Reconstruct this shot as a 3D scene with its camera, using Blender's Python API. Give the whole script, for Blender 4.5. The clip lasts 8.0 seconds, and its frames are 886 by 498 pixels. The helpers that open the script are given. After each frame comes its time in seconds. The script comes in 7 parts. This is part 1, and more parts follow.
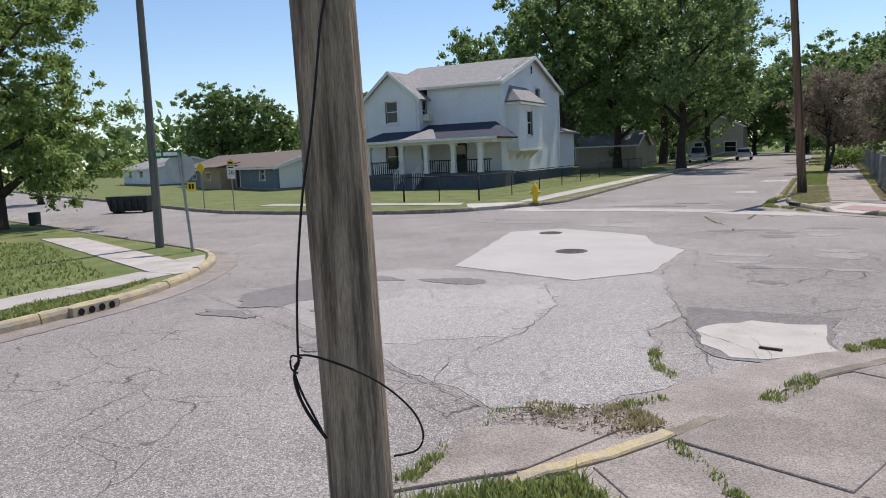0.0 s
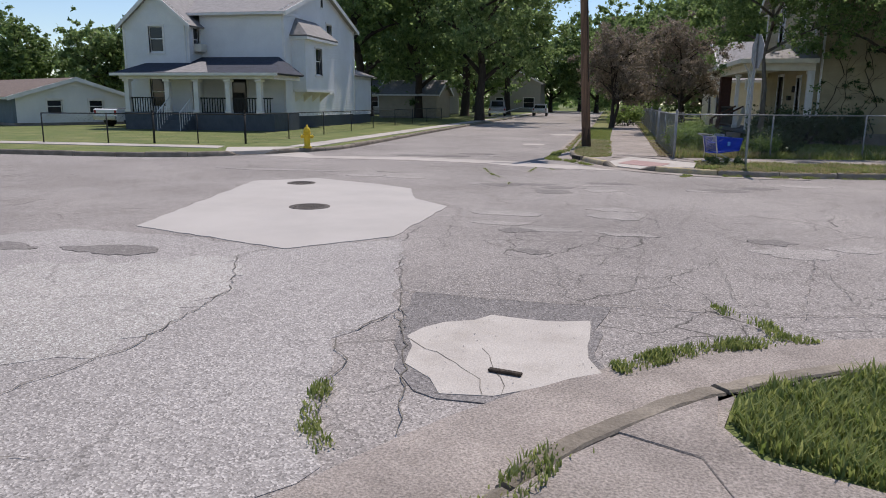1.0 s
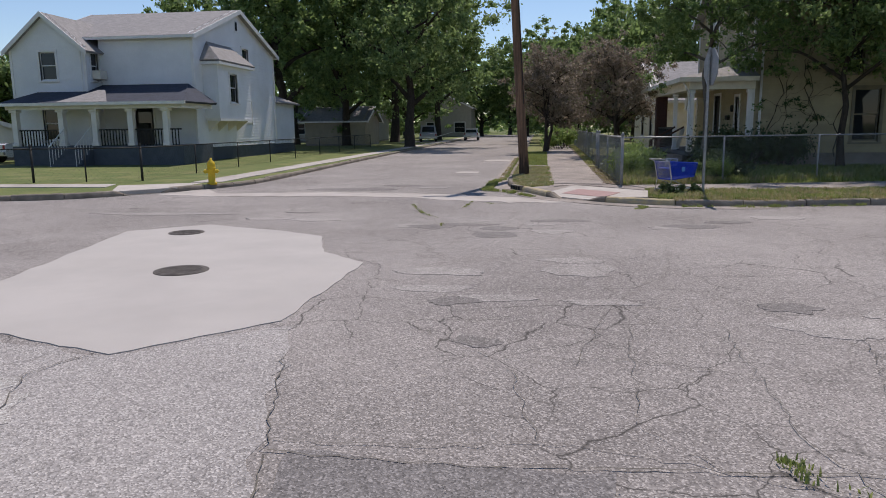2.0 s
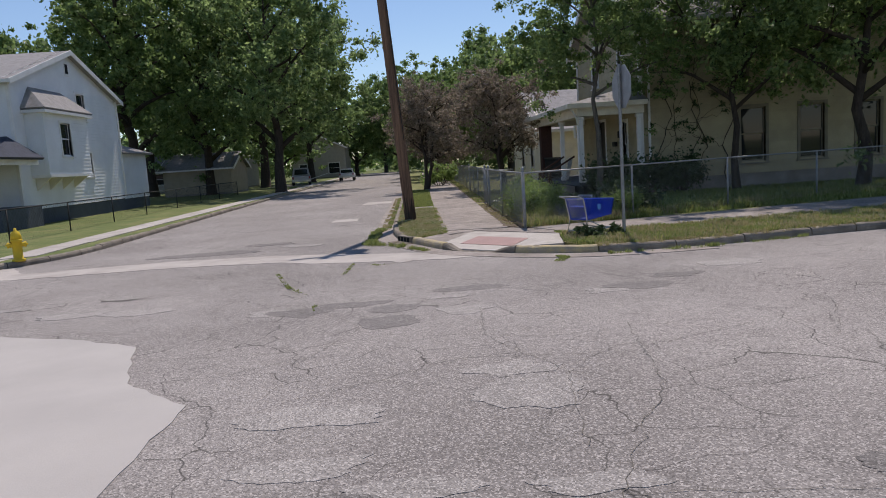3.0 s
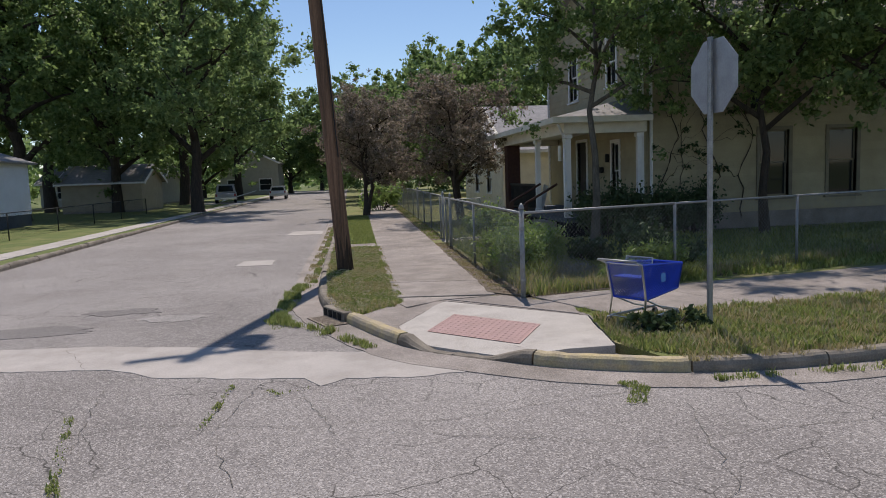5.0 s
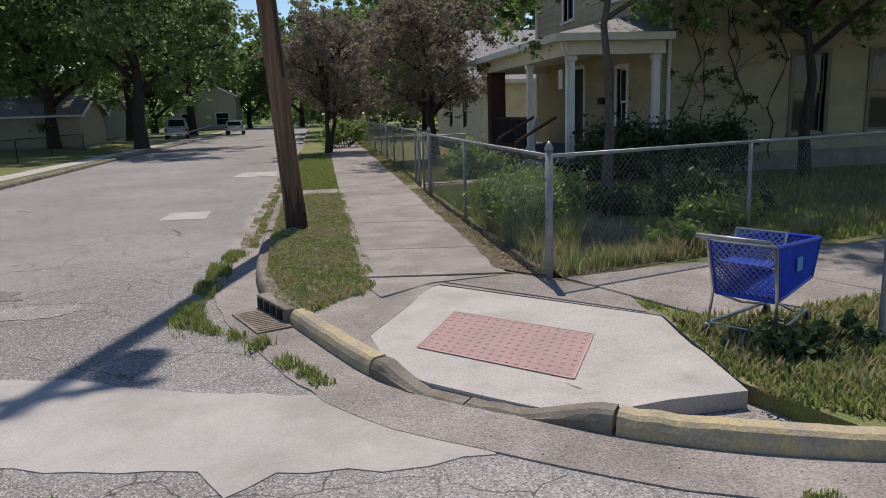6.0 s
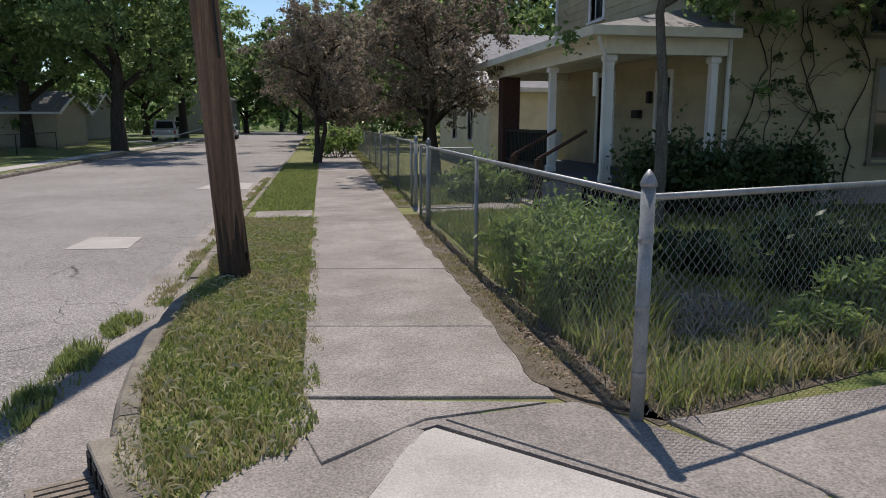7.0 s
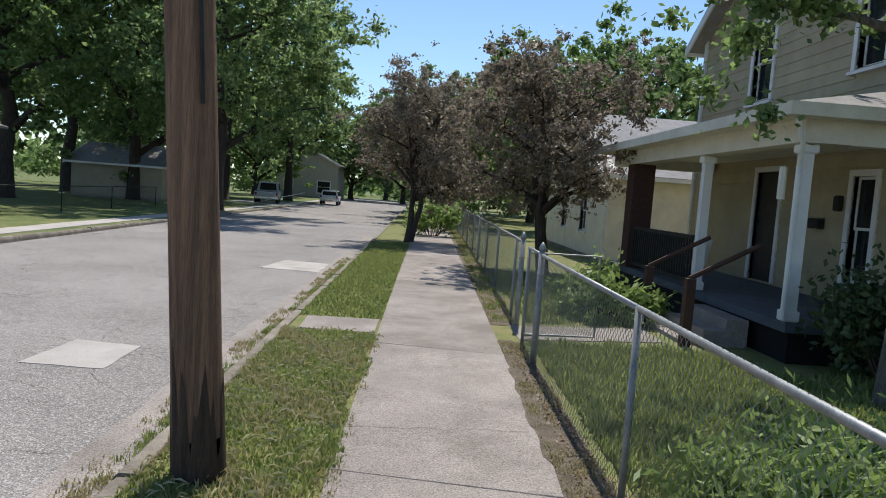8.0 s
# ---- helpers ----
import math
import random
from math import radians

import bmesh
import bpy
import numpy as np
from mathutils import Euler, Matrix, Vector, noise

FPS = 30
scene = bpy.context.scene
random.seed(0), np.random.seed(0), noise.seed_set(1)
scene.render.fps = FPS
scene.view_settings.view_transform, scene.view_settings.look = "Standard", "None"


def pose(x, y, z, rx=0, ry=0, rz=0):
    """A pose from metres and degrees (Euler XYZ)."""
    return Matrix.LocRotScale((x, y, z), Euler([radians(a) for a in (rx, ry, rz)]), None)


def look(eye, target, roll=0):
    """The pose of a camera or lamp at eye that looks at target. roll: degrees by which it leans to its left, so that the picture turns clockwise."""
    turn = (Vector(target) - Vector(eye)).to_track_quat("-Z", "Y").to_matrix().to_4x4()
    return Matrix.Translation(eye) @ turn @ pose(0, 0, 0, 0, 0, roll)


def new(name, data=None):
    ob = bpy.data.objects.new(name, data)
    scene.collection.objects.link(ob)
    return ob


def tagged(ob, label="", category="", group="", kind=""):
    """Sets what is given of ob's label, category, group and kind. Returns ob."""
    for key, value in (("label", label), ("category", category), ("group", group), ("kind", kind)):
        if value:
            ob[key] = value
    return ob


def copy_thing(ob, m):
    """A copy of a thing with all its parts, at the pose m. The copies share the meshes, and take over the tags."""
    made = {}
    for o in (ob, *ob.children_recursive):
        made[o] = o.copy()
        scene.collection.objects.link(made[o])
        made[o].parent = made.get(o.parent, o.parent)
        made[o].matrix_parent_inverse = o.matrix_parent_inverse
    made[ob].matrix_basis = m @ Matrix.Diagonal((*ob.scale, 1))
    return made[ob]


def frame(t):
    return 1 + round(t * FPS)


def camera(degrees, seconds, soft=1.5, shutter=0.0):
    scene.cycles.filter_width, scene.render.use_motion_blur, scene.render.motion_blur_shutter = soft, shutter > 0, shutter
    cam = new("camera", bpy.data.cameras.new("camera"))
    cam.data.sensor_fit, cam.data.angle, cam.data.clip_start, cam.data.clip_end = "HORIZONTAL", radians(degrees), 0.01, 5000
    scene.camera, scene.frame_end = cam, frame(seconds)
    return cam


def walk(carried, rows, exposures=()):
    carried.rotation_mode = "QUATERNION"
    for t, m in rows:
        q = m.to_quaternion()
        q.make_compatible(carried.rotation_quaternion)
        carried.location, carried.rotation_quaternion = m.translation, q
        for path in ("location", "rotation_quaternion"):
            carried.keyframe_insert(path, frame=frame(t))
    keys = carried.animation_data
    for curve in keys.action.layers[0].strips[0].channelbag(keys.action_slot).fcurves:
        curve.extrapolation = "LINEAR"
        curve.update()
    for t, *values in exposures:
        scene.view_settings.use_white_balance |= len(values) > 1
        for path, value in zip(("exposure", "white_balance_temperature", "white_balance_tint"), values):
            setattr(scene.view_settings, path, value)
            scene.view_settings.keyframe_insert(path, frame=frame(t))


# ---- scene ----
cam = camera(64.0, 8.0, soft=0.95)
PATH = [
    (0, (6.669, -2.016, 1.883), (5.752, -0.258, 1.624), -2.3),
    (0.5, (6.827, -0.857, 1.873), (5.884, 0.891, 1.637), -2.3),
    (1, (6.845, 1.074, 1.544), (6.429, 2.988, 1.139), 0.5),
    (1.5, (6.784, 2.152, 1.546), (6.531, 4.109, 1.221), 1.2),
    (1.7, (6.7, 2.633, 1.546), (6.433, 4.583, 1.19), -0.1),
    (2.8, (6.418, 5.727, 1.678), (6.411, 7.712, 1.43), -3.3),
    (3, (6.374, 6.384, 1.664), (6.463, 8.367, 1.416), -3.8),
    (3.5, (6.249, 7.985, 1.724), (6.415, 9.952, 1.402), -1.2),
    (4, (6.306, 9.486, 1.796), (6.543, 11.455, 1.537), -2.2),
    (4.2, (6.301, 9.989, 1.838), (6.539, 11.958, 1.584), -2.0),
    (5.3, (6.482, 12.909, 1.789), (6.781, 14.877, 1.596), -1.8),
    (5.5, (6.481, 13.635, 1.697), (6.803, 15.586, 1.401), -1.1),
    (6, (6.652, 15.072, 1.726), (7.006, 17.003, 1.343), -1.9),
    (6.5, (6.876, 16.467, 1.664), (7.332, 18.372, 1.258), -3.0),
    (7, (7.189, 18.131, 1.645), (7.552, 20.066, 1.294), 0.1),
    (7.5, (7.457, 19.743, 1.634), (7.792, 21.707, 1.465), -2.0),
    (8, (7.558, 21.354, 1.849), (7.651, 23.346, 1.696), 4.3),
]
walk(cam, [(t, look(eye, target, roll)) for t, eye, target, roll in PATH],
     [(0, 0.30, 6600, 13), (1, 0.14, 6650, 15), (3, 0.0, 6700, 16), (6, 0.04, 6700, 13), (7.2, 0.19, 6600, 11), (8, 0.40, 6450, 8)])

# ---------- light ----------
SUN_DIR = Vector((0.085, 0.50, 1.0)).normalized()      # towards the sun, ahead of the walk
world = bpy.data.worlds.new("sky")
scene.world = world
world.use_nodes = True
wn = world.node_tree.nodes
sky = wn.new("ShaderNodeTexSky")
sky.sky_type = 'NISHITA'
sky.sun_disc = False
sky.sun_elevation = math.asin(SUN_DIR.z)
sky.sun_rotation = math.atan2(SUN_DIR.x, SUN_DIR.y)
sky.air_density, sky.dust_density, sky.ozone_density = 1.0, 0.05, 4.5
wn["Background"].inputs["Strength"].default_value = 0.115
world.node_tree.links.new(sky.outputs[0], wn["Background"].inputs["Color"])
sun = new("sun", bpy.data.lights.new("sun", 'SUN'))
sun.data.energy, sun.data.angle, sun.data.color = 3.9, radians(0.6), (1.0, 0.95, 0.88)
sun.matrix_world = look(SUN_DIR * 60, (0, 0, 0))

# ---------- materials ----------
MATS = {}


def mat(name, col, rough=0.8, col2=None, scale=6.0, fine=60.0, fine_amt=0.15, bump=0.2, bump_scale=None, metal=0.0,
        detail=6, spec=0.3, per_object=0.0, per_island=0.0, stretch=(1, 1, 1), stain=None, stain_scale=0.6, stain_amt=0.5):
    """Two-scale procedural surface: broad mottling from col to col2, fine grain, optional stains."""
    if name in MATS:
        return MATS[name]
    m = bpy.data.materials.new(name)
    m.use_nodes = True
    nt = m.node_tree
    N, L = nt.nodes, nt.links
    b = N["Principled BSDF"]
    b.inputs["Roughness"].default_value = rough
    b.inputs["Metallic"].default_value = metal
    b.inputs["Specular IOR Level"].default_value = spec
    co = N.new("ShaderNodeTexCoord")
    mp = N.new("ShaderNodeMapping")
    mp.inputs["Scale"].default_value = stretch
    L.new(co.outputs["Object"], mp.inputs["Vector"])

    def tex(sc, det=detail, rg=0.6):
        n = N.new("ShaderNodeTexNoise")
        n.inputs["Scale"].default_value, n.inputs["Detail"].default_value, n.inputs["Roughness"].default_value = sc, det, rg
        L.new(mp.outputs[0], n.inputs["Vector"])
        return n.outputs["Fac"]

    def mixc(fac, a, c2, mode='MIX'):
        n = N.new("ShaderNodeMix")
        n.data_type, n.blend_type = 'RGBA', mode
        for sock, v in ((n.inputs[0], fac), (n.inputs[6], a), (n.inputs[7], c2)):
            if hasattr(v, "is_output"):
                L.new(v, sock)
            elif isinstance(v, tuple):
                sock.default_value = (*v, 1)
            else:
                sock.default_value = v
        return n.outputs[2]

    def ramp(src, lo, hi, a=0.0, c=1.0):
        n = N.new("ShaderNodeMapRange")
        n.inputs[1].default_value, n.inputs[2].default_value, n.inputs[3].default_value, n.inputs[4].default_value = lo, hi, a, c
        L.new(src, n.inputs[0])
        return n.outputs[0]

    c2 = col2 if col2 else tuple(v * 0.75 for v in col)
    out = mixc(ramp(tex(scale), 0.36, 0.64), col, c2)
    if stain:
        out = mixc(ramp(tex(stain_scale, 4), 0.5, 0.66, 0, stain_amt), out, stain)
    g = ramp(tex(fine, 3), 0.3, 0.7, 1 - fine_amt, 1 + fine_amt)
    gg = N.new("ShaderNodeVectorMath")
    gg.operation = 'SCALE'
    L.new(out, gg.inputs[0])
    L.new(g, gg.inputs[3])
    out = gg.outputs[0]
    if per_object or per_island:
        src = N.new("ShaderNodeObjectInfo").outputs["Random"] if per_object else N.new("ShaderNodeNewGeometry").outputs["Random Per Island"]
        amt = per_object or per_island
        g2 = N.new("ShaderNodeVectorMath")
        g2.operation = 'SCALE'
        L.new(out, g2.inputs[0])
        L.new(ramp(src, 0, 1, 1 - amt, 1 + amt), g2.inputs[3])
        out = g2.outputs[0]
    L.new(out, b.inputs["Base Color"])
    if bump:
        bp = N.new("ShaderNodeBump")
        bp.inputs["Strength"].default_value = bump
        bp.inputs["Distance"].default_value = 0.02
        L.new(tex(bump_scale or fine, 4), bp.inputs["Height"])
        L.new(bp.outputs[0], b.inputs["Normal"])
    MATS[name] = m
    return m


def leaf_mat(name, col, col2, trans=0.35):
    m = bpy.data.materials.new(name)
    m.use_nodes = True
    N, L = m.node_tree.nodes, m.node_tree.links
    b = N["Principled BSDF"]
    rnd = N.new("ShaderNodeNewGeometry").outputs["Random Per Island"]
    rp = N.new("ShaderNodeMix")
    rp.data_type = 'RGBA'
    rp.inputs[6].default_value, rp.inputs[7].default_value = (*col, 1), (*col2, 1)
    L.new(rnd, rp.inputs[0])
    L.new(rp.outputs[2], b.inputs["Base Color"])
    b.inputs["Roughness"].default_value = 0.5
    b.inputs["Specular IOR Level"].default_value = 0.35
    tr = N.new("ShaderNodeBsdfTranslucent")
    L.new(rp.outputs[2], tr.inputs["Color"])
    mx = N.new("ShaderNodeMixShader")
    mx.inputs[0].default_value = trans
    L.new(b.outputs[0], mx.inputs[1])
    L.new(tr.outputs[0], mx.inputs[2])
    L.new(mx.outputs[0], N["Material Output"].inputs["Surface"])
    return m


def asphalt(name, base, light, crack=0.6, crack_scale=1.1):
    """Worn asphalt: light aggregate in a grey binder, broad fading, alligator cracks."""
    m = bpy.data.materials.new(name)
    m.use_nodes = True
    N, L = m.node_tree.nodes, m.node_tree.links
    b = N["Principled BSDF"]
    b.inputs["Roughness"].default_value = 0.9
    b.inputs["Specular IOR Level"].default_value = 0.2
    co = N.new("ShaderNodeTexCoord").outputs["Object"]

    def noise_at(sc, det=4, vec=co):
        n = N.new("ShaderNodeTexNoise")
        n.inputs["Scale"].default_value, n.inputs["Detail"].default_value = sc, det
        L.new(vec, n.inputs["Vector"])
        return n

    def ramp(src, lo, hi, a=0.0, c=1.0):
        n = N.new("ShaderNodeMapRange")
        n.inputs[1].default_value, n.inputs[2].default_value, n.inputs[3].default_value, n.inputs[4].default_value = lo, hi, a, c
        L.new(src, n.inputs[0])
        return n.outputs[0]

    def mixc(fac, a, c2):
        n = N.new("ShaderNodeMix")
        n.data_type = 'RGBA'
        for sock, v in ((n.inputs[0], fac), (n.inputs[6], a), (n.inputs[7], c2)):
            if hasattr(v, "is_output"):
                L.new(v, sock)
            else:
                sock.default_value = (*v, 1)
        return n.outputs[2]

    broad = ramp(noise_at(0.35, 6).outputs["Fac"], 0.35, 0.66)
    c = mixc(broad, base, light)
    mid = ramp(noise_at(2.2, 5).outputs["Fac"], 0.55, 0.75, 0, 0.55)
    c = mixc(mid, c, tuple(v * 0.72 for v in base))
    stones = N.new("ShaderNodeTexVoronoi")
    stones.inputs["Scale"].default_value = 98
    L.new(co, stones.inputs["Vector"])
    bright = N.new("ShaderNodeSeparateColor")
    L.new(stones.outputs["Color"], bright.inputs[0])
    c = mixc(ramp(bright.outputs[0], 0.5, 0.95, 0, 0.62), c, tuple(min(0.7, v * 1.9) for v in light))
    c = mixc(ramp(bright.outputs[1], 0.52, 0.9, 0, 0.6), c, tuple(v * 0.35 for v in base))
    # cracks
    warp = N.new("ShaderNodeVectorMath")
    warp.operation = 'MULTIPLY_ADD'
    L.new(noise_at(1.7, 5).outputs["Color"], warp.inputs[0])
    warp.inputs[1].default_value = (0.55, 0.55, 0.0)
    L.new(co, warp.inputs[2])
    cr = N.new("ShaderNodeTexVoronoi")
    cr.feature = 'DISTANCE_TO_EDGE'
    cr.inputs["Scale"].default_value = crack_scale
    L.new(warp.outputs[0], cr.inputs["Vector"])
    line = ramp(cr.outputs["Distance"], 0.001, 0.0095, 1.0, 0.0)
    where = ramp(noise_at(0.5, 3).outputs["Fac"], 0.41, 0.54, 0.0, crack)
    # finer network where the surface is most broken
    fine = N.new("ShaderNodeTexVoronoi")
    fine.feature = 'DISTANCE_TO_EDGE'
    fine.inputs["Scale"].default_value = crack_scale * 2.9
    L.new(warp.outputs[0], fine.inputs["Vector"])
    hair = ramp(fine.outputs["Distance"], 0.001, 0.014, 1.0, 0.0)
    broken = ramp(noise_at(0.8, 4).outputs["Fac"], 0.56, 0.68, 0.0, crack * 0.7)
    hm = N.new("ShaderNodeMath")
    hm.operation = 'MULTIPLY'
    L.new(hair, hm.inputs[0])
    L.new(broken, hm.inputs[1])
    c = mixc(hm.outputs[0], c, (0.085, 0.078, 0.07))
    mul = N.new("ShaderNodeMath")
    mul.operation = 'MULTIPLY'
    L.new(line, mul.inputs[0])
    L.new(where, mul.inputs[1])
    c = mixc(mul.outputs[0], c, (0.06, 0.055, 0.05))
    L.new(c, b.inputs["Base Color"])
    bp = N.new("ShaderNodeBump")
    bp.inputs["Strength"].default_value, bp.inputs["Distance"].default_value = 0.5, 0.008
    L.new(stones.outputs["Distance"], bp.inputs["Height"])
    L.new(bp.outputs[0], b.inputs["Normal"])
    MATS[name] = m
    return m


ASPHALT = asphalt("worn_asphalt", (0.209, 0.190, 0.178), (0.312, 0.286, 0.268), 0.9, 1.3)
ASPHALT_LIGHT = asphalt("pale_asphalt", (0.285, 0.265, 0.252), (0.35, 0.328, 0.312), 0.3, 0.6)
ASPHALT_DARK = asphalt("dark_asphalt_patch", (0.165, 0.153, 0.147), (0.215, 0.20, 0.193), 0.4, 1.4)
ASPHALT_BLEACH = asphalt("bleached_asphalt_patch", (0.33, 0.306, 0.287), (0.40, 0.37, 0.347), 0.3, 0.9)
ASPHALT_MEND = asphalt("grey_asphalt_mend", (0.170, 0.156, 0.147), (0.22, 0.203, 0.192), 0.4, 1.4)
ASPHALT_FADE = asphalt("faded_asphalt_spot", (0.275, 0.254, 0.238), (0.34, 0.314, 0.294), 0.3, 0.9)
CONC = mat("concrete", (0.46, 0.42, 0.385), 0.88, (0.38, 0.345, 0.315), 1.6, 90, 0.12, 0.25, stain=(0.28, 0.25, 0.22), stain_scale=1.1, stain_amt=0.5, per_object=0.06)
CONC_OLD = mat("old_concrete", (0.345, 0.302, 0.27), 0.92, (0.25, 0.218, 0.195), 1.9, 75, 0.42, 0.6, stain=(0.19, 0.165, 0.14), stain_scale=0.9, stain_amt=0.55, per_object=0.07)
CONC_NEW = mat("new_concrete", (0.475, 0.44, 0.40), 0.88, (0.42, 0.385, 0.35), 2.2, 85, 0.2, 0.3, stain=(0.30, 0.265, 0.23), stain_scale=2.4, stain_amt=0.4)
SLAB = mat("slab_concrete", (0.44, 0.412, 0.385), 0.88, (0.39, 0.365, 0.342), 0.8, 110, 0.07, 0.18, stain=(0.40, 0.37, 0.34), stain_scale=0.5, stain_amt=0.3)
KERB = mat("kerb_concrete", (0.30, 0.26, 0.21), 0.92, (0.18, 0.155, 0.125), 3, 60, 0.2, 0.4, stain=(0.13, 0.11, 0.085), stain_scale=1.4, stain_amt=0.6)
KERB_YELLOW = mat("faded_yellow_paint", (0.47, 0.38, 0.21), 0.9, (0.36, 0.31, 0.245), 5, 60, 0.2, 0.35, stain=(0.30, 0.26, 0.20), stain_scale=4, stain_amt=0.8)
SOIL = mat("soil", (0.185, 0.148, 0.108), 0.95, (0.105, 0.083, 0.06), 7, 70, 0.5, 0.9)
LAWN = mat("mown_grass", (0.095, 0.13, 0.035), 0.9, (0.145, 0.165, 0.052), 1.2, 90, 0.4, 0.6, bump_scale=40, stain=(0.27, 0.235, 0.11), stain_scale=0.7, stain_amt=0.4)
VERGE = mat("verge_turf", (0.13, 0.165, 0.045), 0.92, (0.20, 0.185, 0.075), 2.2, 80, 0.4, 0.6, bump_scale=40, stain=(0.27, 0.22, 0.11), stain_scale=1.3, stain_amt=0.6)
WOOD_POLE = mat("weathered_pole_wood", (0.37, 0.28, 0.205), 0.9, (0.19, 0.14, 0.105), 5, 60, 0.35, 0.7, bump_scale=16, stretch=(4, 4, 0.3), stain=(0.06, 0.046, 0.036), stain_scale=5, stain_amt=0.6)
WOOD_POLE_B = mat("brown_pole_wood", (0.24, 0.14, 0.088), 0.9, (0.14, 0.086, 0.058), 5, 60, 0.3, 0.6, bump_scale=18, stretch=(4, 4, 0.12), stain=(0.055, 0.04, 0.03), stain_scale=4, stain_amt=0.5)
TAR = mat("tarred_pole_foot", (0.045, 0.033, 0.026), 0.9, (0.09, 0.06, 0.042), 6, 60, 0.3, 0.6, stretch=(4, 4, 0.3))
GALV = mat("galvanised_steel", (0.34, 0.345, 0.34), 0.55, (0.25, 0.255, 0.255), 9, 90, 0.15, 0.1, metal=0.75, spec=0.5)
GALV_DULL = mat("dull_grey_steel", (0.30, 0.31, 0.31), 0.6, (0.22, 0.225, 0.225), 9, 90, 0.15, 0.1, metal=0.35)
IRON = mat("black_iron", (0.02, 0.021, 0.021), 0.6, (0.035, 0.034, 0.032), 9, 90, 0.2, 0.1, metal=0.2)
RUST = mat("rusted_cast_iron", (0.13, 0.115, 0.105), 0.75, (0.08, 0.07, 0.062), 8, 90, 0.2, 0.3, metal=0.4)
CABLE = mat("black_cable", (0.02, 0.02, 0.02), 0.7, bump=0.0)
WHITE_SIDING = mat("white_siding", (0.78, 0.79, 0.80), 0.6, (0.70, 0.71, 0.72), 0.8, 20, 0.03, 0.05)
WHITE = mat("white_paint", (0.78, 0.77, 0.75), 0.55, (0.68, 0.67, 0.65), 2, 50, 0.05, 0.08)
CREAM = mat("cream_trim_paint", (0.72, 0.68, 0.58), 0.6, (0.62, 0.58, 0.49), 2.5, 50, 0.06, 0.1)
YELLOW_SIDING = mat("buff_clapboard", (0.43, 0.37, 0.235), 0.7, (0.36, 0.305, 0.195), 1.5, 40, 0.07, 0.12, stain=(0.34, 0.29, 0.2), stain_scale=1.2, stain_amt=0.4, per_object=0.05)
GREY_FOUND = mat("grey_painted_block", (0.10, 0.115, 0.135), 0.85, (0.075, 0.088, 0.105), 3, 50, 0.12, 0.2)
ROOF_GREY = mat("grey_shingle", (0.30, 0.285, 0.28), 0.9, (0.23, 0.22, 0.215), 4, 60, 0.2, 0.3)
ROOF_NAVY = mat("dark_blue_shingle", (0.055, 0.062, 0.085), 0.9, (0.04, 0.045, 0.06), 4, 60, 0.2, 0.3)
ROOF_BROWN = mat("brown_shingle", (0.20, 0.155, 0.13), 0.9, (0.15, 0.115, 0.10), 4, 60, 0.2, 0.3)
# near-black colour standing in for the shade inside rooms and openings
DARK = mat("painted_dark_inside", (0.012, 0.012, 0.013), 0.8, bump=0.0)
BRICK_RED = mat("dark_red_brick", (0.085, 0.04, 0.032), 0.85, (0.06, 0.03, 0.026), 12, 60, 0.2, 0.3)
BARK = mat("bark", (0.075, 0.058, 0.044), 0.95, (0.04, 0.032, 0.026), 6, 40, 0.4, 0.9, bump_scale=14, stretch=(2.5, 2.5, 0.5))
BARK_GREY = mat("grey_bark", (0.16, 0.14, 0.115), 0.95, (0.09, 0.078, 0.065), 6, 40, 0.4, 0.9, bump_scale=14, stretch=(2.5, 2.5, 0.5))
PAD_RED = mat("red_tactile_surface", (0.41, 0.27, 0.25), 0.85, (0.36, 0.245, 0.225), 3, 60, 0.12, 0.15, stain=(0.36, 0.24, 0.21), stain_scale=2, stain_amt=0.35)
BLUE_PLASTIC = mat("blue_plastic", (0.012, 0.055, 0.50), 0.35, (0.01, 0.045, 0.42), 6, 60, 0.05, 0.03, spec=0.5)
CHROME = mat("zinc_wire", (0.55, 0.55, 0.54), 0.3, (0.45, 0.45, 0.44), 9, 60, 0.1, 0.05, metal=0.9)
YELLOW_PAINT = mat("yellow_hydrant_paint", (0.72, 0.50, 0.03), 0.5, (0.62, 0.42, 0.03), 8, 60, 0.08, 0.1)
SIGN_BACK = mat("aluminium_sign_back", (0.40, 0.405, 0.41), 0.5, (0.33, 0.335, 0.34), 6, 60, 0.08, 0.05, metal=0.5)
SIGN_GREEN = mat("green_sign_face", (0.01, 0.17, 0.07), 0.5, bump=0.0)
SIGN_YELLOW = mat("yellow_sign_face", (0.75, 0.55, 0.02), 0.5, bump=0.0)
SIGN_WHITE = mat("white_sign_face", (0.75, 0.75, 0.73), 0.5, bump=0.0)
SIGN_BLACK = mat("black_sign_print", (0.015, 0.015, 0.015), 0.6, bump=0.0)
DUMP_GREEN = mat("dark_dumpster_paint", (0.022, 0.03, 0.034), 0.6, (0.04, 0.045, 0.045), 5, 60, 0.15, 0.1)
LEAF_DARK = leaf_mat("dark_maple_leaf", (0.12, 0.185, 0.07), (0.31, 0.41, 0.16), 0.62)
LEAF_MID = leaf_mat("green_leaf", (0.105, 0.17, 0.055), (0.26, 0.355, 0.125), 0.52)
LEAF_LIGHT = leaf_mat("bright_leaf", (0.155, 0.235, 0.065), (0.31, 0.40, 0.125), 0.48)
LEAF_PLUM = leaf_mat("reddish_brown_leaf", (0.125, 0.115, 0.07), (0.37, 0.295, 0.235), 0.45)
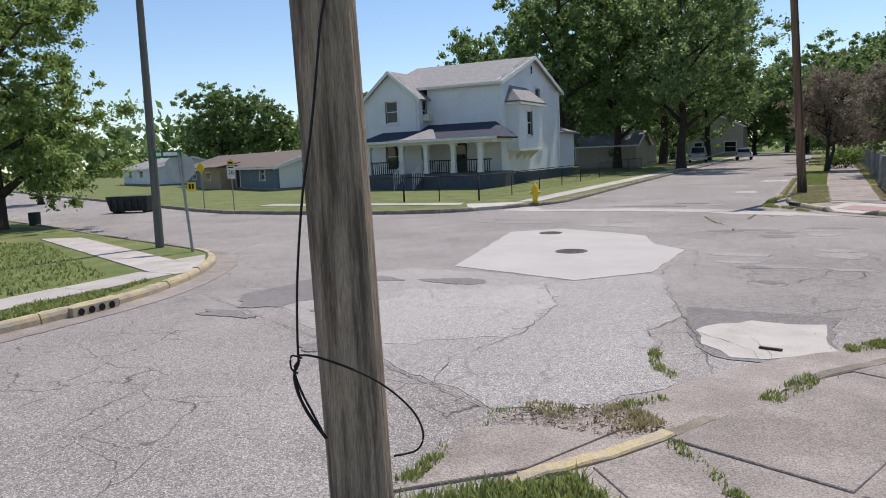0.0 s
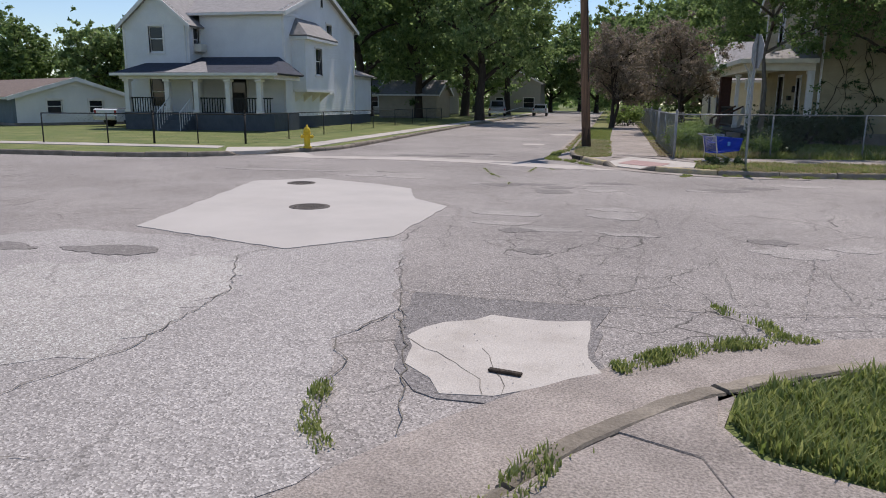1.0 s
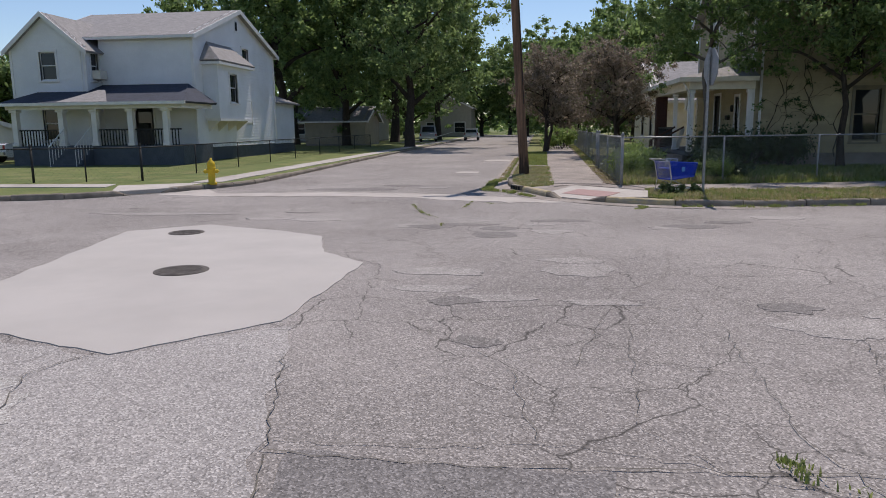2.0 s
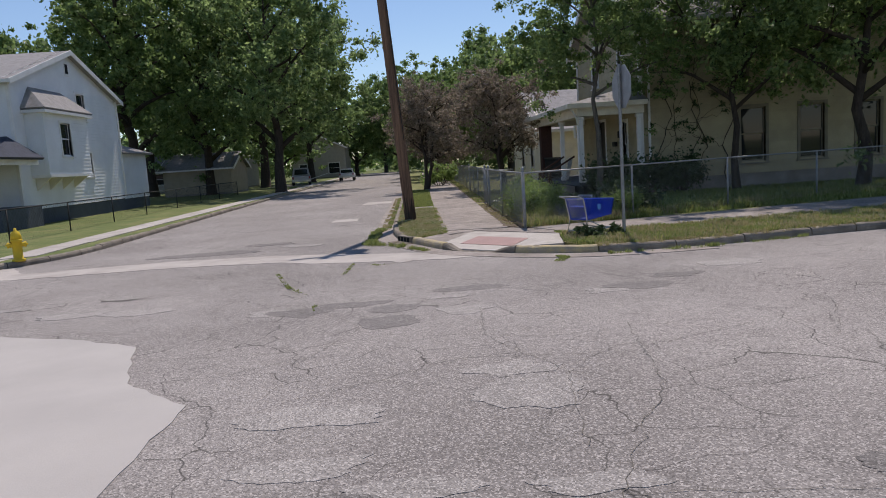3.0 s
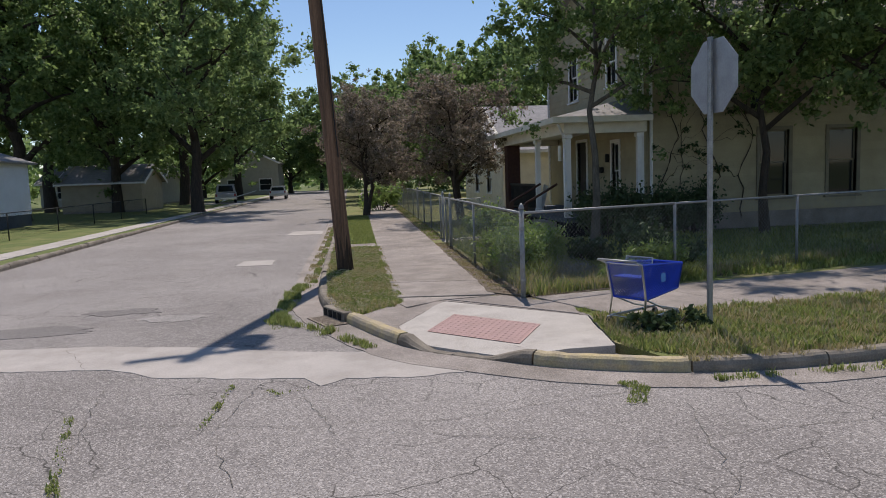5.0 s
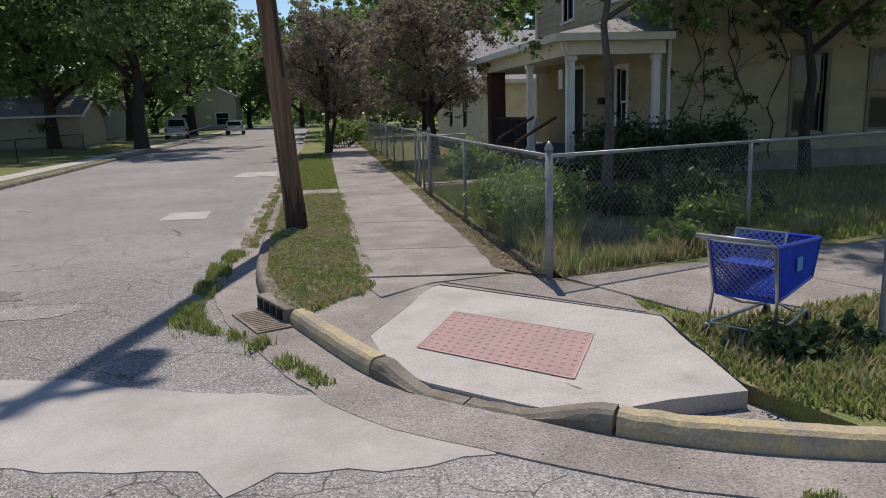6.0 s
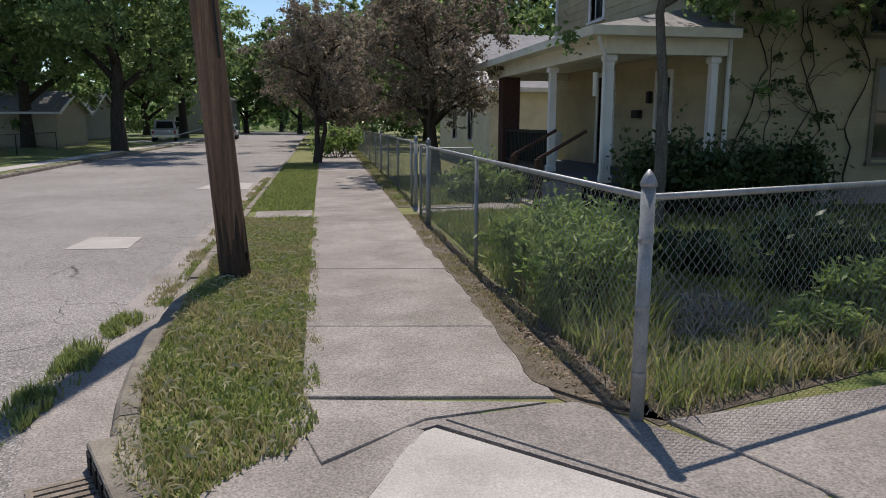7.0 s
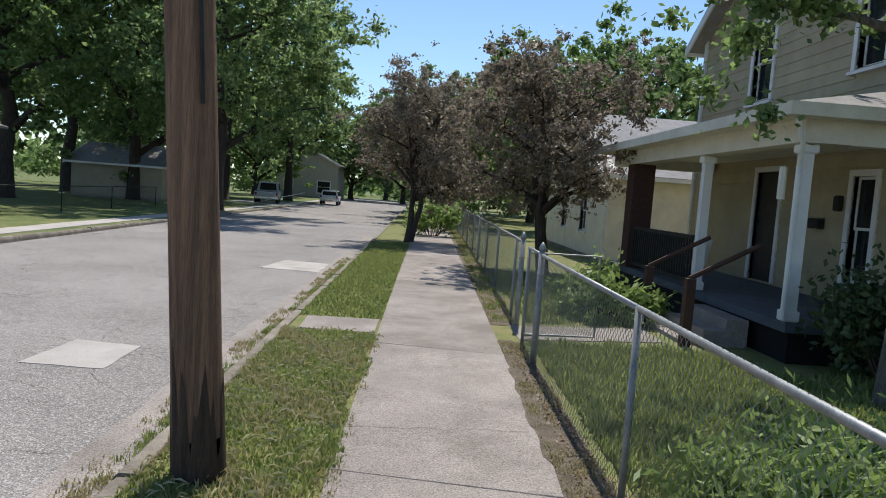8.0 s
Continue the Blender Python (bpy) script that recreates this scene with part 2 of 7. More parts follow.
LEAF_BUSH = leaf_mat("dark_bush_leaf", (0.04, 0.066, 0.028), (0.09, 0.13, 0.05), 0.25)
BLADE = leaf_mat("grass_blade", (0.16, 0.215, 0.05), (0.36, 0.385, 0.14), 0.45)
BLADE_DRY = leaf_mat("dry_grass_blade", (0.32, 0.27, 0.125), (0.50, 0.43, 0.24), 0.3)


def glass_mat():
    m = bpy.data.materials.new("window_glass")
    m.use_nodes = True
    b = m.node_tree.nodes["Principled BSDF"]
    b.inputs["Base Color"].default_value = (0.02, 0.023, 0.026, 1)
    b.inputs["Roughness"].default_value = 0.04
    b.inputs["Specular IOR Level"].default_value = 0.4
    return m


GLASS = glass_mat()


# ---------- mesh helpers ----------
class Geo:
    """Collects faces for one mesh."""

    def __init__(self):
        self.v, self.f = [], []

    def add(self, vs, fs):
        n = len(self.v)
        self.v.extend(tuple(p) for p in vs)
        self.f.extend(tuple(i + n for i in q) for q in fs)
        return self

    def box(self, x0, y0, z0, x1, y1, z1, bev=0.0):
        if bev:
            b = bev
            vs = []
            for z, i in ((z0, b), (z0 + b, 0), (z1 - b, 0), (z1, b)):
                vs += [(x0 + i, y0 + i, z), (x1 - i, y0 + i, z), (x1 - i, y1 - i, z), (x0 + i, y1 - i, z)]
            fs = [(3, 2, 1, 0), (12, 13, 14, 15)]
            for k in range(3):
                for j in range(4):
                    a, c = k * 4 + j, k * 4 + (j + 1) % 4
                    fs.append((a, c, c + 4, a + 4))
            return self.add(vs, fs)
        vs = [(x0, y0, z0), (x1, y0, z0), (x1, y1, z0), (x0, y1, z0), (x0, y0, z1), (x1, y0, z1), (x1, y1, z1), (x0, y1, z1)]
        return self.add(vs, [(3, 2, 1, 0), (4, 5, 6, 7), (0, 1, 5, 4), (1, 2, 6, 5), (2, 3, 7, 6), (3, 0, 4, 7)])

    def prism(self, pts, z0, z1):
        """Upright prism over a plan outline (counter-clockwise). z1 may be a function of (x, y)."""
        n = len(pts)
        top = [(x, y, z1(x, y) if callable(z1) else z1) for x, y in pts]
        vs = [(x, y, z0) for x, y in pts] + top
        fs = [tuple(range(n - 1, -1, -1)), tuple(range(n, 2 * n))]
        fs += [(i, (i + 1) % n, n + (i + 1) % n, n + i) for i in range(n)]
        return self.add(vs, fs)

    def tube(self, pts, radii, sides=8, caps=True):
        pts = [Vector(p) for p in pts]
        if not hasattr(radii, "__len__"):
            radii = [radii] * len(pts)
        vs, fs = [], []
        up = Vector((0, 0, 1))
        for i, p in enumerate(pts):
            d = (pts[min(i + 1, len(pts) - 1)] - pts[max(i - 1, 0)]).normalized()
            a = d.cross(up if abs(d.z) < 0.95 else Vector((1, 0, 0))).normalized()
            c = d.cross(a)
            for k in range(sides):
                w = 2 * math.pi * k / sides
                vs.append(p + (a * math.cos(w) + c * math.sin(w)) * radii[i])
        for i in range(len(pts) - 1):
            for k in range(sides):
                q, r = i * sides + k, i * sides + (k + 1) % sides
                fs.append((q, q + sides, r + sides, r))
        if caps:
            fs.append(tuple(range(sides)))
            fs.append(tuple(range(len(vs) - 1, len(vs) - 1 - sides, -1)))
        return self.add(vs, fs)

    def welded(self):
        """Merges equal corners, so that touching boxes make one shell."""
        seen, order, out = {}, [], []
        for p in self.v:
            k = tuple(round(c, 4) for c in p)
            if k not in seen:
                seen[k] = len(out)
                out.append(p)
            order.append(seen[k])
        self.v, self.f = out, [tuple(order[i] for i in q) for q in self.f]
        return self

    def quad(self, a, b, c, d):
        return self.add([a, b, c, d], [(0, 1, 2, 3)])

    def moved(self, m):
        self.v = [tuple(m @ Vector(p)) for p in self.v]
        return self


def obj(name, g, material, parent=None, label="", smooth=False):
    me = bpy.data.meshes.new(name)
    me.from_pydata(g.v, [], g.f)
    me.materials.append(material)
    if smooth:
        me.polygons.foreach_set("use_smooth", [True] * len(me.polygons))
    me.update()
    o = new(name, me)
    if parent:
        o.parent = parent
    if label:
        o["label"] = label
    return o


def part(name, g, material, parent, label="", smooth=False):
    return obj(name, g, material, parent, label, smooth)


def thing(name, label, category, m=None, group=""):
    e = new(name)
    if m:
        e.matrix_world = m
    return tagged(e, label, category, group)


def structure(o, label="", category=""):
    return tagged(o, label, category, kind="structure")


def arrays_obj(name, v, f, material, parent=None):
    """Object from numpy vertices (n, 3) and faces (m, k)."""
    me = bpy.data.meshes.new(name)
    k = f.shape[1]
    me.vertices.add(len(v))
    me.vertices.foreach_set("co", v.astype(np.float32).ravel())
    me.loops.add(f.size)
    me.loops.foreach_set("vertex_index", f.astype(np.int32).ravel())
    me.polygons.add(len(f))
    me.polygons.foreach_set("loop_start", np.arange(0, f.size, k, dtype=np.int32))
    me.polygons.foreach_set("loop_total", np.full(len(f), k, dtype=np.int32))
    me.update(calc_edges=True)
    me.materials.append(material)
    o = new(name, me)
    if parent:
        o.parent = parent
    return o


def rings(profile, sides=14):
    """Surface of revolution: rows of (radius, z)."""
    g = Geo()
    g.tube([(0, 0, z) for r, z in profile], [r for r, z in profile], sides)
    return g

# ---------- ground, road, corners ----------
def smooth_line(pts, step=0.35, rounds=2):
    """Rounds a plan line by corner cutting."""
    for _ in range(rounds):
        out = [pts[0]]
        for a, b in zip(pts[:-1], pts[1:]):
            out += [(a[0] * .75 + b[0] * .25, a[1] * .75 + b[1] * .25), (a[0] * .25 + b[0] * .75, a[1] * .25 + b[1] * .75)]
        pts = out + [pts[-1]]
    return pts


def offset(pts, d):
    """Plan line shifted d to its left."""
    out = []
    for i, p in enumerate(pts):
        a, b = pts[max(i - 1, 0)], pts[min(i + 1, len(pts) - 1)]
        t = Vector((b[0] - a[0], b[1] - a[1])).normalized()
        out.append((p[0] - t.y * d, p[1] + t.x * d))
    return out


def wobble(pts, amp, seed=0):
    """Breaks a straight plan outline into an uneven one."""
    rnd = random.Random(seed)
    out = []
    n = len(pts)
    for i in range(n):
        a, b = Vector(pts[i]), Vector(pts[(i + 1) % n])
        k = max(1, int((b - a).length / 0.16))
        for j in range(k):
            p = a.lerp(b, j / k)
            w = amp if j else amp * 0.3
            out.append((p.x + rnd.uniform(-w, w), p.y + rnd.uniform(-w, w)))
    return out


LAWN_Z, WALK_Z, KERB_Z = 0.105, 0.125, 0.13
base = Geo()
base.quad((-2500, -2500, -0.04), (2500, -2500, -0.04), (2500, 2500, -0.04), (-2500, 2500, -0.04))
structure(obj("ground", base, LAWN), "wide grassy ground reaching the horizon", "ground")
road = Geo()
road.prism([(-3.2, -90), (4.9, -90), (5.2, 1.0), (9.5, 5.5), (80, 8.5), (80, 26), (9.5, 19.2), (7.6, 20.0), (7.4, 150), (-2.6, 150), (-2.2, 22.0),
            (-5, 19.4), (-14, 19.5), (-22, 23.3), (-90, 54), (-90, 36), (-17, 12.6), (-5, 8.2), (-3.0, 5.0)], -0.30, 0.0)
structure(obj("road", road, ASPHALT), "worn grey cracked asphalt street crossing", "road")

# kerb lines, each with the raised corner on its left
NE = smooth_line([(80, 25.4), (30, 19.9), (13.2, 17.95), (11.4, 17.65), (9.7, 17.6), (8.5, 18.05), (7.75, 18.65), (7.05, 19.25), (6.55, 20.5), (6.05, 21.9), (5.92, 24), (5.98, 30), (6.2, 45), (7.2, 150)])[::-1]
NW = smooth_line([(-2.2, 150), (-1.9, 60), (-1.6, 35), (-1.4, 27), (-1.35, 24.3), (-1.55, 22.6), (-2.3, 21.3), (-3.1, 20.1), (-4.1, 18.9), (-5.5, 18.4), (-8, 18.25), (-11, 18.2), (-14, 18.4), (-20.5, 21.6), (-90, 53)])
SW = smooth_line([(-90, 36.5), (-17.4, 13.4), (-10, 10.75), (-5.6, 9.3), (-4.3, 8.8), (-3.3, 7.8), (-2.55, 6.6), (-2.05, 5.4), (-1.8, 4.3), (-1.75, 2.5), (-1.9, -10), (-2.8, -90)])
SE = smooth_line([(4.3, -90), (4.4, -6), (4.45, 0.6), (5.0, 1.35), (5.45, 1.75), (5.85, 2.4), (6.3, 3.35), (6.75, 4.05), (7.4, 4.78), (8.5, 5.45), (10, 5.9), (14, 6.6), (80, 10)])


NW, SW, SE = NW[::-1], SW[::-1], SE[::-1]


def corner(name, line, far, label, mt=LAWN):
    g = Geo()
    inner = offset(line, 0.15)
    pts = inner + far
    area = sum(a[0] * b[1] - b[0] * a[1] for a, b in zip(pts, pts[1:] + pts[:1]))
    g.prism(pts if area > 0 else pts[::-1], -0.2, LAWN_Z)
    return structure(obj(name, g, mt), label, "ground")


ne_inner = offset(NE, 0.15)
ne_lawn = [p for p in ne_inner if p[1] > 20.6 and p[0] < 9] + [(6.75, 20.8), (7.05, 21.3), (7.3, 21.75), (8.6, 21.55), (9.2, 20.6), (9.3, 20.0), (9.06, 18.6)] + [p for p in ne_inner if p[0] > 9.1 and p[1] < 60 and not (p[1] > 20 and p[0] < 12)]
structure(obj("ground_corner_north_east", Geo().prism(ne_lawn + [(80, 150)], -0.2, LAWN_Z), VERGE), "grass yard beside the buff house", "ground")
corner("ground_corner_north_west", NW, [(-90, 150)], "grass yard round the white house", LAWN)
corner("ground_corner_south_west", SW, [(-90, -90)], "mown grass park", LAWN)
corner("ground_corner_south_east", SE, [(80, -90)], "grass verge on the near corner", LAWN)


def kerb(name, line, label, skips=(), yellow=(), seed=1):
    """Kerb of separate stones along a line; skips and yellow are stretches of the line in metres."""
    rnd = random.Random(seed)
    skips, yellow = [tuple(sorted(q)) for q in skips], [tuple(sorted(q)) for q in yellow]
    e = structure(new(name), label, "kerb")
    cum = [0]
    for a, b in zip(line[:-1], line[1:]):
        cum.append(cum[-1] + math.dist(a, b))

    def at(s):
        i = max(0, min(len(cum) - 2, next((k for k in range(len(cum) - 1) if cum[k + 1] >= s), len(cum) - 2)))
        f = (s - cum[i]) / max(1e-6, cum[i + 1] - cum[i])
        a, b = line[i], line[i + 1]
        t = Vector((b[0] - a[0], b[1] - a[1])).normalized()
        return Vector((a[0] + (b[0] - a[0]) * f, a[1] + (b[1] - a[1]) * f)), Vector((-t.y, t.x))

    s = 0.0
    while s < cum[-1] - 0.5:
        p, _ = at(s)
        near = -15 < p.x < 25 and -8 < p.y < 60
        ln = rnd.uniform(.8, 1.5) if near else 15.0
        ln = min(ln, cum[-1] - s)
        g = Geo()
        k = max(2, int(ln / (0.1 if near else 3)))
        rows = []
        drop = rnd.uniform(-0.012, 0.012)
        for j in range(k + 1):
            ss = s + 0.012 + (ln - 0.02) * j / k
            p, nrm = at(ss)
            low = 0.0
            for a, b in skips:
                if a <= ss <= b:
                    low = min(1.0, (ss - a) / 0.35, (b - ss) / 0.35)
            h = KERB_Z * (1 - 0.9 * max(low, 0)) + drop + (rnd.uniform(-0.006, 0.006) if near else 0)
            q = [(0.0, -0.2), (0.012, h * 0.55), (0.03, h - 0.02), (0.055, h), (0.145, h), (0.155, h - 0.012), (0.155, -0.2)]
            rows.append([(p.x + nrm.x * d, p.y + nrm.y * d, z) for d, z in q])
        vs = [v for r in rows for v in r]
        n = 7
        fs = [(j * n + i, j * n + i + 1, (j + 1) * n + i + 1, (j + 1) * n + i) for j in range(k) for i in range(n - 1)]
        fs += [tuple(range(n - 1, -1, -1)), tuple(k * n + i for i in range(n))]
        g.add(vs, fs)
        mid = s + ln / 2
        part("kerbstone", g, KERB_YELLOW if any(a <= mid <= b for a, b in yellow) else KERB, e)
        s += ln
    return cum, at


def s_of(line, x, y):
    best, s, acc = 1e9, 0, 0
    for a, b in zip(line[:-1], line[1:]):
        d = math.dist(a, (x, y))
        if d < best:
            best, s = d, acc
        acc += math.dist(a, b)
    return s


kerb("kerb_north_east", NE, "weathered concrete kerb with faded yellow paint",
     [(s_of(NE, 7.95, 18.48), s_of(NE, 7.0, 19.5))], [(s_of(NE, 9.6, 17.6), s_of(NE, 8.1, 18.35)), (s_of(NE, 7.05, 19.4), s_of(NE, 6.5, 20.6))])
kerb("kerb_north_west", NW, "weathered concrete kerb", [(s_of(NW, -2.5, 21.0), s_of(NW, -3.5, 19.6)), (s_of(NW, -11, 18.2), s_of(NW, -13, 18.3))], [], 2)
kerb("kerb_south_west", SW, "concrete kerb with faded yellow paint", [], [(s_of(SW, -5.2, 9.2), s_of(SW, -1.8, 0.0))], 3)
kerb("kerb_south_east", SE, "broken concrete kerb with a little yellow paint", [(s_of(SE, 4.4, 0.5), s_of(SE, 5.35, 1.6)), (s_of(SE, 6.0, 2.7), s_of(SE, 6.6, 3.8))],
     [(s_of(SE, 5.45, 1.8), s_of(SE, 5.9, 2.5))], 4)


def slab_piece(name, pts, z, material, parent, thick=0.12, bev=0.006, tilt=0.0, seed=0):
    """One concrete slab with worn edges. pts counter-clockwise."""
    if sum(a[0] * b[1] - b[0] * a[1] for a, b in zip(pts, pts[1:] + pts[:1])) < 0:
        pts = pts[::-1]
    n = len(pts)
    cx, cy = sum(p[0] for p in pts) / n, sum(p[1] for p in pts) / n
    rnd = random.Random(seed)
    tx, ty = rnd.uniform(-tilt, tilt), rnd.uniform(-tilt, tilt)
    zz = lambda x, y: z + tx * (x - cx) + ty * (y - cy)

    def inset(p, d):
        v = Vector((cx - p[0], cy - p[1]))
        v = v / max(v.length, 1e-6)
        return p[0] + v.x * d, p[1] + v.y * d

    lo = [inset(p, 0.003) for p in pts]
    hi = [inset(p, 0.003 + bev) for p in pts]
    vs = [(*p, z - thick) for p in lo] + [(*p, zz(*p) - bev) for p in lo] + [(*p, zz(*p)) for p in hi]
    fs = [tuple(range(n - 1, -1, -1)), tuple(range(2 * n, 3 * n))]
    for k in (0, n):
        fs += [(k + i, k + (i + 1) % n, k + n + (i + 1) % n, k + n + i) for i in range(n)]
    return part(name, Geo().add(vs, fs), material, parent)


def strip_walk(name, left, right, cuts, label, material=CONC_OLD, z=WALK_Z, seed=0, tilt=0.004):
    """Pavement between two straight edges: left and right are ((x, y), (x, y)); cuts are fractions of the length."""
    e = structure(new(name), label, "pavement")
    la, lb, ra, rb = map(Vector, (*left, *right))
    for i, (a, b) in enumerate(zip(cuts[:-1], cuts[1:])):
        pts = [tuple(ra.lerp(rb, a)), tuple(ra.lerp(rb, b)), tuple(la.lerp(lb, b)), tuple(la.lerp(lb, a))]
        slab_piece("paving_slab", pts, z, material, e, tilt=tilt, seed=seed + i)
    return e


def even(length, step, seed=0, jit=0.1):
    n = max(1, round(length / step))
    rnd = random.Random(seed)
    return [0] + [(i + rnd.uniform(-jit, jit)) / n for i in range(1, n)] + [1]


# pavements
strip_walk("pavement_street", ((7.1, 22.0), (8.6, 110)), ((8.52, 21.75), (10.6, 110)), [0, .016, .041, .062, .083, .104, .125, .15, .17, .19, .215] + [.215 + .785 * i / 26 for i in range(1, 27)],
           "old brownish concrete pavement along the fence", CONC_OLD, seed=3)
strip_walk("pavement_cross_street", ((8.98, 21.33), (80, 32.4)), ((9.72, 19.42), (80, 30.5)), even(70, 1.8, 4), "old concrete pavement along the cross street", CONC_OLD, seed=40)
corner_walk = structure(new("pavement_ramp"), "pale concrete kerb ramp and corner slabs", "pavement")
slab_piece("paving_slab", [(7.2, 21.2), (7.75, 21.6), (8.45, 21.7), (7.12, 21.98), (7.05, 21.8)], WALK_Z - .01, CONC_OLD, corner_walk)
slab_piece("paving_slab", [(7.85, 21.58), (9.2, 20.1), (9.32, 20.72), (8.62, 21.68), (8.45, 21.69)], WALK_Z - .012, CONC_OLD, corner_walk)
part("bedding", Geo().prism([(9.06, 18.62), (9.75, 19.4), (9.0, 21.35), (8.6, 21.78), (7.1, 22.02), (7.05, 21.7), (7.72, 21.5), (7.8, 21.54), (9.28, 20.0)], -.1, WALK_Z - .022), CONC_OLD, corner_walk, "weathered concrete between the slabs")


def rz(x, y):
    """Height of the ramp: low at the gutter, rising to the pavement and to both flared sides."""
    up = ((x - 7.6) * 0.62 + (y - 18.9) * 0.78) / 1.9
    side = (abs((x - 7.5) * .707 - (y - 19.0) * .707 + .3) - .75) / .6
    return 0.022 + 0.083 * max(0, min(1, max(up, side)))


outer = [(7.0, 20.3), (7.08, 19.62), (7.3, 19.3), (7.6, 19.0), (7.9, 18.72), (8.3, 18.5), (9.02, 18.5), (9.26, 19.98), (7.78, 21.5), (7.7, 21.45)]
rim = []
for a, b in zip(outer, outer[1:] + outer[:1]):
    k = max(1, int(math.dist(a, b) / .2))
    rim += [(a[0] + (b[0] - a[0]) * j / k, a[1] + (b[1] - a[1]) * j / k) for j in range(k)]
cc, n = (8.05, 19.9), len(rim)
slab_ramp = Geo()
vs = [(*cc, rz(*cc))] + [(cc[0] + (x - cc[0]) * f, cc[1] + (y - cc[1]) * f, rz(cc[0] + (x - cc[0]) * f, cc[1] + (y - cc[1]) * f)) for f in (.2, .4, .6, .8, 1) for x, y in rim]
vs += [(x, y, -0.1) for x, y in rim]
fs = [(0, i + 1, (i + 1) % n + 1) for i in range(n)]
fs += [(r * n + i + 1, (r + 1) * n + i + 1, (r + 1) * n + (i + 1) % n + 1, r * n + (i + 1) % n + 1) for r in range(5) for i in range(n)]
slab_ramp.add(vs, fs)
part("ramp_slab", slab_ramp, CONC_NEW, corner_walk, "pale smooth concrete ramp")

for flare in ([(6.55, 20.8, .112), (6.68, 20.35, .108), (7.02, 20.3, rz(7.02, 20.3) + .004), (7.37, 20.87, rz(7.37, 20.87) + .004), (7.72, 21.47, .108), (7.1, 21.95, .118), (6.9, 21.3, .112)],
              [(6.68, 20.35, .108), (6.85, 19.95, .1), (7.0, 19.66, .07), (7.09, 19.66, rz(7.09, 19.66) + .004), (7.02, 20.3, rz(7.02, 20.3) + .004)]):
    k = len(flare)
    part("paving_slab", Geo().add(flare + [(x, y, -.1) for x, y, z in flare], [tuple(range(k))] + [(i + k, (i + 1) % k + k, (i + 1) % k, i) for i in range(k)]), CONC_OLD, corner_walk)
# verge crossing and garden path to the porch of the buff house
path_walk = structure(new("pavement_garden_path"), "pale concrete garden path to the porch", "pavement")
slab_piece("paving_slab", [(6.28, 29.9), (7.2, 29.86), (7.22, 30.8), (6.26, 30.75)], WALK_Z - .004, CONC_OLD, path_walk)
for i in range(2):
    slab_piece("paving_slab", [(9.0 + i * 1.0, 30.05 + i * .22), (10.0 + i * 1.0, 30.27 + i * .22), (10.0 + i * 1.0, 31.2 + i * .22), (9.0 + i * 1.0, 30.98 + i * .22)], WALK_Z - .006, CONC_OLD, path_walk, seed=i)
# near corner
near_walk = structure(new("pavement_near_corner"), "cracked old concrete pavement on the near corner", "pavement")
for i, pts in enumerate(([(5.95, 2.25), (6.9, 1.9), (7.45, 3.3), (7.3, 3.9), (6.92, 4.05), (6.5, 3.35)], [(5.62, 1.7), (6.35, 0.9), (6.88, 1.86), (5.94, 2.2)],
                         [(7.32, 3.92), (7.47, 3.35), (8.2, 3.6), (7.52, 3.97), (7.43, 4.25), (7.5, 4.7), (7.35, 4.62), (6.95, 4.1)], [(5.7, -0.6), (7.3, -0.7), (7.35, 0.65), (6.36, 0.85), (5.75, 0.9)],
                         [(5.7, -2.2), (7.3, -2.2), (7.3, -.74), (5.7, -.64)], [(6.4, .9), (7.36, .7), (7.7, 1.7), (6.9, 1.84)], [(6.93, 1.88), (7.72, 1.74), (8.3, 3.1), (7.5, 3.28)], [(7.55, 3.3), (8.33, 3.13), (10, 3.6), (9.8, 3.9), (8.25, 3.58)],
                         [(5.7, -6), (7.3, -6), (7.3, -2.24), (5.7, -2.24)])):
    slab_piece("paving_slab", pts, WALK_Z, CONC_OLD, near_walk, tilt=.006, seed=90 + i)
for i, pts in enumerate(([(4.6, 1.2), (5.2, 1.75), (5.6, 2.6), (5.0, 2.45), (4.6, 2.2)], [(5.25, 1.72), (5.42, 1.85), (5.85, 2.6), (5.66, 2.62)])):
    slab_piece("paving_slab", pts, .022, CONC_OLD, near_walk, tilt=.01, seed=110 + i)
fill = [p for p in offset(SE, 0.16) if 5.3 < p[0] < 8.9 and p[1] > 1.6]
g = Geo().prism(([(5.66, -6), (7.34, -6), (7.4, 0.7), (8.36, 3.1), (8.4, 3.62), (7.56, 3.98), (7.46, 4.25), (7.6, 4.72), (8.6, 5.22)] + fill + [(5.66, 1.5)]), -.1, WALK_Z - .008)
part("bedding", g, CONC_OLD, near_walk, "weathered concrete between the slabs")
# park corner
park_walk = structure(new("pavement_park_corner"), "pale concrete pavement crossing the park corner", "pavement")
for i in range(8):
    a, b = i / 8, (i + 1) / 8
    L0, L1, R0, R1 = Vector((-3.35, 6.3)), Vector((-11.6, 9.75)), Vector((-3.3, 7.2)), Vector((-10.6, 10.25))
    slab_piece("paving_slab", [tuple(L0.lerp(L1, a)), tuple(R0.lerp(R1, a)), tuple(R0.lerp(R1, b)), tuple(L0.lerp(L1, b))], WALK_Z, CONC, park_walk, seed=120 + i)
for i in range(7):
    y0 = 6.25 - i * 1.5
    slab_piece("paving_slab", [(-3.55, y0), (-3.5, y0 - 1.5), (-2.7, y0 - 1.5), (-2.75, y0)], WALK_Z, CONC, park_walk, seed=130 + i)
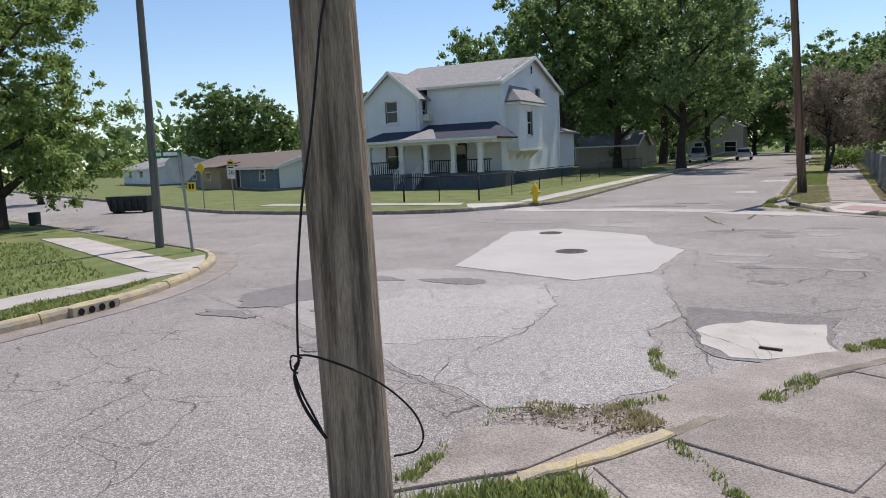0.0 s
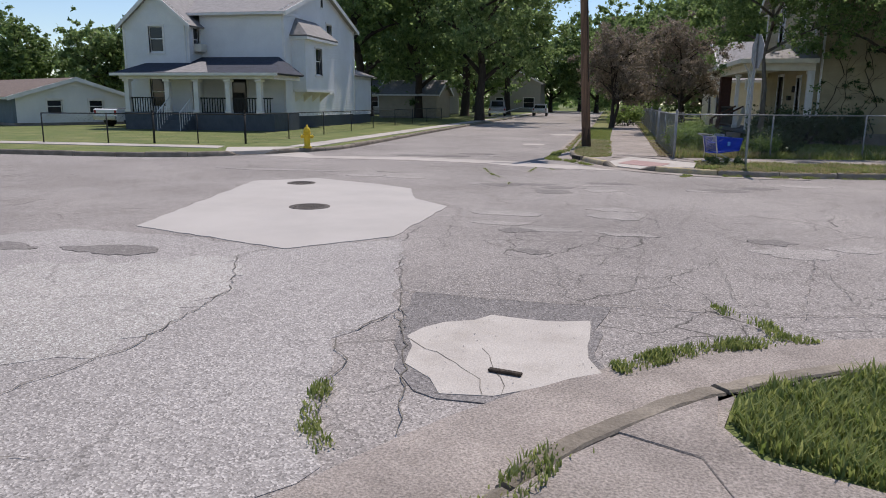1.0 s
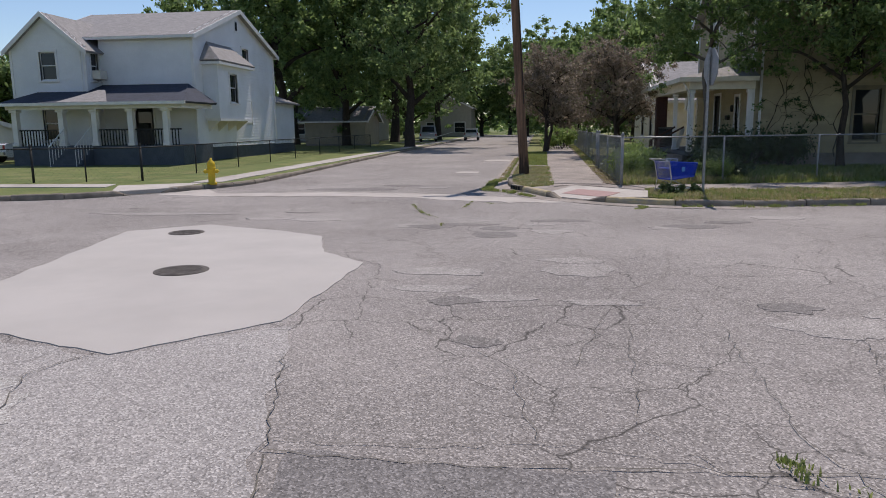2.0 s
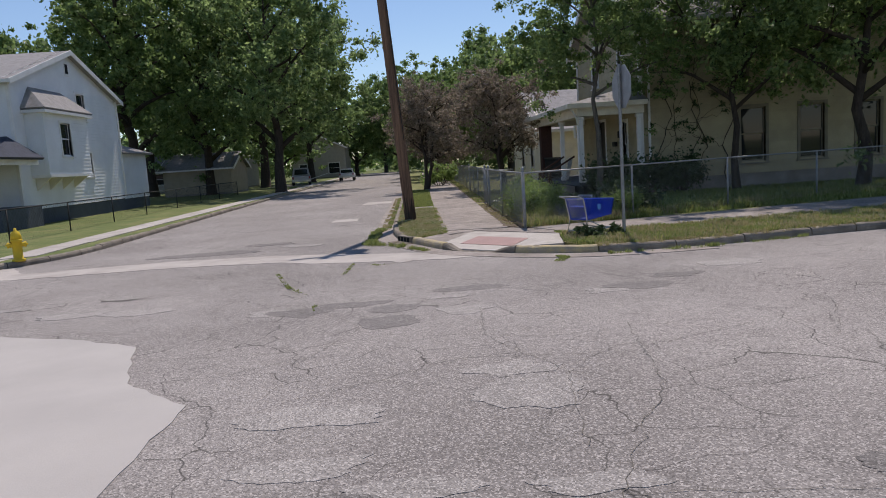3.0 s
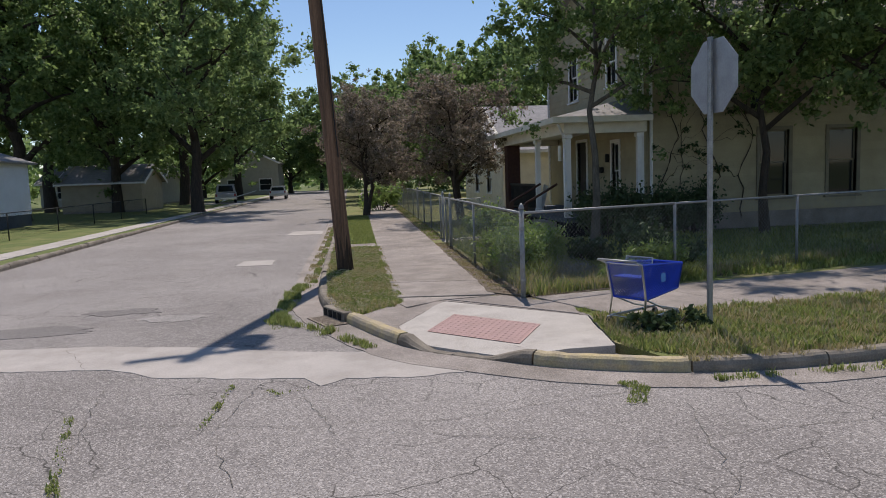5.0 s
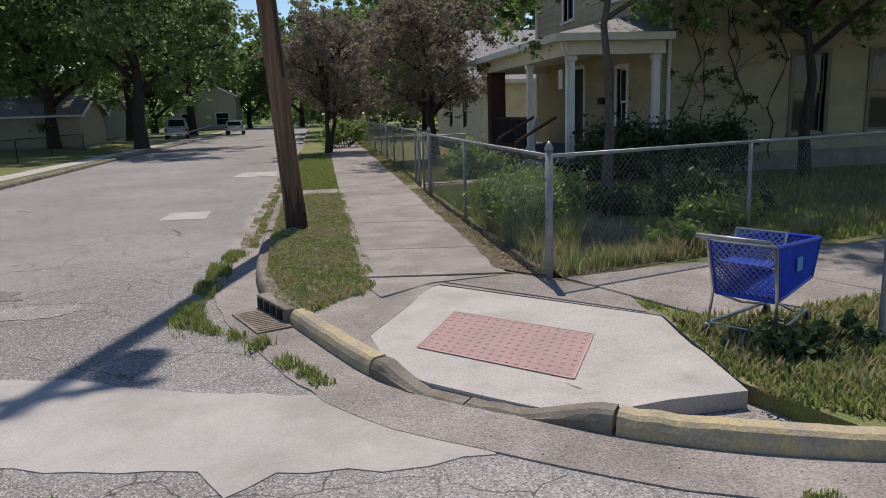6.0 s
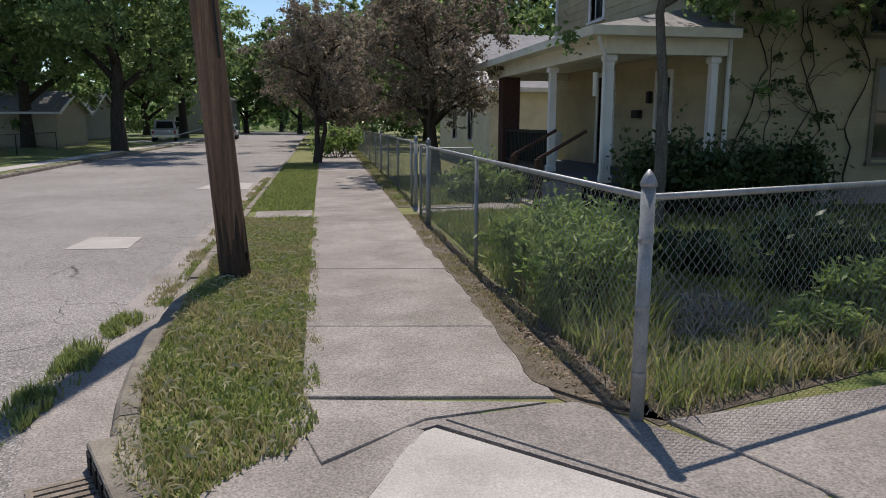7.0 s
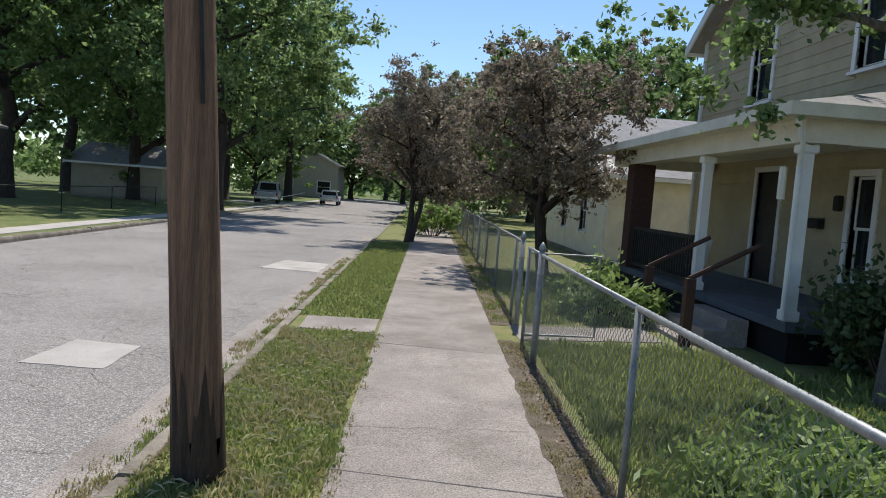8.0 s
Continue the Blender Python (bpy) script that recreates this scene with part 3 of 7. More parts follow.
slab_piece("paving_slab", [(-3.55, 6.27), (-2.72, 6.27), (-2.66, 6.55), (-3.3, 7.5), (-4.1, 8.3), (-4.2, 7.6), (-3.3, 7.2), (-3.36, 6.3)], WALK_Z - .003, CONC, park_walk)
# pavement in front of the white house
strip_walk("pavement_white_house", ((-3.0, 22.6), (-3.4, 110)), ((-2.15, 22.8), (-2.6, 110)), even(88, 3.0, 7), "pale concrete pavement beside the white house", CONC, seed=150)
strip_walk("pavement_far_side", ((-4.6, 21.0), (-14, 20.9)), ((-4.9, 22.0), (-14, 21.9)), even(10, 1.5, 8), "pale concrete pavement before the fence", CONC, seed=180)
patch_ramp = structure(new("pavement_far_ramp"), "pale concrete ramp on the far corner", "pavement")
slab_piece("ramp_slab", [(-2.55, 20.95), (-2.6, 22.6), (-4.6, 21.6), (-3.6, 19.65)], WALK_Z - .01, CONC_NEW, patch_ramp)

# tactile pad on the ramp
PX = Vector((0.86, -0.86)).normalized()
PY = Vector((-0.42, -0.70)).normalized()
P0 = Vector((7.75, 20.63))
pad = thing("tactile_pad", "faded red tactile paving pad with raised domes", "tactile paving")
g = Geo()
W_, D_ = 1.22, 0.82
cs = [P0, P0 + PX * W_, P0 + PX * W_ + PY * D_, P0 + PY * D_]
g.add([(p.x, p.y, rz(p.x, p.y) + 0.006) for p in cs] + [(p.x, p.y, rz(p.x, p.y) - 0.02) for p in cs], [(3, 2, 1, 0), (4, 5, 6, 7), (0, 1, 5, 4), (1, 2, 6, 5), (2, 3, 7, 6), (3, 0, 4, 7)])
part("plate", g, PAD_RED, pad)
g = Geo()
for a, b in zip(cs, cs[1:] + cs[:1]):
    d = (b - a).normalized() * 0.006
    nn = Vector((-d.y, d.x))
    q = [a - d - nn, b + d - nn, b + d + nn, a - d + nn]
    g.add([(p.x, p.y, rz(p.x, p.y) + 0.009) for p in q], [(0, 1, 2, 3)])
part("border", g, mat("pink_edge", (0.55, 0.36, 0.32), 0.85), pad)
dome = Geo()
for k, (r, z) in enumerate(((0.016, 0.0), (0.013, 0.003), (0.008, 0.0045))):
    dome.v += [(r * math.cos(w * math.pi / 4), r * math.sin(w * math.pi / 4), z) for w in range(8)]
for k in (0, 8):
    dome.f += [(k + w, k + (w + 1) % 8, k + 8 + (w + 1) % 8, k + 8 + w) for w in range(8)]
dome.f.append(tuple(range(16, 24)))
dome_mesh = None
for i in range(16):
    for j in range(10):
        p = P0 + PX * (0.045 + i * 0.0753) + PY * (0.045 + j * 0.081)
        if dome_mesh is None:
            o = part("dome", dome, PAD_RED, pad)
            dome_mesh = o.data
        else:
            o = new("dome", dome_mesh)
            o.parent = pad
        o.location = (p.x, p.y, rz(p.x, p.y) + 0.006)


# patches in the road
def patch(name, pts, z, material, label, category="road patch", amp=0.0, seed=0):
    pts = wobble(pts, amp, seed) if amp else pts
    area = sum(a[0] * b[1] - b[0] * a[1] for a, b in zip(pts, pts[1:] + pts[:1]))
    g = Geo().prism(pts if area > 0 else pts[::-1], -0.1, z)
    return structure(obj(name, g, material), label, category)


PALE = [(1.9, 4.1), (3.9, 3.05), (4.45, 2.75), (4.6, 2.62), (5.3, 2.95), (5.75, 3.7), (5.6, 3.95), (5.45, 4.3), (5.37, 4.9), (5.18, 5.3), (5.42, 6.0), (4.9, 8.0), (4.72, 8.8), (3.6, 7.9), (2.2, 8.3), (0.6, 8.4), (-0.4, 7.2), (0.2, 5.4)]
patch("road_patch_pale", PALE, 0.004, ASPHALT_LIGHT, "bleached pale asphalt strip", amp=0.06, seed=5)
patch("road_patch_bleached", [(3.0, 4.0), (3.9, 4.6), (3.9, 6.3), (3.3, 7.5), (1.6, 6.6), (1.6, 5.0), (2.2, 4.3)], 0.007, ASPHALT_BLEACH, "bleached broken asphalt", amp=0.12, seed=6)
patch("road_slab", [(1.25, 8.78), (3.62, 7.94), (4.55, 8.9), (4.65, 11.5), (3.95, 12.2), (3.78, 12.7), (3.55, 13.5), (2.6, 14.1), (1.25, 14.7), (0.25, 13.85), (0.7, 11.6)], 0.008, SLAB, "large pale concrete slab in the crossing", "concrete slab", amp=.022, seed=7)
patch("road_patch_white", [(5.66, 5.45), (5.84, 5.82), (6.13, 6.07), (6.5, 6.0), (6.86, 6.1), (6.86, 5.3), (6.93, 5.07), (6.6, 4.78), (6.35, 4.6), (6.08, 4.58), (5.78, 4.95)], 0.0115, CONC_NEW, "white concrete patch with ragged edges", "concrete patch", amp=0.05, seed=8)
patch("road_patch_dark", [(5.42, 6.58), (6.2, 6.52), (7.0, 6.5), (6.93, 6.1), (6.9, 5.3), (7.0, 5.05), (6.62, 4.72), (6.35, 4.52), (6.06, 4.5), (5.74, 4.9), (5.56, 5.5)], 0.0075, ASPHALT_DARK, "darker asphalt round the concrete patch", amp=0.05, seed=9)
patch("road_apron", [(-2.2, 21.9), (-1.2, 20.4), (1.5, 20.75), (3.5, 20.5), (5.08, 20.0), (5.75, 19.62), (6.72, 19.26), (7.2, 18.7), (7.5, 18.3), (6.9, 18.28), (6.4, 18.4), (6.15, 18.2), (6.0, 18.5), (5.4, 18.65), (4.7, 18.85), (4.0, 19.35), (2.0, 19.7), (-1.0, 19.6), (-2.6, 20.0)], 0.006, CONC, "pale concrete apron across the side street", "concrete apron", amp=0.035, seed=10)
patch("road_gutter_north_east", [p for p in offset([q for q in NE if 5.8 < q[0] < 11.5 and q[1] < 60], 0.01)] + [p for p in offset([q for q in NE if 5.8 < q[0] < 11.5 and q[1] < 60], -0.42)][::-1], 0.0095, CONC_OLD, "old concrete gutter", "gutter", amp=0.02, seed=11)
patch("road_gutter_south_east", [p for p in offset([q for q in SE if 5.2 < q[0] < 16 and q[1] > 1.5], 0.01)] + [p for p in offset([q for q in SE if 5.2 < q[0] < 16 and q[1] > 1.5], -0.62)][::-1], 0.011, CONC_OLD, "old concrete gutter", "gutter", amp=0.02, seed=12)
patch("road_gutter_south_west", [p for p in offset([q for q in SW if -6 < q[0] < -1.7 and -8 < q[1] < 9.6], 0.01)] + [p for p in offset([q for q in SW if -6 < q[0] < -1.7 and -8 < q[1] < 9.6], -0.4)][::-1], 0.0095, CONC_OLD, "old concrete gutter", "gutter", amp=0.02, seed=13)
DK, LT = (ASPHALT_MEND, "dark asphalt repair"), (ASPHALT_FADE, "bleached asphalt patch")
SPOTS = [(7.06, 15.43, .5, .22, DK), (9.13, 14.81, .4, .28, DK), (9.77, 15.32, .42, .2, DK), (5.62, 14.88, .5, .2, DK), (6.15, 14.5, .35, .25, DK), (4.65, 14.7, .3, .2, LT), (5.0, 14.6, .4, .28, DK), (6.05, 13.85, .4, .3, DK),
         (6.89, 14.18, .38, .26, LT), (10.84, 15.9, .5, .25, LT), (8.7, 14.6, .3, .16, LT), (6.8, 14.95, .3, .12, LT), (5.66, 10.2, .45, .22, LT), (7.1, 11.8, .4, .25, LT), (6.3, 9.85, .4, .16, LT), (7.25, 9.75, .4, .14, LT),
         (8.95, 9.1, .45, .35, LT), (9.6, 9.45, .3, .22, LT), (6.19, 8.48, .22, .16, DK), (8.84, 9.66, .3, .2, DK), (5.9, 9.7, .25, .16, DK), (1.95, 15.5, .5, .2, LT), (2.85, 15.4, .5, .2, LT), (7.2, 11.25, .5, .42, LT), (5.62, 11.05, .5, .3, LT),
         (0.1, 4.55, .5, .18, DK), (.7, 7.3, .45, .22, DK), (1.9, 7.45, .5, .25, DK), (2.25, 3.6, .25, .14, DK), (2.65, 3.42, .3, .12, DK), (1.2, 5.05, .2, .1, DK), (-.5, 16.2, 1.3, .25, LT), (2.0, 21.6, 1.5, .4, DK), (4.0, 22.1, .5, .3, LT), (3.2, 22.8, .6, .3, DK)]
patch("road_patch_long", [(-.05, 4.9), (.5, 5.1), (.6, 5.75), (.35, 6.55), (.45, 7.2), (-.1, 8.0), (-.9, 8.5), (-.5, 7.3), (-.45, 6.5), (-.65, 5.7)], .0085, ASPHALT_DARK, "long dark asphalt repair", amp=.07, seed=61)
for i, (x, y, rx_, ry_, (mt, lb)) in enumerate(SPOTS):
    lobes = [random.uniform(.6, 1.15) for _ in range(10)]
    ray = [(lobes[a // 4] * (1 - a % 4 / 4) + lobes[(a // 4 + 1) % 10] * (a % 4 / 4)) * random.uniform(.88, 1.1) for a in range(40)]
    pts = [(x + rx_ * ray[a] * math.cos(a * math.pi / 20), y + ry_ * ray[a] * math.sin(a * math.pi / 20)) for a in range(40)]
    patch("road_patch", pts, 0.0078 + i * .00008 if y < 8.4 else .0022 + i * .00009, mt, lb)
patch("road_patch_square", [(4.0, 28.0), (4.8, 27.95), (4.78, 28.9), (4.05, 29.05)], 0.006, CONC, "pale square concrete patch", amp=0.01, seed=50)
patch("road_patch_strip", [(4.4, 36.6), (6.1, 36.4), (6.2, 38.1), (4.6, 38.4)], 0.006, CONC, "pale concrete strip in the road", amp=0.01, seed=51)


# ---------- houses ----------
def wall(parent, a, b, z0, z1, material, openings=(), thick=0.16, gable=0.0, board=0.0, split=False, name="wall", frame_mat=None, pane_mat=None):
    """Wall from plan point a to b with its outside on the right; openings are (u0, z0, u1, z1, kind)."""
    frame_mat = frame_mat or WHITE
    a, b = Vector(a), Vector(b)
    d = (b - a)
    ln = d.length
    d /= ln
    ang = math.degrees(math.atan2(d.y, d.x))
    m = pose(a.x, a.y, 0, 0, 0, ang)          # u along x, outside is -y
    us = sorted({0, ln, *[o[0] for o in openings], *[o[2] for o in openings]})
    zs = sorted({z0, z1, *[o[1] for o in openings], *[o[3] for o in openings]})
    g = Geo()
    for u0, u1 in zip(us[:-1], us[1:]):
        for w0, w1 in zip(zs[:-1], zs[1:]):
            if not any(o[0] <= u0 + 1e-4 and u1 <= o[2] + 1e-4 and o[1] <= w0 + 1e-4 and w1 <= o[3] + 1e-4 for o in openings):
                g.box(u0, 0, w0, u1, thick, w1)
    if gable:
        g.add([(0, 0, z1), (ln, 0, z1), (ln / 2, 0, z1 + gable), (0, thick, z1), (ln, thick, z1), (ln / 2, thick, z1 + gable)],
              [(0, 1, 2), (5, 4, 3), (0, 2, 5, 3), (1, 4, 5, 2), (0, 3, 4, 1)])
    w = part(name, g.moved(m).welded(), material, parent)
    if board:
        top = z1 + gable
        k = int((top - z0) / board)
        joined = Geo()
        for i in range(k):
            c0 = z0 + i * board
            lo, hi = 0.0, ln
            if gable and c0 + board > z1:
                f = (c0 + board - z1) / gable
                lo, hi = f * ln / 2, ln - f * ln / 2
            spans = [(lo, hi)]
            for o in openings:
                if o[1] - 0.05 < c0 + board and o[3] + 0.05 > c0:
                    nxt = []
                    for s, e in spans:
                        if o[0] > s:
                            nxt.append((s, min(e, o[0])))
                        if o[2] < e:
                            nxt.append((max(s, o[2]), e))
                    spans = nxt
            for s, e in spans:
                if e - s < 0.05:
                    continue
                bg = Geo() if split else joined
                bg.add([(s, -0.022, c0), (e, -0.022, c0), (e, -0.006, c0 + board), (s, -0.006, c0 + board), (s, 0.0, c0), (e, 0.0, c0)],
                       [(0, 1, 2, 3), (4, 5, 1, 0), (0, 3, 4), (1, 5, 2)])
                if split:
                    part("clapboard", bg.moved(m), material, w)
        if not split:
            part("siding", joined.moved(m), material, w)
    for u0, w0, u1, w1, kind in openings:
        window(parent, m, u0, w0, u1, w1, kind, frame_mat)
    return w


def window(parent, m, u0, w0, u1, w1, kind, fm):
    """A sash window or door set into the opening, outside towards -y of m."""
    t = 0.10
    if kind == "hole":
        return
    is_door = kind.startswith("door")
    f = Geo()
    for q in ((u0 - t, w0 - t * (not is_door), u0, w1 + t), (u1, w0 - t * (not is_door), u1 + t, w1 + t), (u0, w1, u1, w1 + t)):
        f.box(q[0], -0.045, q[1], q[2], 0.10, q[3])
    e = part("door_frame" if is_door else "window", f.moved(m), fm, parent)
    if is_door:
        part("door_leaf", Geo().box(u0, 0.05, w0, u1, 0.10, w1).moved(m), MATS["dark_door_paint"], e)
        if kind == "door_glazed":
            part("door_pane", Geo().box(u0 + .12, 0.03, w0 + .9, u1 - .12, 0.05, w1 - .15).moved(m), GLASS, e)
        return
    part("sill", Geo().box(u0 - t - .03, -0.09, w0 - t, u1 + t + .03, 0.06, w0 - t + 0.05).moved(m), fm, e)
    mid = (w0 + w1) / 2
    s = 0.045
    for y, z0_, z1_ in ((0.055, mid, w1), (0.09, w0, mid + s)):
        sash = Geo()
        sash.box(u0, y, z0_, u0 + s, y + .035, z1_).box(u1 - s, y, z0_, u1, y + .035, z1_).box(u0 + s, y, z0_, u1 - s, y + .035, z0_ + s).box(u0 + s, y, z1_ - s, u1 - s, y + .035, z1_)
        part("sash", sash.moved(m), fm, e)
        part("pane", Geo().box(u0 + s, y + .015, z0_ + s, u1 - s, y + .022, z1_ - s).moved(m), GLASS, e)
    if kind == "blind":
        part("blind", Geo().box(u0, 0.14, mid - .1, u1, 0.15, w1).moved(m), CREAM, e)


mat("dark_door_paint", (0.03, 0.028, 0.027), 0.5, (0.045, 0.04, 0.038), 4, 50, 0.1, 0.1)


def slope(parent, pts, material, thick=0.10, name="roof", courses=0.0):
    """Roof plane through three or four points, thickened downwards, outside facing up."""
    p = [Vector(q) for q in pts]
    n = (p[1] - p[0]).cross(p[2] - p[0]).normalized()
    if n.z < 0:
        p = p[::-1]
        n = -n
    k = len(p)
    g = Geo()
    g.add([q for q in p] + [q - n * thick for q in p],
          [tuple(range(k)), tuple(range(2 * k - 1, k - 1, -1))] + [(i, i + k, (i + 1) % k + k, (i + 1) % k) for i in range(k)])
    return part(name, g, material, parent)


def shingles(parent, eave_a, eave_b, ridge_b, ridge_a, material, rows, cols, name="shingle_course"):
    """Raised shingle courses across a roof plane, lower edges proud."""
    ea, eb, rb, ra = map(Vector, (eave_a, eave_b, ridge_b, ridge_a))
    n = (eb - ea).cross(ra - ea).normalized()
    if n.z < 0:
        n = -n
    g = Geo()
    for i in range(rows):
        f0, f1 = i / rows, (i + 1.04) / rows
        a0, b0, a1, b1 = ea.lerp(ra, f0), eb.lerp(rb, f0), ea.lerp(ra, min(1, f1)), eb.lerp(rb, min(1, f1))
        for j in range(cols):
            s, e = j / cols + .0008, (j + 1) / cols - .0008
            h = 0.012 + random.uniform(0, .006)
            g.add([a0.lerp(b0, s) + n * h, a0.lerp(b0, e) + n * h, a1.lerp(b1, e) + n * .003, a1.lerp(b1, s) + n * .003, a0.lerp(b0, s), a0.lerp(b0, e)], [(0, 1, 2, 3), (4, 5, 1, 0)])
    o = part(name, g, material, parent)
    o["kind"] = "stuff"
    return o


def box_roof(parent, x0, y0, x1, y1, ze, zr, along, material, over=0.35, trim=None):
    """Gable roof over a rectangle, ridge along 'x' or 'y'."""
    if along == "x":
        ym = (y0 + y1) / 2
        k = (zr - ze) / (ym - y0)
        lo = ze - over * k
        slope(parent, [(x0 - over, y0 - over, lo), (x1 + over, y0 - over, lo), (x1 + over, ym, zr), (x0 - over, ym, zr)], material)
        slope(parent, [(x0 - over, y1 + over, lo), (x1 + over, y1 + over, lo), (x1 + over, ym, zr), (x0 - over, ym, zr)], material)
        if trim:
            for x in (x0 - over - .02, x1 + over - .02):
                for ya in (y0 - over, y1 + over):
                    g = Geo().add([(x, ya, lo + .02), (x, ym, zr + .02), (x, ym, zr - .2), (x, ya, lo - .2), (x + .04, ya, lo + .02), (x + .04, ym, zr + .02), (x + .04, ym, zr - .2), (x + .04, ya, lo - .2)],
                                  [(0, 1, 2, 3), (7, 6, 5, 4), (0, 4, 5, 1), (3, 2, 6, 7), (0, 3, 7, 4)])
                    part("bargeboard", g, trim, parent)
            for ya in (y0 - over, y1 + over - .03):
                part("gutter", Geo().box(x0 - over, ya - .05, lo - .14, x1 + over, ya + .05, lo - .02), trim, parent)
    else:
        xm = (x0 + x1) / 2
        k = (zr - ze) / (xm - x0)
        lo = ze - over * k
        slope(parent, [(x0 - over, y0 - over, lo), (x0 - over, y1 + over, lo), (xm, y1 + over, zr), (xm, y0 - over, zr)], material)
        slope(parent, [(x1 + over, y0 - over, lo), (x1 + over, y1 + over, lo), (xm, y1 + over, zr), (xm, y0 - over, zr)], material)
        if trim:
            y = y0 - over - .02
            for xa in (x0 - over, x1 + over):
                g = Geo().add([(xa, y, lo + .02), (xm, y, zr + .02), (xm, y, zr - .2), (xa, y, lo - .2), (xa, y + .04, lo + .02), (xm, y + .04, zr + .02), (xm, y + .04, zr - .2), (xa, y + .04, lo - .2)],
                              [(0, 1, 2, 3), (7, 6, 5, 4), (0, 4, 5, 1), (3, 2, 6, 7), (0, 3, 7, 4)])
                part("bargeboard", g, trim, parent)


def plain_house(name, label, x0, y0, x1, y1, ze, zr, along, wall_mat, roof_mat, south=(), east=(), west=(), z0=0.0, base_h=0.25, board=0.0, trim=WHITE, east_mat=None):
    h = thing(name, label, "house")
    gs, ge = (0, zr - ze) if along == "x" else (zr - ze, 0)
    part("foundation", Geo().box(x0 + .02, y0 + .02, z0 - .1, x1 - .02, y1 - .02, z0 + base_h), CONC_OLD, h)
    z0 += base_h
    wall(h, (x0, y0), (x1, y0), z0, ze, wall_mat, south, gable=gs, board=board)
    wall(h, (x1, y0 + .16), (x1, y1 - .16), z0, ze, east_mat or wall_mat, east, gable=0, board=board)
    wall(h, (x1, y1), (x0, y1), z0, ze, wall_mat, (), gable=gs)
    wall(h, (x0, y1 - .16), (x0, y0 + .16), z0, ze, wall_mat, west, gable=0, board=board)
    if ge:
        for x, s in ((x0, 1), (x1 - .16, 1)):
            g = Geo().add([(x, y0, ze), (x, y1, ze), (x, (y0 + y1) / 2, zr), (x + .16, y0, ze), (x + .16, y1, ze), (x + .16, (y0 + y1) / 2, zr)], [(0, 2, 1), (3, 4, 5), (0, 3, 5, 2), (1, 2, 5, 4)])
            part("gable_wall", g, (east_mat or wall_mat) if x > x0 else wall_mat, h)
    box_roof(h, x0, y0, x1, y1, ze, zr, along, roof_mat, trim=trim)
    # floor and ceiling coloured near-black in place of unlit room shade
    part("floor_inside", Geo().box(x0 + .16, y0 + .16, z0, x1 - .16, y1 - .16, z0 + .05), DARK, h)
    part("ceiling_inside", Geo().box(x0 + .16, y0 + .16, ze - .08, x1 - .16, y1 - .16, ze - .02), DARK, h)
    return h


def column(parent, x, y, z0, z1, w, material, name="column"):
    c = part(name, Geo().box(x - w / 2, y - w / 2, z0, x + w / 2, y + w / 2, z1, 0.012), material, parent)
    part("capital", Geo().box(x - w * .75, y - w * .75, z1 - .12, x + w * .75, y + w * .75, z1 - .002, 0.02), material, c)
    part("plinth", Geo().box(x - w * .68, y - w * .68, z0 + .002, x + w * .68, y + w * .68, z0 + .14, 0.015), material, c)
    return c


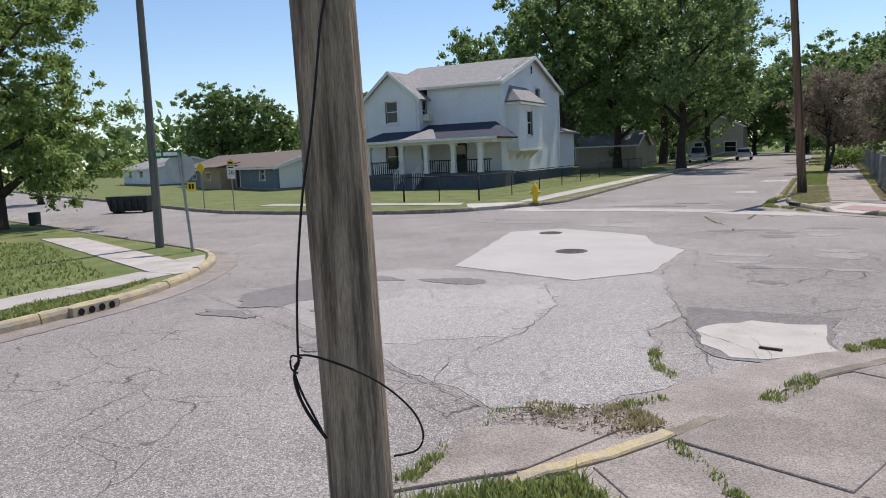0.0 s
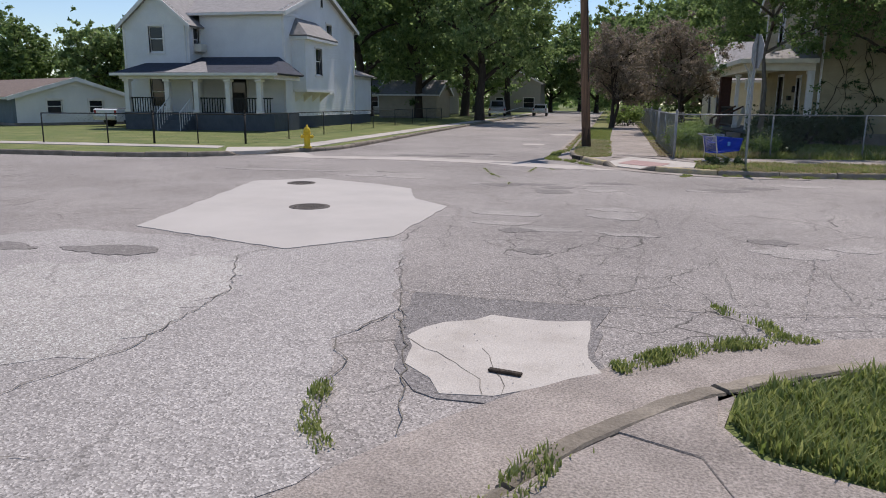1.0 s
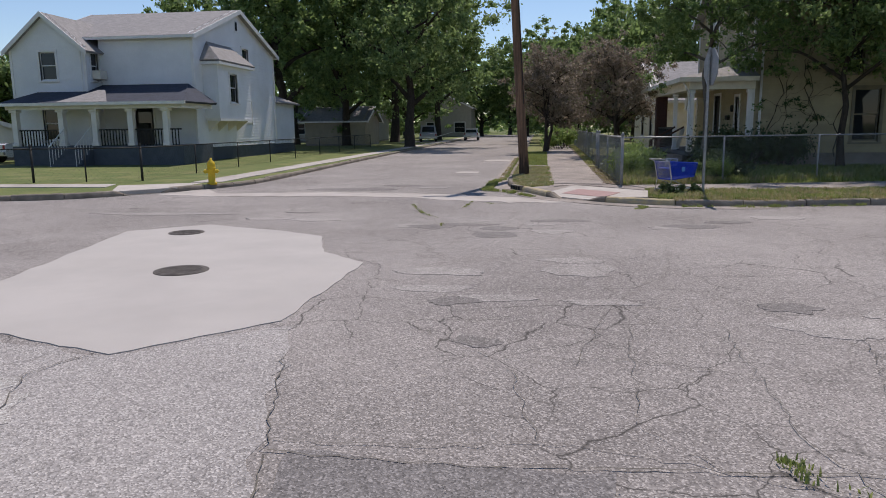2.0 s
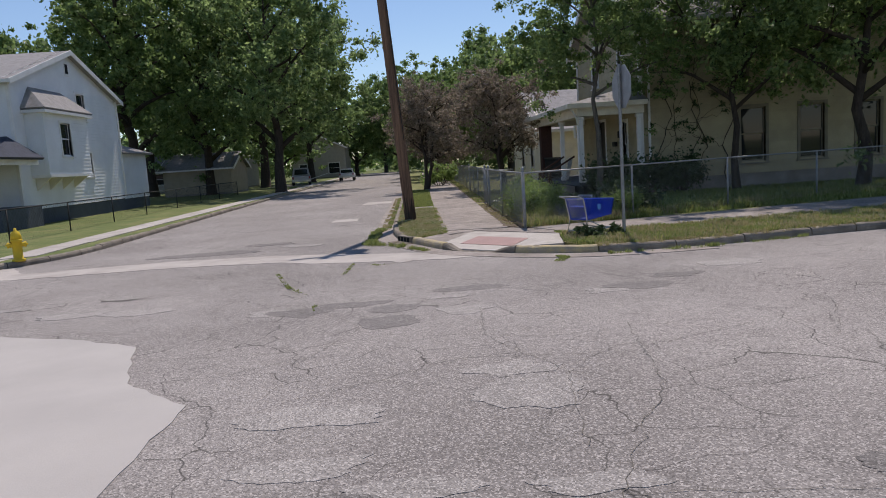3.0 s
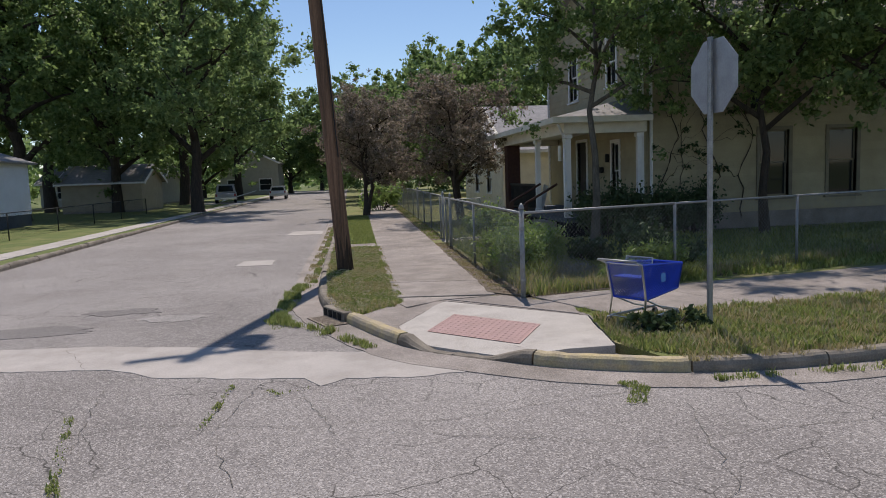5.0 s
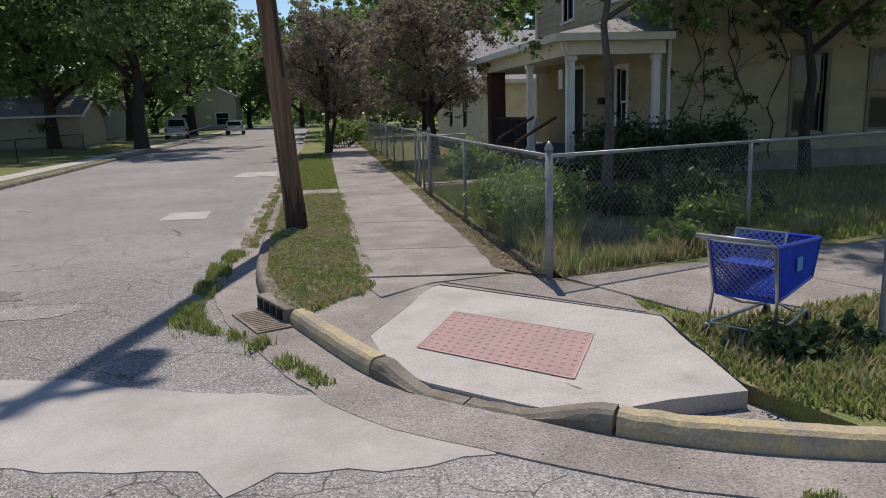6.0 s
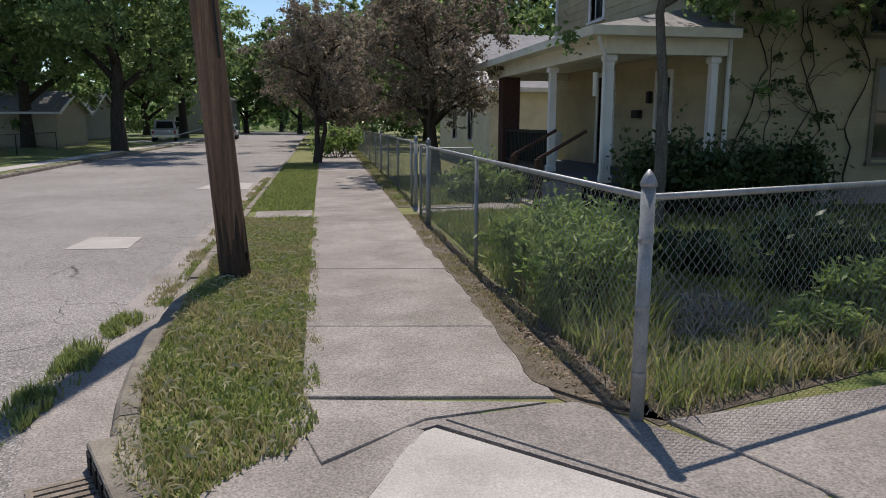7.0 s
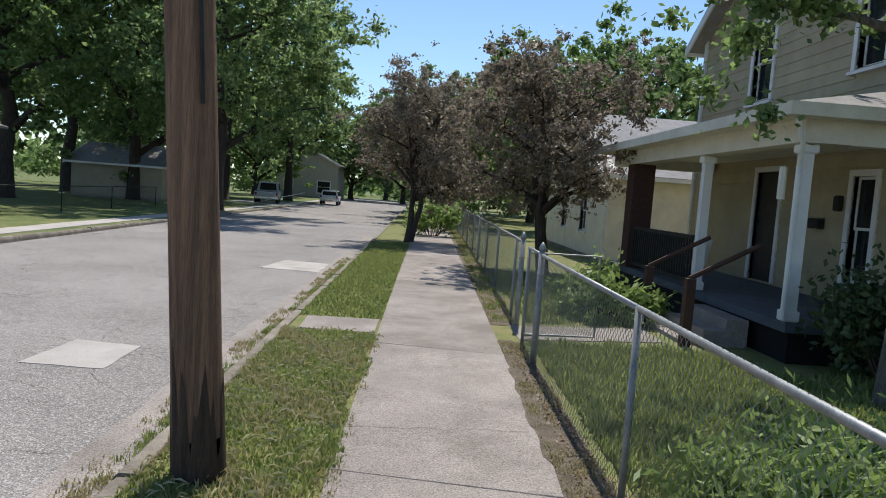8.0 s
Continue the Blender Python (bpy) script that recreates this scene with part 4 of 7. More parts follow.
def white_house():
    h = thing("white_house", "two-storey white clapboard house with a columned porch", "house")
    e, s, nth, wx, we, wf = -9.1, 35.8, 46.4, -17.3, -13.7, 34.6
    fz = 0.75
    for q in ((wx + .03, wf + .03, we - .03, s + 1), (wx + .03, s + .05, e - .03, nth - .03)):
        part("foundation", Geo().box(q[0], q[1], -.1, q[2], q[3], fz), GREY_FOUND, h)
    ez = 6.05
    # main block
    wall(h, (e, s + .16), (e, nth), fz, ez, WHITE_SIDING, [(5.75, 4.75, 6.6, 5.95, "sash"), (5.9, 2.05, 6.7, 3.15, "sash")], gable=0, board=0.16)
    g = Geo().add([(e, s, ez), (e, nth, ez), (e, (s + nth) / 2, 7.85), (e - .16, s, ez), (e - .16, nth, ez), (e - .16, (s + nth) / 2, 7.85)], [(0, 1, 2), (5, 4, 3), (0, 2, 5, 3), (1, 4, 5, 2)])
    part("gable_wall", g, WHITE_SIDING, h)
    ym = (s + nth) / 2
    part("gable_vent", Geo().box(e, ym - .18, 6.75, e + .03, ym + .18, 7.3).box(e, ym - .26, 6.68, e + .02, ym + .26, 6.75), WHITE, h)
    # flat near-black plate for the shade in the vent opening
    part("vent_louvre", Geo().box(e + .03, ym - .13, 6.8, e + .036, ym + .13, 7.25), DARK, h)
    wall(h, (we, s), (e, s), fz, ez, WHITE_SIDING, [(1.6, 0.8, 2.5, 2.85, "door_glazed")], board=0.16)
    wall(h, (e, nth), (wx, nth), fz, ez, WHITE_SIDING)
    wall(h, (wx, nth - .16), (wx, wf + .16), fz, 5.6, WHITE_SIDING)
    box_roof(h, wx + .4, s, e, nth, ez, 7.85, "x", ROOF_GREY, 0.32, WHITE)
    # front wing
    wall(h, (wx, wf), (we, wf), fz, 5.45, WHITE_SIDING, [(1.4, 3.95, 2.2, 5.2, "sash"), (1.3, 1.2, 2.15, 2.7, "blind")], gable=1.5, board=0.16)
    wall(h, (we, wf + .16), (we, s), fz, 5.45, WHITE_SIDING, [(0.3, 3.95, 0.88, 5.2, "sash")], board=0.16)
    box_roof(h, wx, wf, we, s + 5, 5.45, 6.95, "y", ROOF_GREY, 0.28, WHITE)
    for x, y, z in ((e + .02, s + .02, ez), (we + .02, wf + .02, 5.45), (wx - .02, wf + .02, 5.45), (e + .02, nth - .02, ez)):
        part("corner_board", Geo().box(x - .06, y - .06, fz, x + .06, y + .06, z), WHITE, h)
    part("downpipe", Geo().tube([(we - .1, wf - .12, 5.2), (we - .1, wf - .12, 3.4)], .04, 8), WHITE, h)
    part("air_conditioner", Geo().box(we + .02, wf + .5, 3.98, we + .42, wf + 1.05, 4.38, .02), CREAM, h, "window air conditioner")
    # bay
    bx, b0, b1, bz0, bz1 = e + .75, s + 1.0, s + 5.0, 2.15, 4.95
    wall(h, (bx, b0), (bx, b1), bz0, bz1, WHITE_SIDING, [(1.35, 2.95, 2.25, 4.35, "sash")], thick=.12, board=.16, name="bay_wall")
    wall(h, (e, b0 - .0), (bx - .12, b0), bz0, bz1, WHITE_SIDING, thick=.12, board=.16, name="bay_wall")
    wall(h, (bx - .12, b1), (e, b1), bz0, bz1, WHITE_SIDING, thick=.12, name="bay_wall")
    part("bay_floor", Geo().box(e, b0, bz0 - .12, bx + .05, b1, bz0), WHITE, h)
    slope(h, [(bx + .25, b0 - .25, bz1 - .05), (bx + .25, b1 + .25, bz1 - .05), (e, b1 - .6, 5.85), (e, b0 + .6, 5.85)], ROOF_GREY, name="bay_roof")
    slope(h, [(bx + .25, b0 - .25, bz1 - .05), (e, b0 - .25, bz1 - .05), (e, b0 + .6, 5.85)], ROOF_GREY, name="bay_roof")
    slope(h, [(bx + .25, b1 + .25, bz1 - .05), (e, b1 + .25, bz1 - .05), (e, b1 - .6, 5.85)], ROOF_GREY, name="bay_roof")
    part("bay_fascia", Geo().box(e + .01, b0 - .25, bz1 - .26, bx + .25, b1 + .25, bz1 - .14), WHITE, h)
    for y in (b0 + .3, b0 + 1.4, b0 + 2.6, b1 - .3):
        part("bracket", Geo().add([(e, y - .04, 2.03), (bx - .1, y - .04, 2.03), (e, y - .04, 1.5), (e, y + .04, 2.03), (bx - .1, y + .04, 2.03), (e, y + .04, 1.5)], [(0, 1, 2), (5, 4, 3), (0, 3, 4, 1), (1, 4, 5, 2)]), CREAM, h)
    # rear addition
    wall(h, (e - .2, nth + .0), (e - .2, nth + 4.2), .7, 3.3, WHITE_SIDING, board=.16, name="addition_wall")
    wall(h, (e - .36, nth + 4.2), (e - 3, nth + 4.2), .7, 3.3, WHITE_SIDING, name="addition_wall")
    part("foundation", Geo().box(e - 3, nth, -.1, e - .24, nth + 4.2, .7), GREY_FOUND, h)
    slope(h, [(e + .15, nth, 3.25), (e + .15, nth + 4.6, 3.25), (e - 3, nth + 4.6, 4.3), (e - 3, nth, 4.3)], ROOF_GREY, name="addition_roof")
    # porch
    p0, p1, py, pz, pe = -16.4, -8.35, 32.9, 0.95, 2.82
    part("porch_floor", Geo().box(p0, py, .80, p1, s, pz), GREY_FOUND, h)
    part("porch_wall", Geo().box(p0, py, -.1, p1, py + .2, .80), GREY_FOUND, h, "dark grey painted block porch base")
    part("porch_wall", Geo().box(p1 - .2, py + .2, -.1, p1, s, .80), GREY_FOUND, h)
    part("porch_wall", Geo().box(p0, py + .2, -.1, p0 + .2, s, .80), GREY_FOUND, h)
    part("porch_beam", Geo().box(p0 - .1, py - .1, 2.55, p1 + .1, py + .2, pe), WHITE, h)
    part("porch_beam", Geo().box(p1 - .2, py + .2, 2.55, p1 + .1, s, pe), WHITE, h)
    part("porch_ceiling", Geo().box(p0, py + .2, pe - .06, p1 - .2, s, pe - .01), WHITE, h)
    o = .35
    rz0, rz1 = pe + .0, 3.75
    slope(h, [(p0 - o, py - o, rz0), (p1 + o, py - o, rz0), (p1 - 1.0, s, rz1), (p0 + .6, s, rz1)], ROOF_NAVY, name="porch_roof")
    slope(h, [(p1 + o, py - o, rz0), (p1 + o, s, rz0), (p1 - 1.0, s, rz1)], ROOF_NAVY, name="porch_roof")
    slope(h, [(p0 - o, py - o, rz0), (p0 - o, s, rz0), (p0 + .6, s, rz1)], ROOF_NAVY, name="porch_roof")
    slope(h, [(-13.9, py - o - .02, rz0 + .03), (-11.5, py - o - .02, rz0 + .03), (-12.55, py + 1.3, rz0 + .62), (-12.85, py + 1.3, rz0 + .62)], ROOF_GREY, .04, "porch_roof_patch")
    part("porch_gutter", Geo().box(p0 - o - .05, py - o - .08, rz0 - .12, p1 + o + .05, py - o + .02, rz0 + .01), WHITE, h)
    for x in (-13.98, -12.41, -10.72, -9.1):
        column(h, x, py + .12, pz, 2.55, .24, WHITE)
    column(h, -16.2, py + .12, pz, 2.55, .24, WHITE)
    for x0, x1 in ((-16.05, -14.15), (-12.25, -10.88), (-10.56, -9.26), (-8.94, -8.45)):
        r = part("porch_rail", Geo().box(x0, py + .08, 1.62, x1, py + .16, 1.68), IRON, h)
        for i in range(int((x1 - x0) / .14)):
            part("baluster", Geo().box(x0 + .05 + i * .14, py + .1, pz, x0 + .085 + i * .14, py + .14, 1.62), IRON, r)
    # steps with a white rail
    for i in range(4):
        part("step", Geo().box(-13.85, py - .3 * (4 - i), -.05, -12.55, py - .3 * (3 - i), .2 * (i + 1) - .02), GREY_FOUND, h)
    for x in (-13.8, -12.6):
        r = part("stair_rail", Geo().tube([(x, py - 1.2, .95), (x, py, 1.75)], .025, 6), WHITE, h)
        for i in range(7):
            f = i / 6
            part("baluster", Geo().tube([(x, py - 1.2 + 1.2 * f, .1 + .7 * f), (x, py - 1.2 + 1.2 * f, .95 + .8 * f)], .014, 5), WHITE, r)
    part("letterbox", Geo().box(-11.95, s - .12, 1.7, -11.45, s - .02, 1.95, .01), IRON, h)
    # rooms kept dark by near-black floors and ceilings
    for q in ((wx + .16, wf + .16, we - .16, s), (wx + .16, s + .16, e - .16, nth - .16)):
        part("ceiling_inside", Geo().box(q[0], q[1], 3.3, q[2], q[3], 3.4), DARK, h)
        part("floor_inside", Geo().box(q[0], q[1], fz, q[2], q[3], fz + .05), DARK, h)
    return h


white_house()


def buff_house():
    h = thing("buff_house", "two-storey buff clapboard house with a porch and climbing vines", "house")
    x0, y0, x1, y1, fz, ez, rz_ = 14.35, 30.1, 25.0, 38.4, 0.55, 6.05, 8.6
    part("foundation", Geo().box(x0 + .03, y0 + .03, -.1, x1 - .03, y1 - .03, fz), CONC_OLD, h)
    # west front, outside on the right when walking from north to south
    wall(h, (x0, y1), (x0, y0), fz, ez, YELLOW_SIDING, [(3.2, 0.65, 4.1, 2.75, "door_dark"), (6.3, .95, 6.85, 2.6, "sash"), (2.5, 4.2, 3.3, 5.7, "sash"), (6.0, 4.3, 6.7, 5.6, "sash")],
         gable=rz_ - ez, board=0.2, split=True)
    # south window trim is a darkened cream, with the tree shade in its colour
    wall(h, (x0 + .16, y0), (x1, y0), fz, ez, YELLOW_SIDING, [(5.3, 0.95, 6.15, 2.75, "sash"), (3.25, 0.95, 4.1, 2.75, "sash"), (2.95, 3.3, 3.45, 4.1, "sash"), (7.3, .95, 8.1, 2.75, "sash")], board=0.2, split=True, frame_mat=mat("shaded_trim", (0.24, 0.21, 0.15), .8, (0.19, .165, .12), 3, 50, .1, .1))
    wall(h, (x1, y0 + .16), (x1, y1), fz, ez, YELLOW_SIDING)
    wall(h, (x1 - .16, y1), (x0 + .16, y1), fz, ez, YELLOW_SIDING)
    part("gable_wall", Geo().add([(x1 - .1, y0, ez), (x1 - .1, y1, ez), (x1 - .1, (y0 + y1) / 2, rz_), (x1, y0, ez), (x1, y1, ez), (x1, (y0 + y1) / 2, rz_)], [(0, 2, 1), (3, 4, 5), (0, 3, 5, 2), (1, 2, 5, 4), (0, 1, 4, 3)]), YELLOW_SIDING, h)
    box_roof(h, x0, y0, x1, y1, ez, rz_, "x", ROOF_GREY, 0.4, WHITE)
    for y in (y0 - .02, y1 + .02):
        part("corner_board", Geo().box(x0 - .06, y - .06, fz, x0 + .06, y + .06, ez), WHITE, h)
    part("downpipe", Geo().tube([(x0 + .25, y0 - .1, ez - .2), (x0 + .25, y0 - .1, .3)], .045, 8), WHITE, h)
    # near-black ceilings, floor and partition: room darkness put into their colour
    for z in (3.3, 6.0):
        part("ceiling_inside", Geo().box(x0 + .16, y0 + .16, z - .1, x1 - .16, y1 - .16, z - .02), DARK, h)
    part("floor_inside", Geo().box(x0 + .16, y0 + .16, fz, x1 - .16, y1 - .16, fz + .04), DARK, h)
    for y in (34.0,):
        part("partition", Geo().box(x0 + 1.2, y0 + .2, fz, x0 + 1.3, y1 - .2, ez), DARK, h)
    # porch
    px, pya, pyb, pz, pe = 12.12, 29.6, 37.4, 0.62, 3.05
    part("porch_floor", Geo().box(px, pya, pz - .12, x0 - .03, pyb, pz), GREY_FOUND, h, "grey painted porch boards")
    # near-black block standing in for the shade under the porch
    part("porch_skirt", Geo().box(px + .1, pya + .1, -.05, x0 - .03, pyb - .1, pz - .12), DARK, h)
    part("porch_beam", Geo().box(px - .05, pya - .05, 2.78, px + .2, pyb + .05, pe), CREAM, h)
    part("porch_beam", Geo().box(px + .2, pya - .05, 2.78, x0 - .07, pya + .2, pe), CREAM, h)
    part("porch_beam", Geo().box(px + .2, pyb - .2, 2.78, x0 - .07, pyb + .05, pe), CREAM, h)
    part("porch_ceiling", Geo().box(px + .2, pya + .2, pe - .06, x0 - .07, pyb - .2, pe - .01), CREAM, h)
    o = .42
    part("porch_soffit", Geo().box(px - o, pya - o, pe, x0 - .07, pyb + o, pe + .03), CREAM, h)
    part("porch_fascia", Geo().box(px - o - .03, pya - o - .03, pe - .02, px - o, pyb + o + .03, pe + .13), CREAM, h)
    part("porch_fascia", Geo().box(px - o, pya - o - .03, pe - .02, x0 - .07, pya - o, pe + .13), CREAM, h)
    ra, rb = pe + .13, 3.78
    for pts in ([(px - o, pya - o, ra), (px - o, pyb + o, ra), (x0 - .03, pyb - 1.4, rb), (x0 - .03, pya + 1.4, rb)],
                [(px - o, pya - o, ra), (x0 - .03, pya - o, ra), (x0 - .03, pya + 1.4, rb)], [(px - o, pyb + o, ra), (x0 - .03, pyb + o, ra), (x0 - .03, pyb - 1.4, rb)]):
        slope(h, pts, ROOF_GREY, .08, "porch_roof")
    for y in (29.75, 32.6):
        column(h, px + .1, y, pz, 2.78, .135, WHITE, name="porch_column")
    part("brick_pillar", Geo().box(px - .02, 36.0, pz, px + .42, 36.45, 2.78), BRICK_RED, h, "dark red brick pillar")
    part("leaning_board", Geo().box(-.09, -.012, 0, .09, .012, .85, .004).moved(pose(px + .35, 33.3, pz, 0, 16, 20)), WHITE, h, "white board leaning on the porch")
    column(h, x0 - .2, 29.75, pz, 2.78, .125, WHITE, name="porch_column")
    part("downpipe", Geo().tube([(px - .3, pya - .32, 3.0), (px - .12, pya - .16, 2.75), (px - .03, pya + .04, 2.5), (px - .03, pya + .04, .65)], .032, 8), WHITE, h)
    rail = part("porch_rail", Geo().box(px + .05, 32.8, 1.42, px + .12, 36.0, 1.49), IRON, h, "black slatted porch rail")
    part("bottom_rail", Geo().box(px + .05, 32.8, .70, px + .12, 36.0, .76), IRON, rail)
    for i in range(27):
        part("slat", Geo().box(px + .07, 32.86 + i * .118, .76, px + .10, 32.90 + i * .118, 1.42), IRON, rail)
    for i in range(3):
        part("step", Geo().box(px - .3 * (3 - i), 30.5, -.02, px - .3 * (2 - i), 31.9, .16 * (i + 1)), CONC_OLD, h, "worn concrete step")
    stair = mat("dark_red_stair_wood", (0.085, 0.042, 0.03), .7, (0.055, .03, .022), 4, 50, .1, .1)
    for y in (30.4, 32.0):
        part("stair_post", Geo().box(px - .95, y - .06, 0, px - .83, y + .06, 1.0), stair, h)
        part("stair_rail", Geo().tube([(px - .9, y, 1.0), (px, y, 1.5)], .035, 6), stair, h)
    part("letterbox", Geo().box(x0 - .14, 32.75, 1.75, x0 - .03, 33.05, 1.92, .01), IRON, h, "black letterbox")
    part("porch_lamp", Geo().box(x0 - .12, 32.3, 2.05, x0 - .03, 32.42, 2.3, .02), IRON, h)
    part("wind_chime", Geo().tube([(px - .05, 29.95, 2.5), (px - .05, 29.95, 2.1)], .05, 8), CREAM, h)
    return h


buff = buff_house()
plain_house("cream_house", "single-storey cream house with a grey shingle roof", 13.4, 42.5, 24, 52, 3.0, 5.2, "x", CREAM, ROOF_GREY, west=[(3.0, 1.0, 3.9, 2.3, "sash"), (6.0, 1.0, 6.9, 2.3, "sash")], board=.2)
low = plain_house("grey_house", "long low house with grey-blue walls and a brown roof", -21.5, 0, 0, 6.6, 1.75, 2.75, "x", mat("grey_blue_siding", (0.15, 0.19, 0.225), .7, (0.12, .155, .185), 2, 40, .05, .1), ROOF_BROWN,
                  south=[(2.5, .8, 3.4, 1.5, "sash"), (13.6, .25, 14.5, 1.65, "door_dark"), (6.0, .8, 7.2, 1.5, "sash"), (18.5, .8, 19.4, 1.5, "sash")], east=[(1.6, .75, 2.4, 1.5, "sash"), (3.9, .75, 4.7, 1.5, "sash")], east_mat=WHITE_SIDING)
low.matrix_world = pose(-24, 34, 0, 0, 0, -27.8)
tan_front = thing("tan_extension", "tan boarded front extension of the low house", "house", pose(-24, 34, 0, 0, 0, -27.8))
tw = part("wall", Geo().box(-13.2, -1.1, 0, -8.2, -.02, 1.7), mat("tan_boards", (0.42, 0.29, 0.19), .8, (0.36, .25, .17), 2, 40, .08, .1), tan_front)
part("roof", Geo().add([(-13.5, -1.5, 1.68), (-7.9, -1.5, 1.68), (-7.9, .4, 2.0), (-13.5, .4, 2.0), (-13.5, -1.5, 1.76), (-7.9, -1.5, 1.76), (-7.9, .4, 2.08), (-13.5, .4, 2.08)], [(3, 2, 1, 0), (4, 5, 6, 7), (0, 1, 5, 4), (1, 2, 6, 5), (2, 3, 7, 6), (3, 0, 4, 7)]), ROOF_BROWN, tan_front)
part("window", Geo().box(-11.6, -1.13, .75, -10.4, -1.09, 1.4), WHITE, tan_front)
part("pane", Geo().box(-11.5, -1.15, .8, -10.5, -1.125, 1.35), GLASS, tan_front)
bung = plain_house("white_bungalow", "small white bungalow far along the street", -15, 0, 0, 7, 1.9, 2.9, "x", WHITE_SIDING, ROOF_GREY, south=[(3, .9, 4.2, 1.6, "sash"), (8, .9, 9.2, 1.6, "sash")])
bung.matrix_world = pose(-50, 47, 0, 0, 0, -27)
plain_house("far_cream_house", "pale house at the end of the street", -11, 118, -2.8, 128, 4.8, 6.8, "y", mat("pale_siding", (0.45, .42, .36), .7, (0.4, .37, .32), 2, 40, .05, .1), ROOF_GREY, south=[(1, 1.0, 2.2, 2.4, "sash"), (5.5, .8, 7.2, 2.4, "sash")])
plain_house("far_garage", "low tan garage behind the trees", -13.5, 66, -8, 72, 2.4, 3.6, "x", mat("tan_garage", (0.40, .34, .25), .8, (0.35, .3, .22), 2, 40, .05, .1), ROOF_GREY)
plain_house("far_white_bungalow", "pale bungalow behind the maples", -22, 84, -11, 92, 2.6, 4.2, "x", MATS["pale_siding"], ROOF_GREY, south=[(1.5, 1.0, 2.7, 2.2, "sash"), (6.5, 1.0, 7.7, 2.2, "sash")])


# ---------- trees ----------
def leaf_cloud(rng, centres, radii, count, size, flat=0.75, slim=.55):
    """Folded leaf sprays scattered through clumps; returns vertices and quads."""
    k = len(centres)
    w = np.array(radii) ** 2
    pick = rng.choice(k, count, p=w / w.sum())
    d = rng.normal(size=(count, 3))
    d /= np.linalg.norm(d, axis=1)[:, None]
    r = np.minimum(np.abs(rng.normal(0, 0.62, count)) + 0.08, 2.0)
    c = np.array(centres)[pick] + d * (r * np.array(radii)[pick])[:, None] * np.array([1, 1, flat])
    a = rng.normal(size=(count, 3))
    a /= np.linalg.norm(a, axis=1)[:, None]
    b = np.cross(a, rng.normal(size=(count, 3)))
    b /= np.linalg.norm(b, axis=1)[:, None]
    s = (size * rng.uniform(0.6, 1.3, count))[:, None]
    v = np.stack([c - a * s, c + b * s * slim, c + a * s, c - b * s * slim], 1).reshape(-1, 3)
    return v, np.arange(count * 4).reshape(-1, 4)


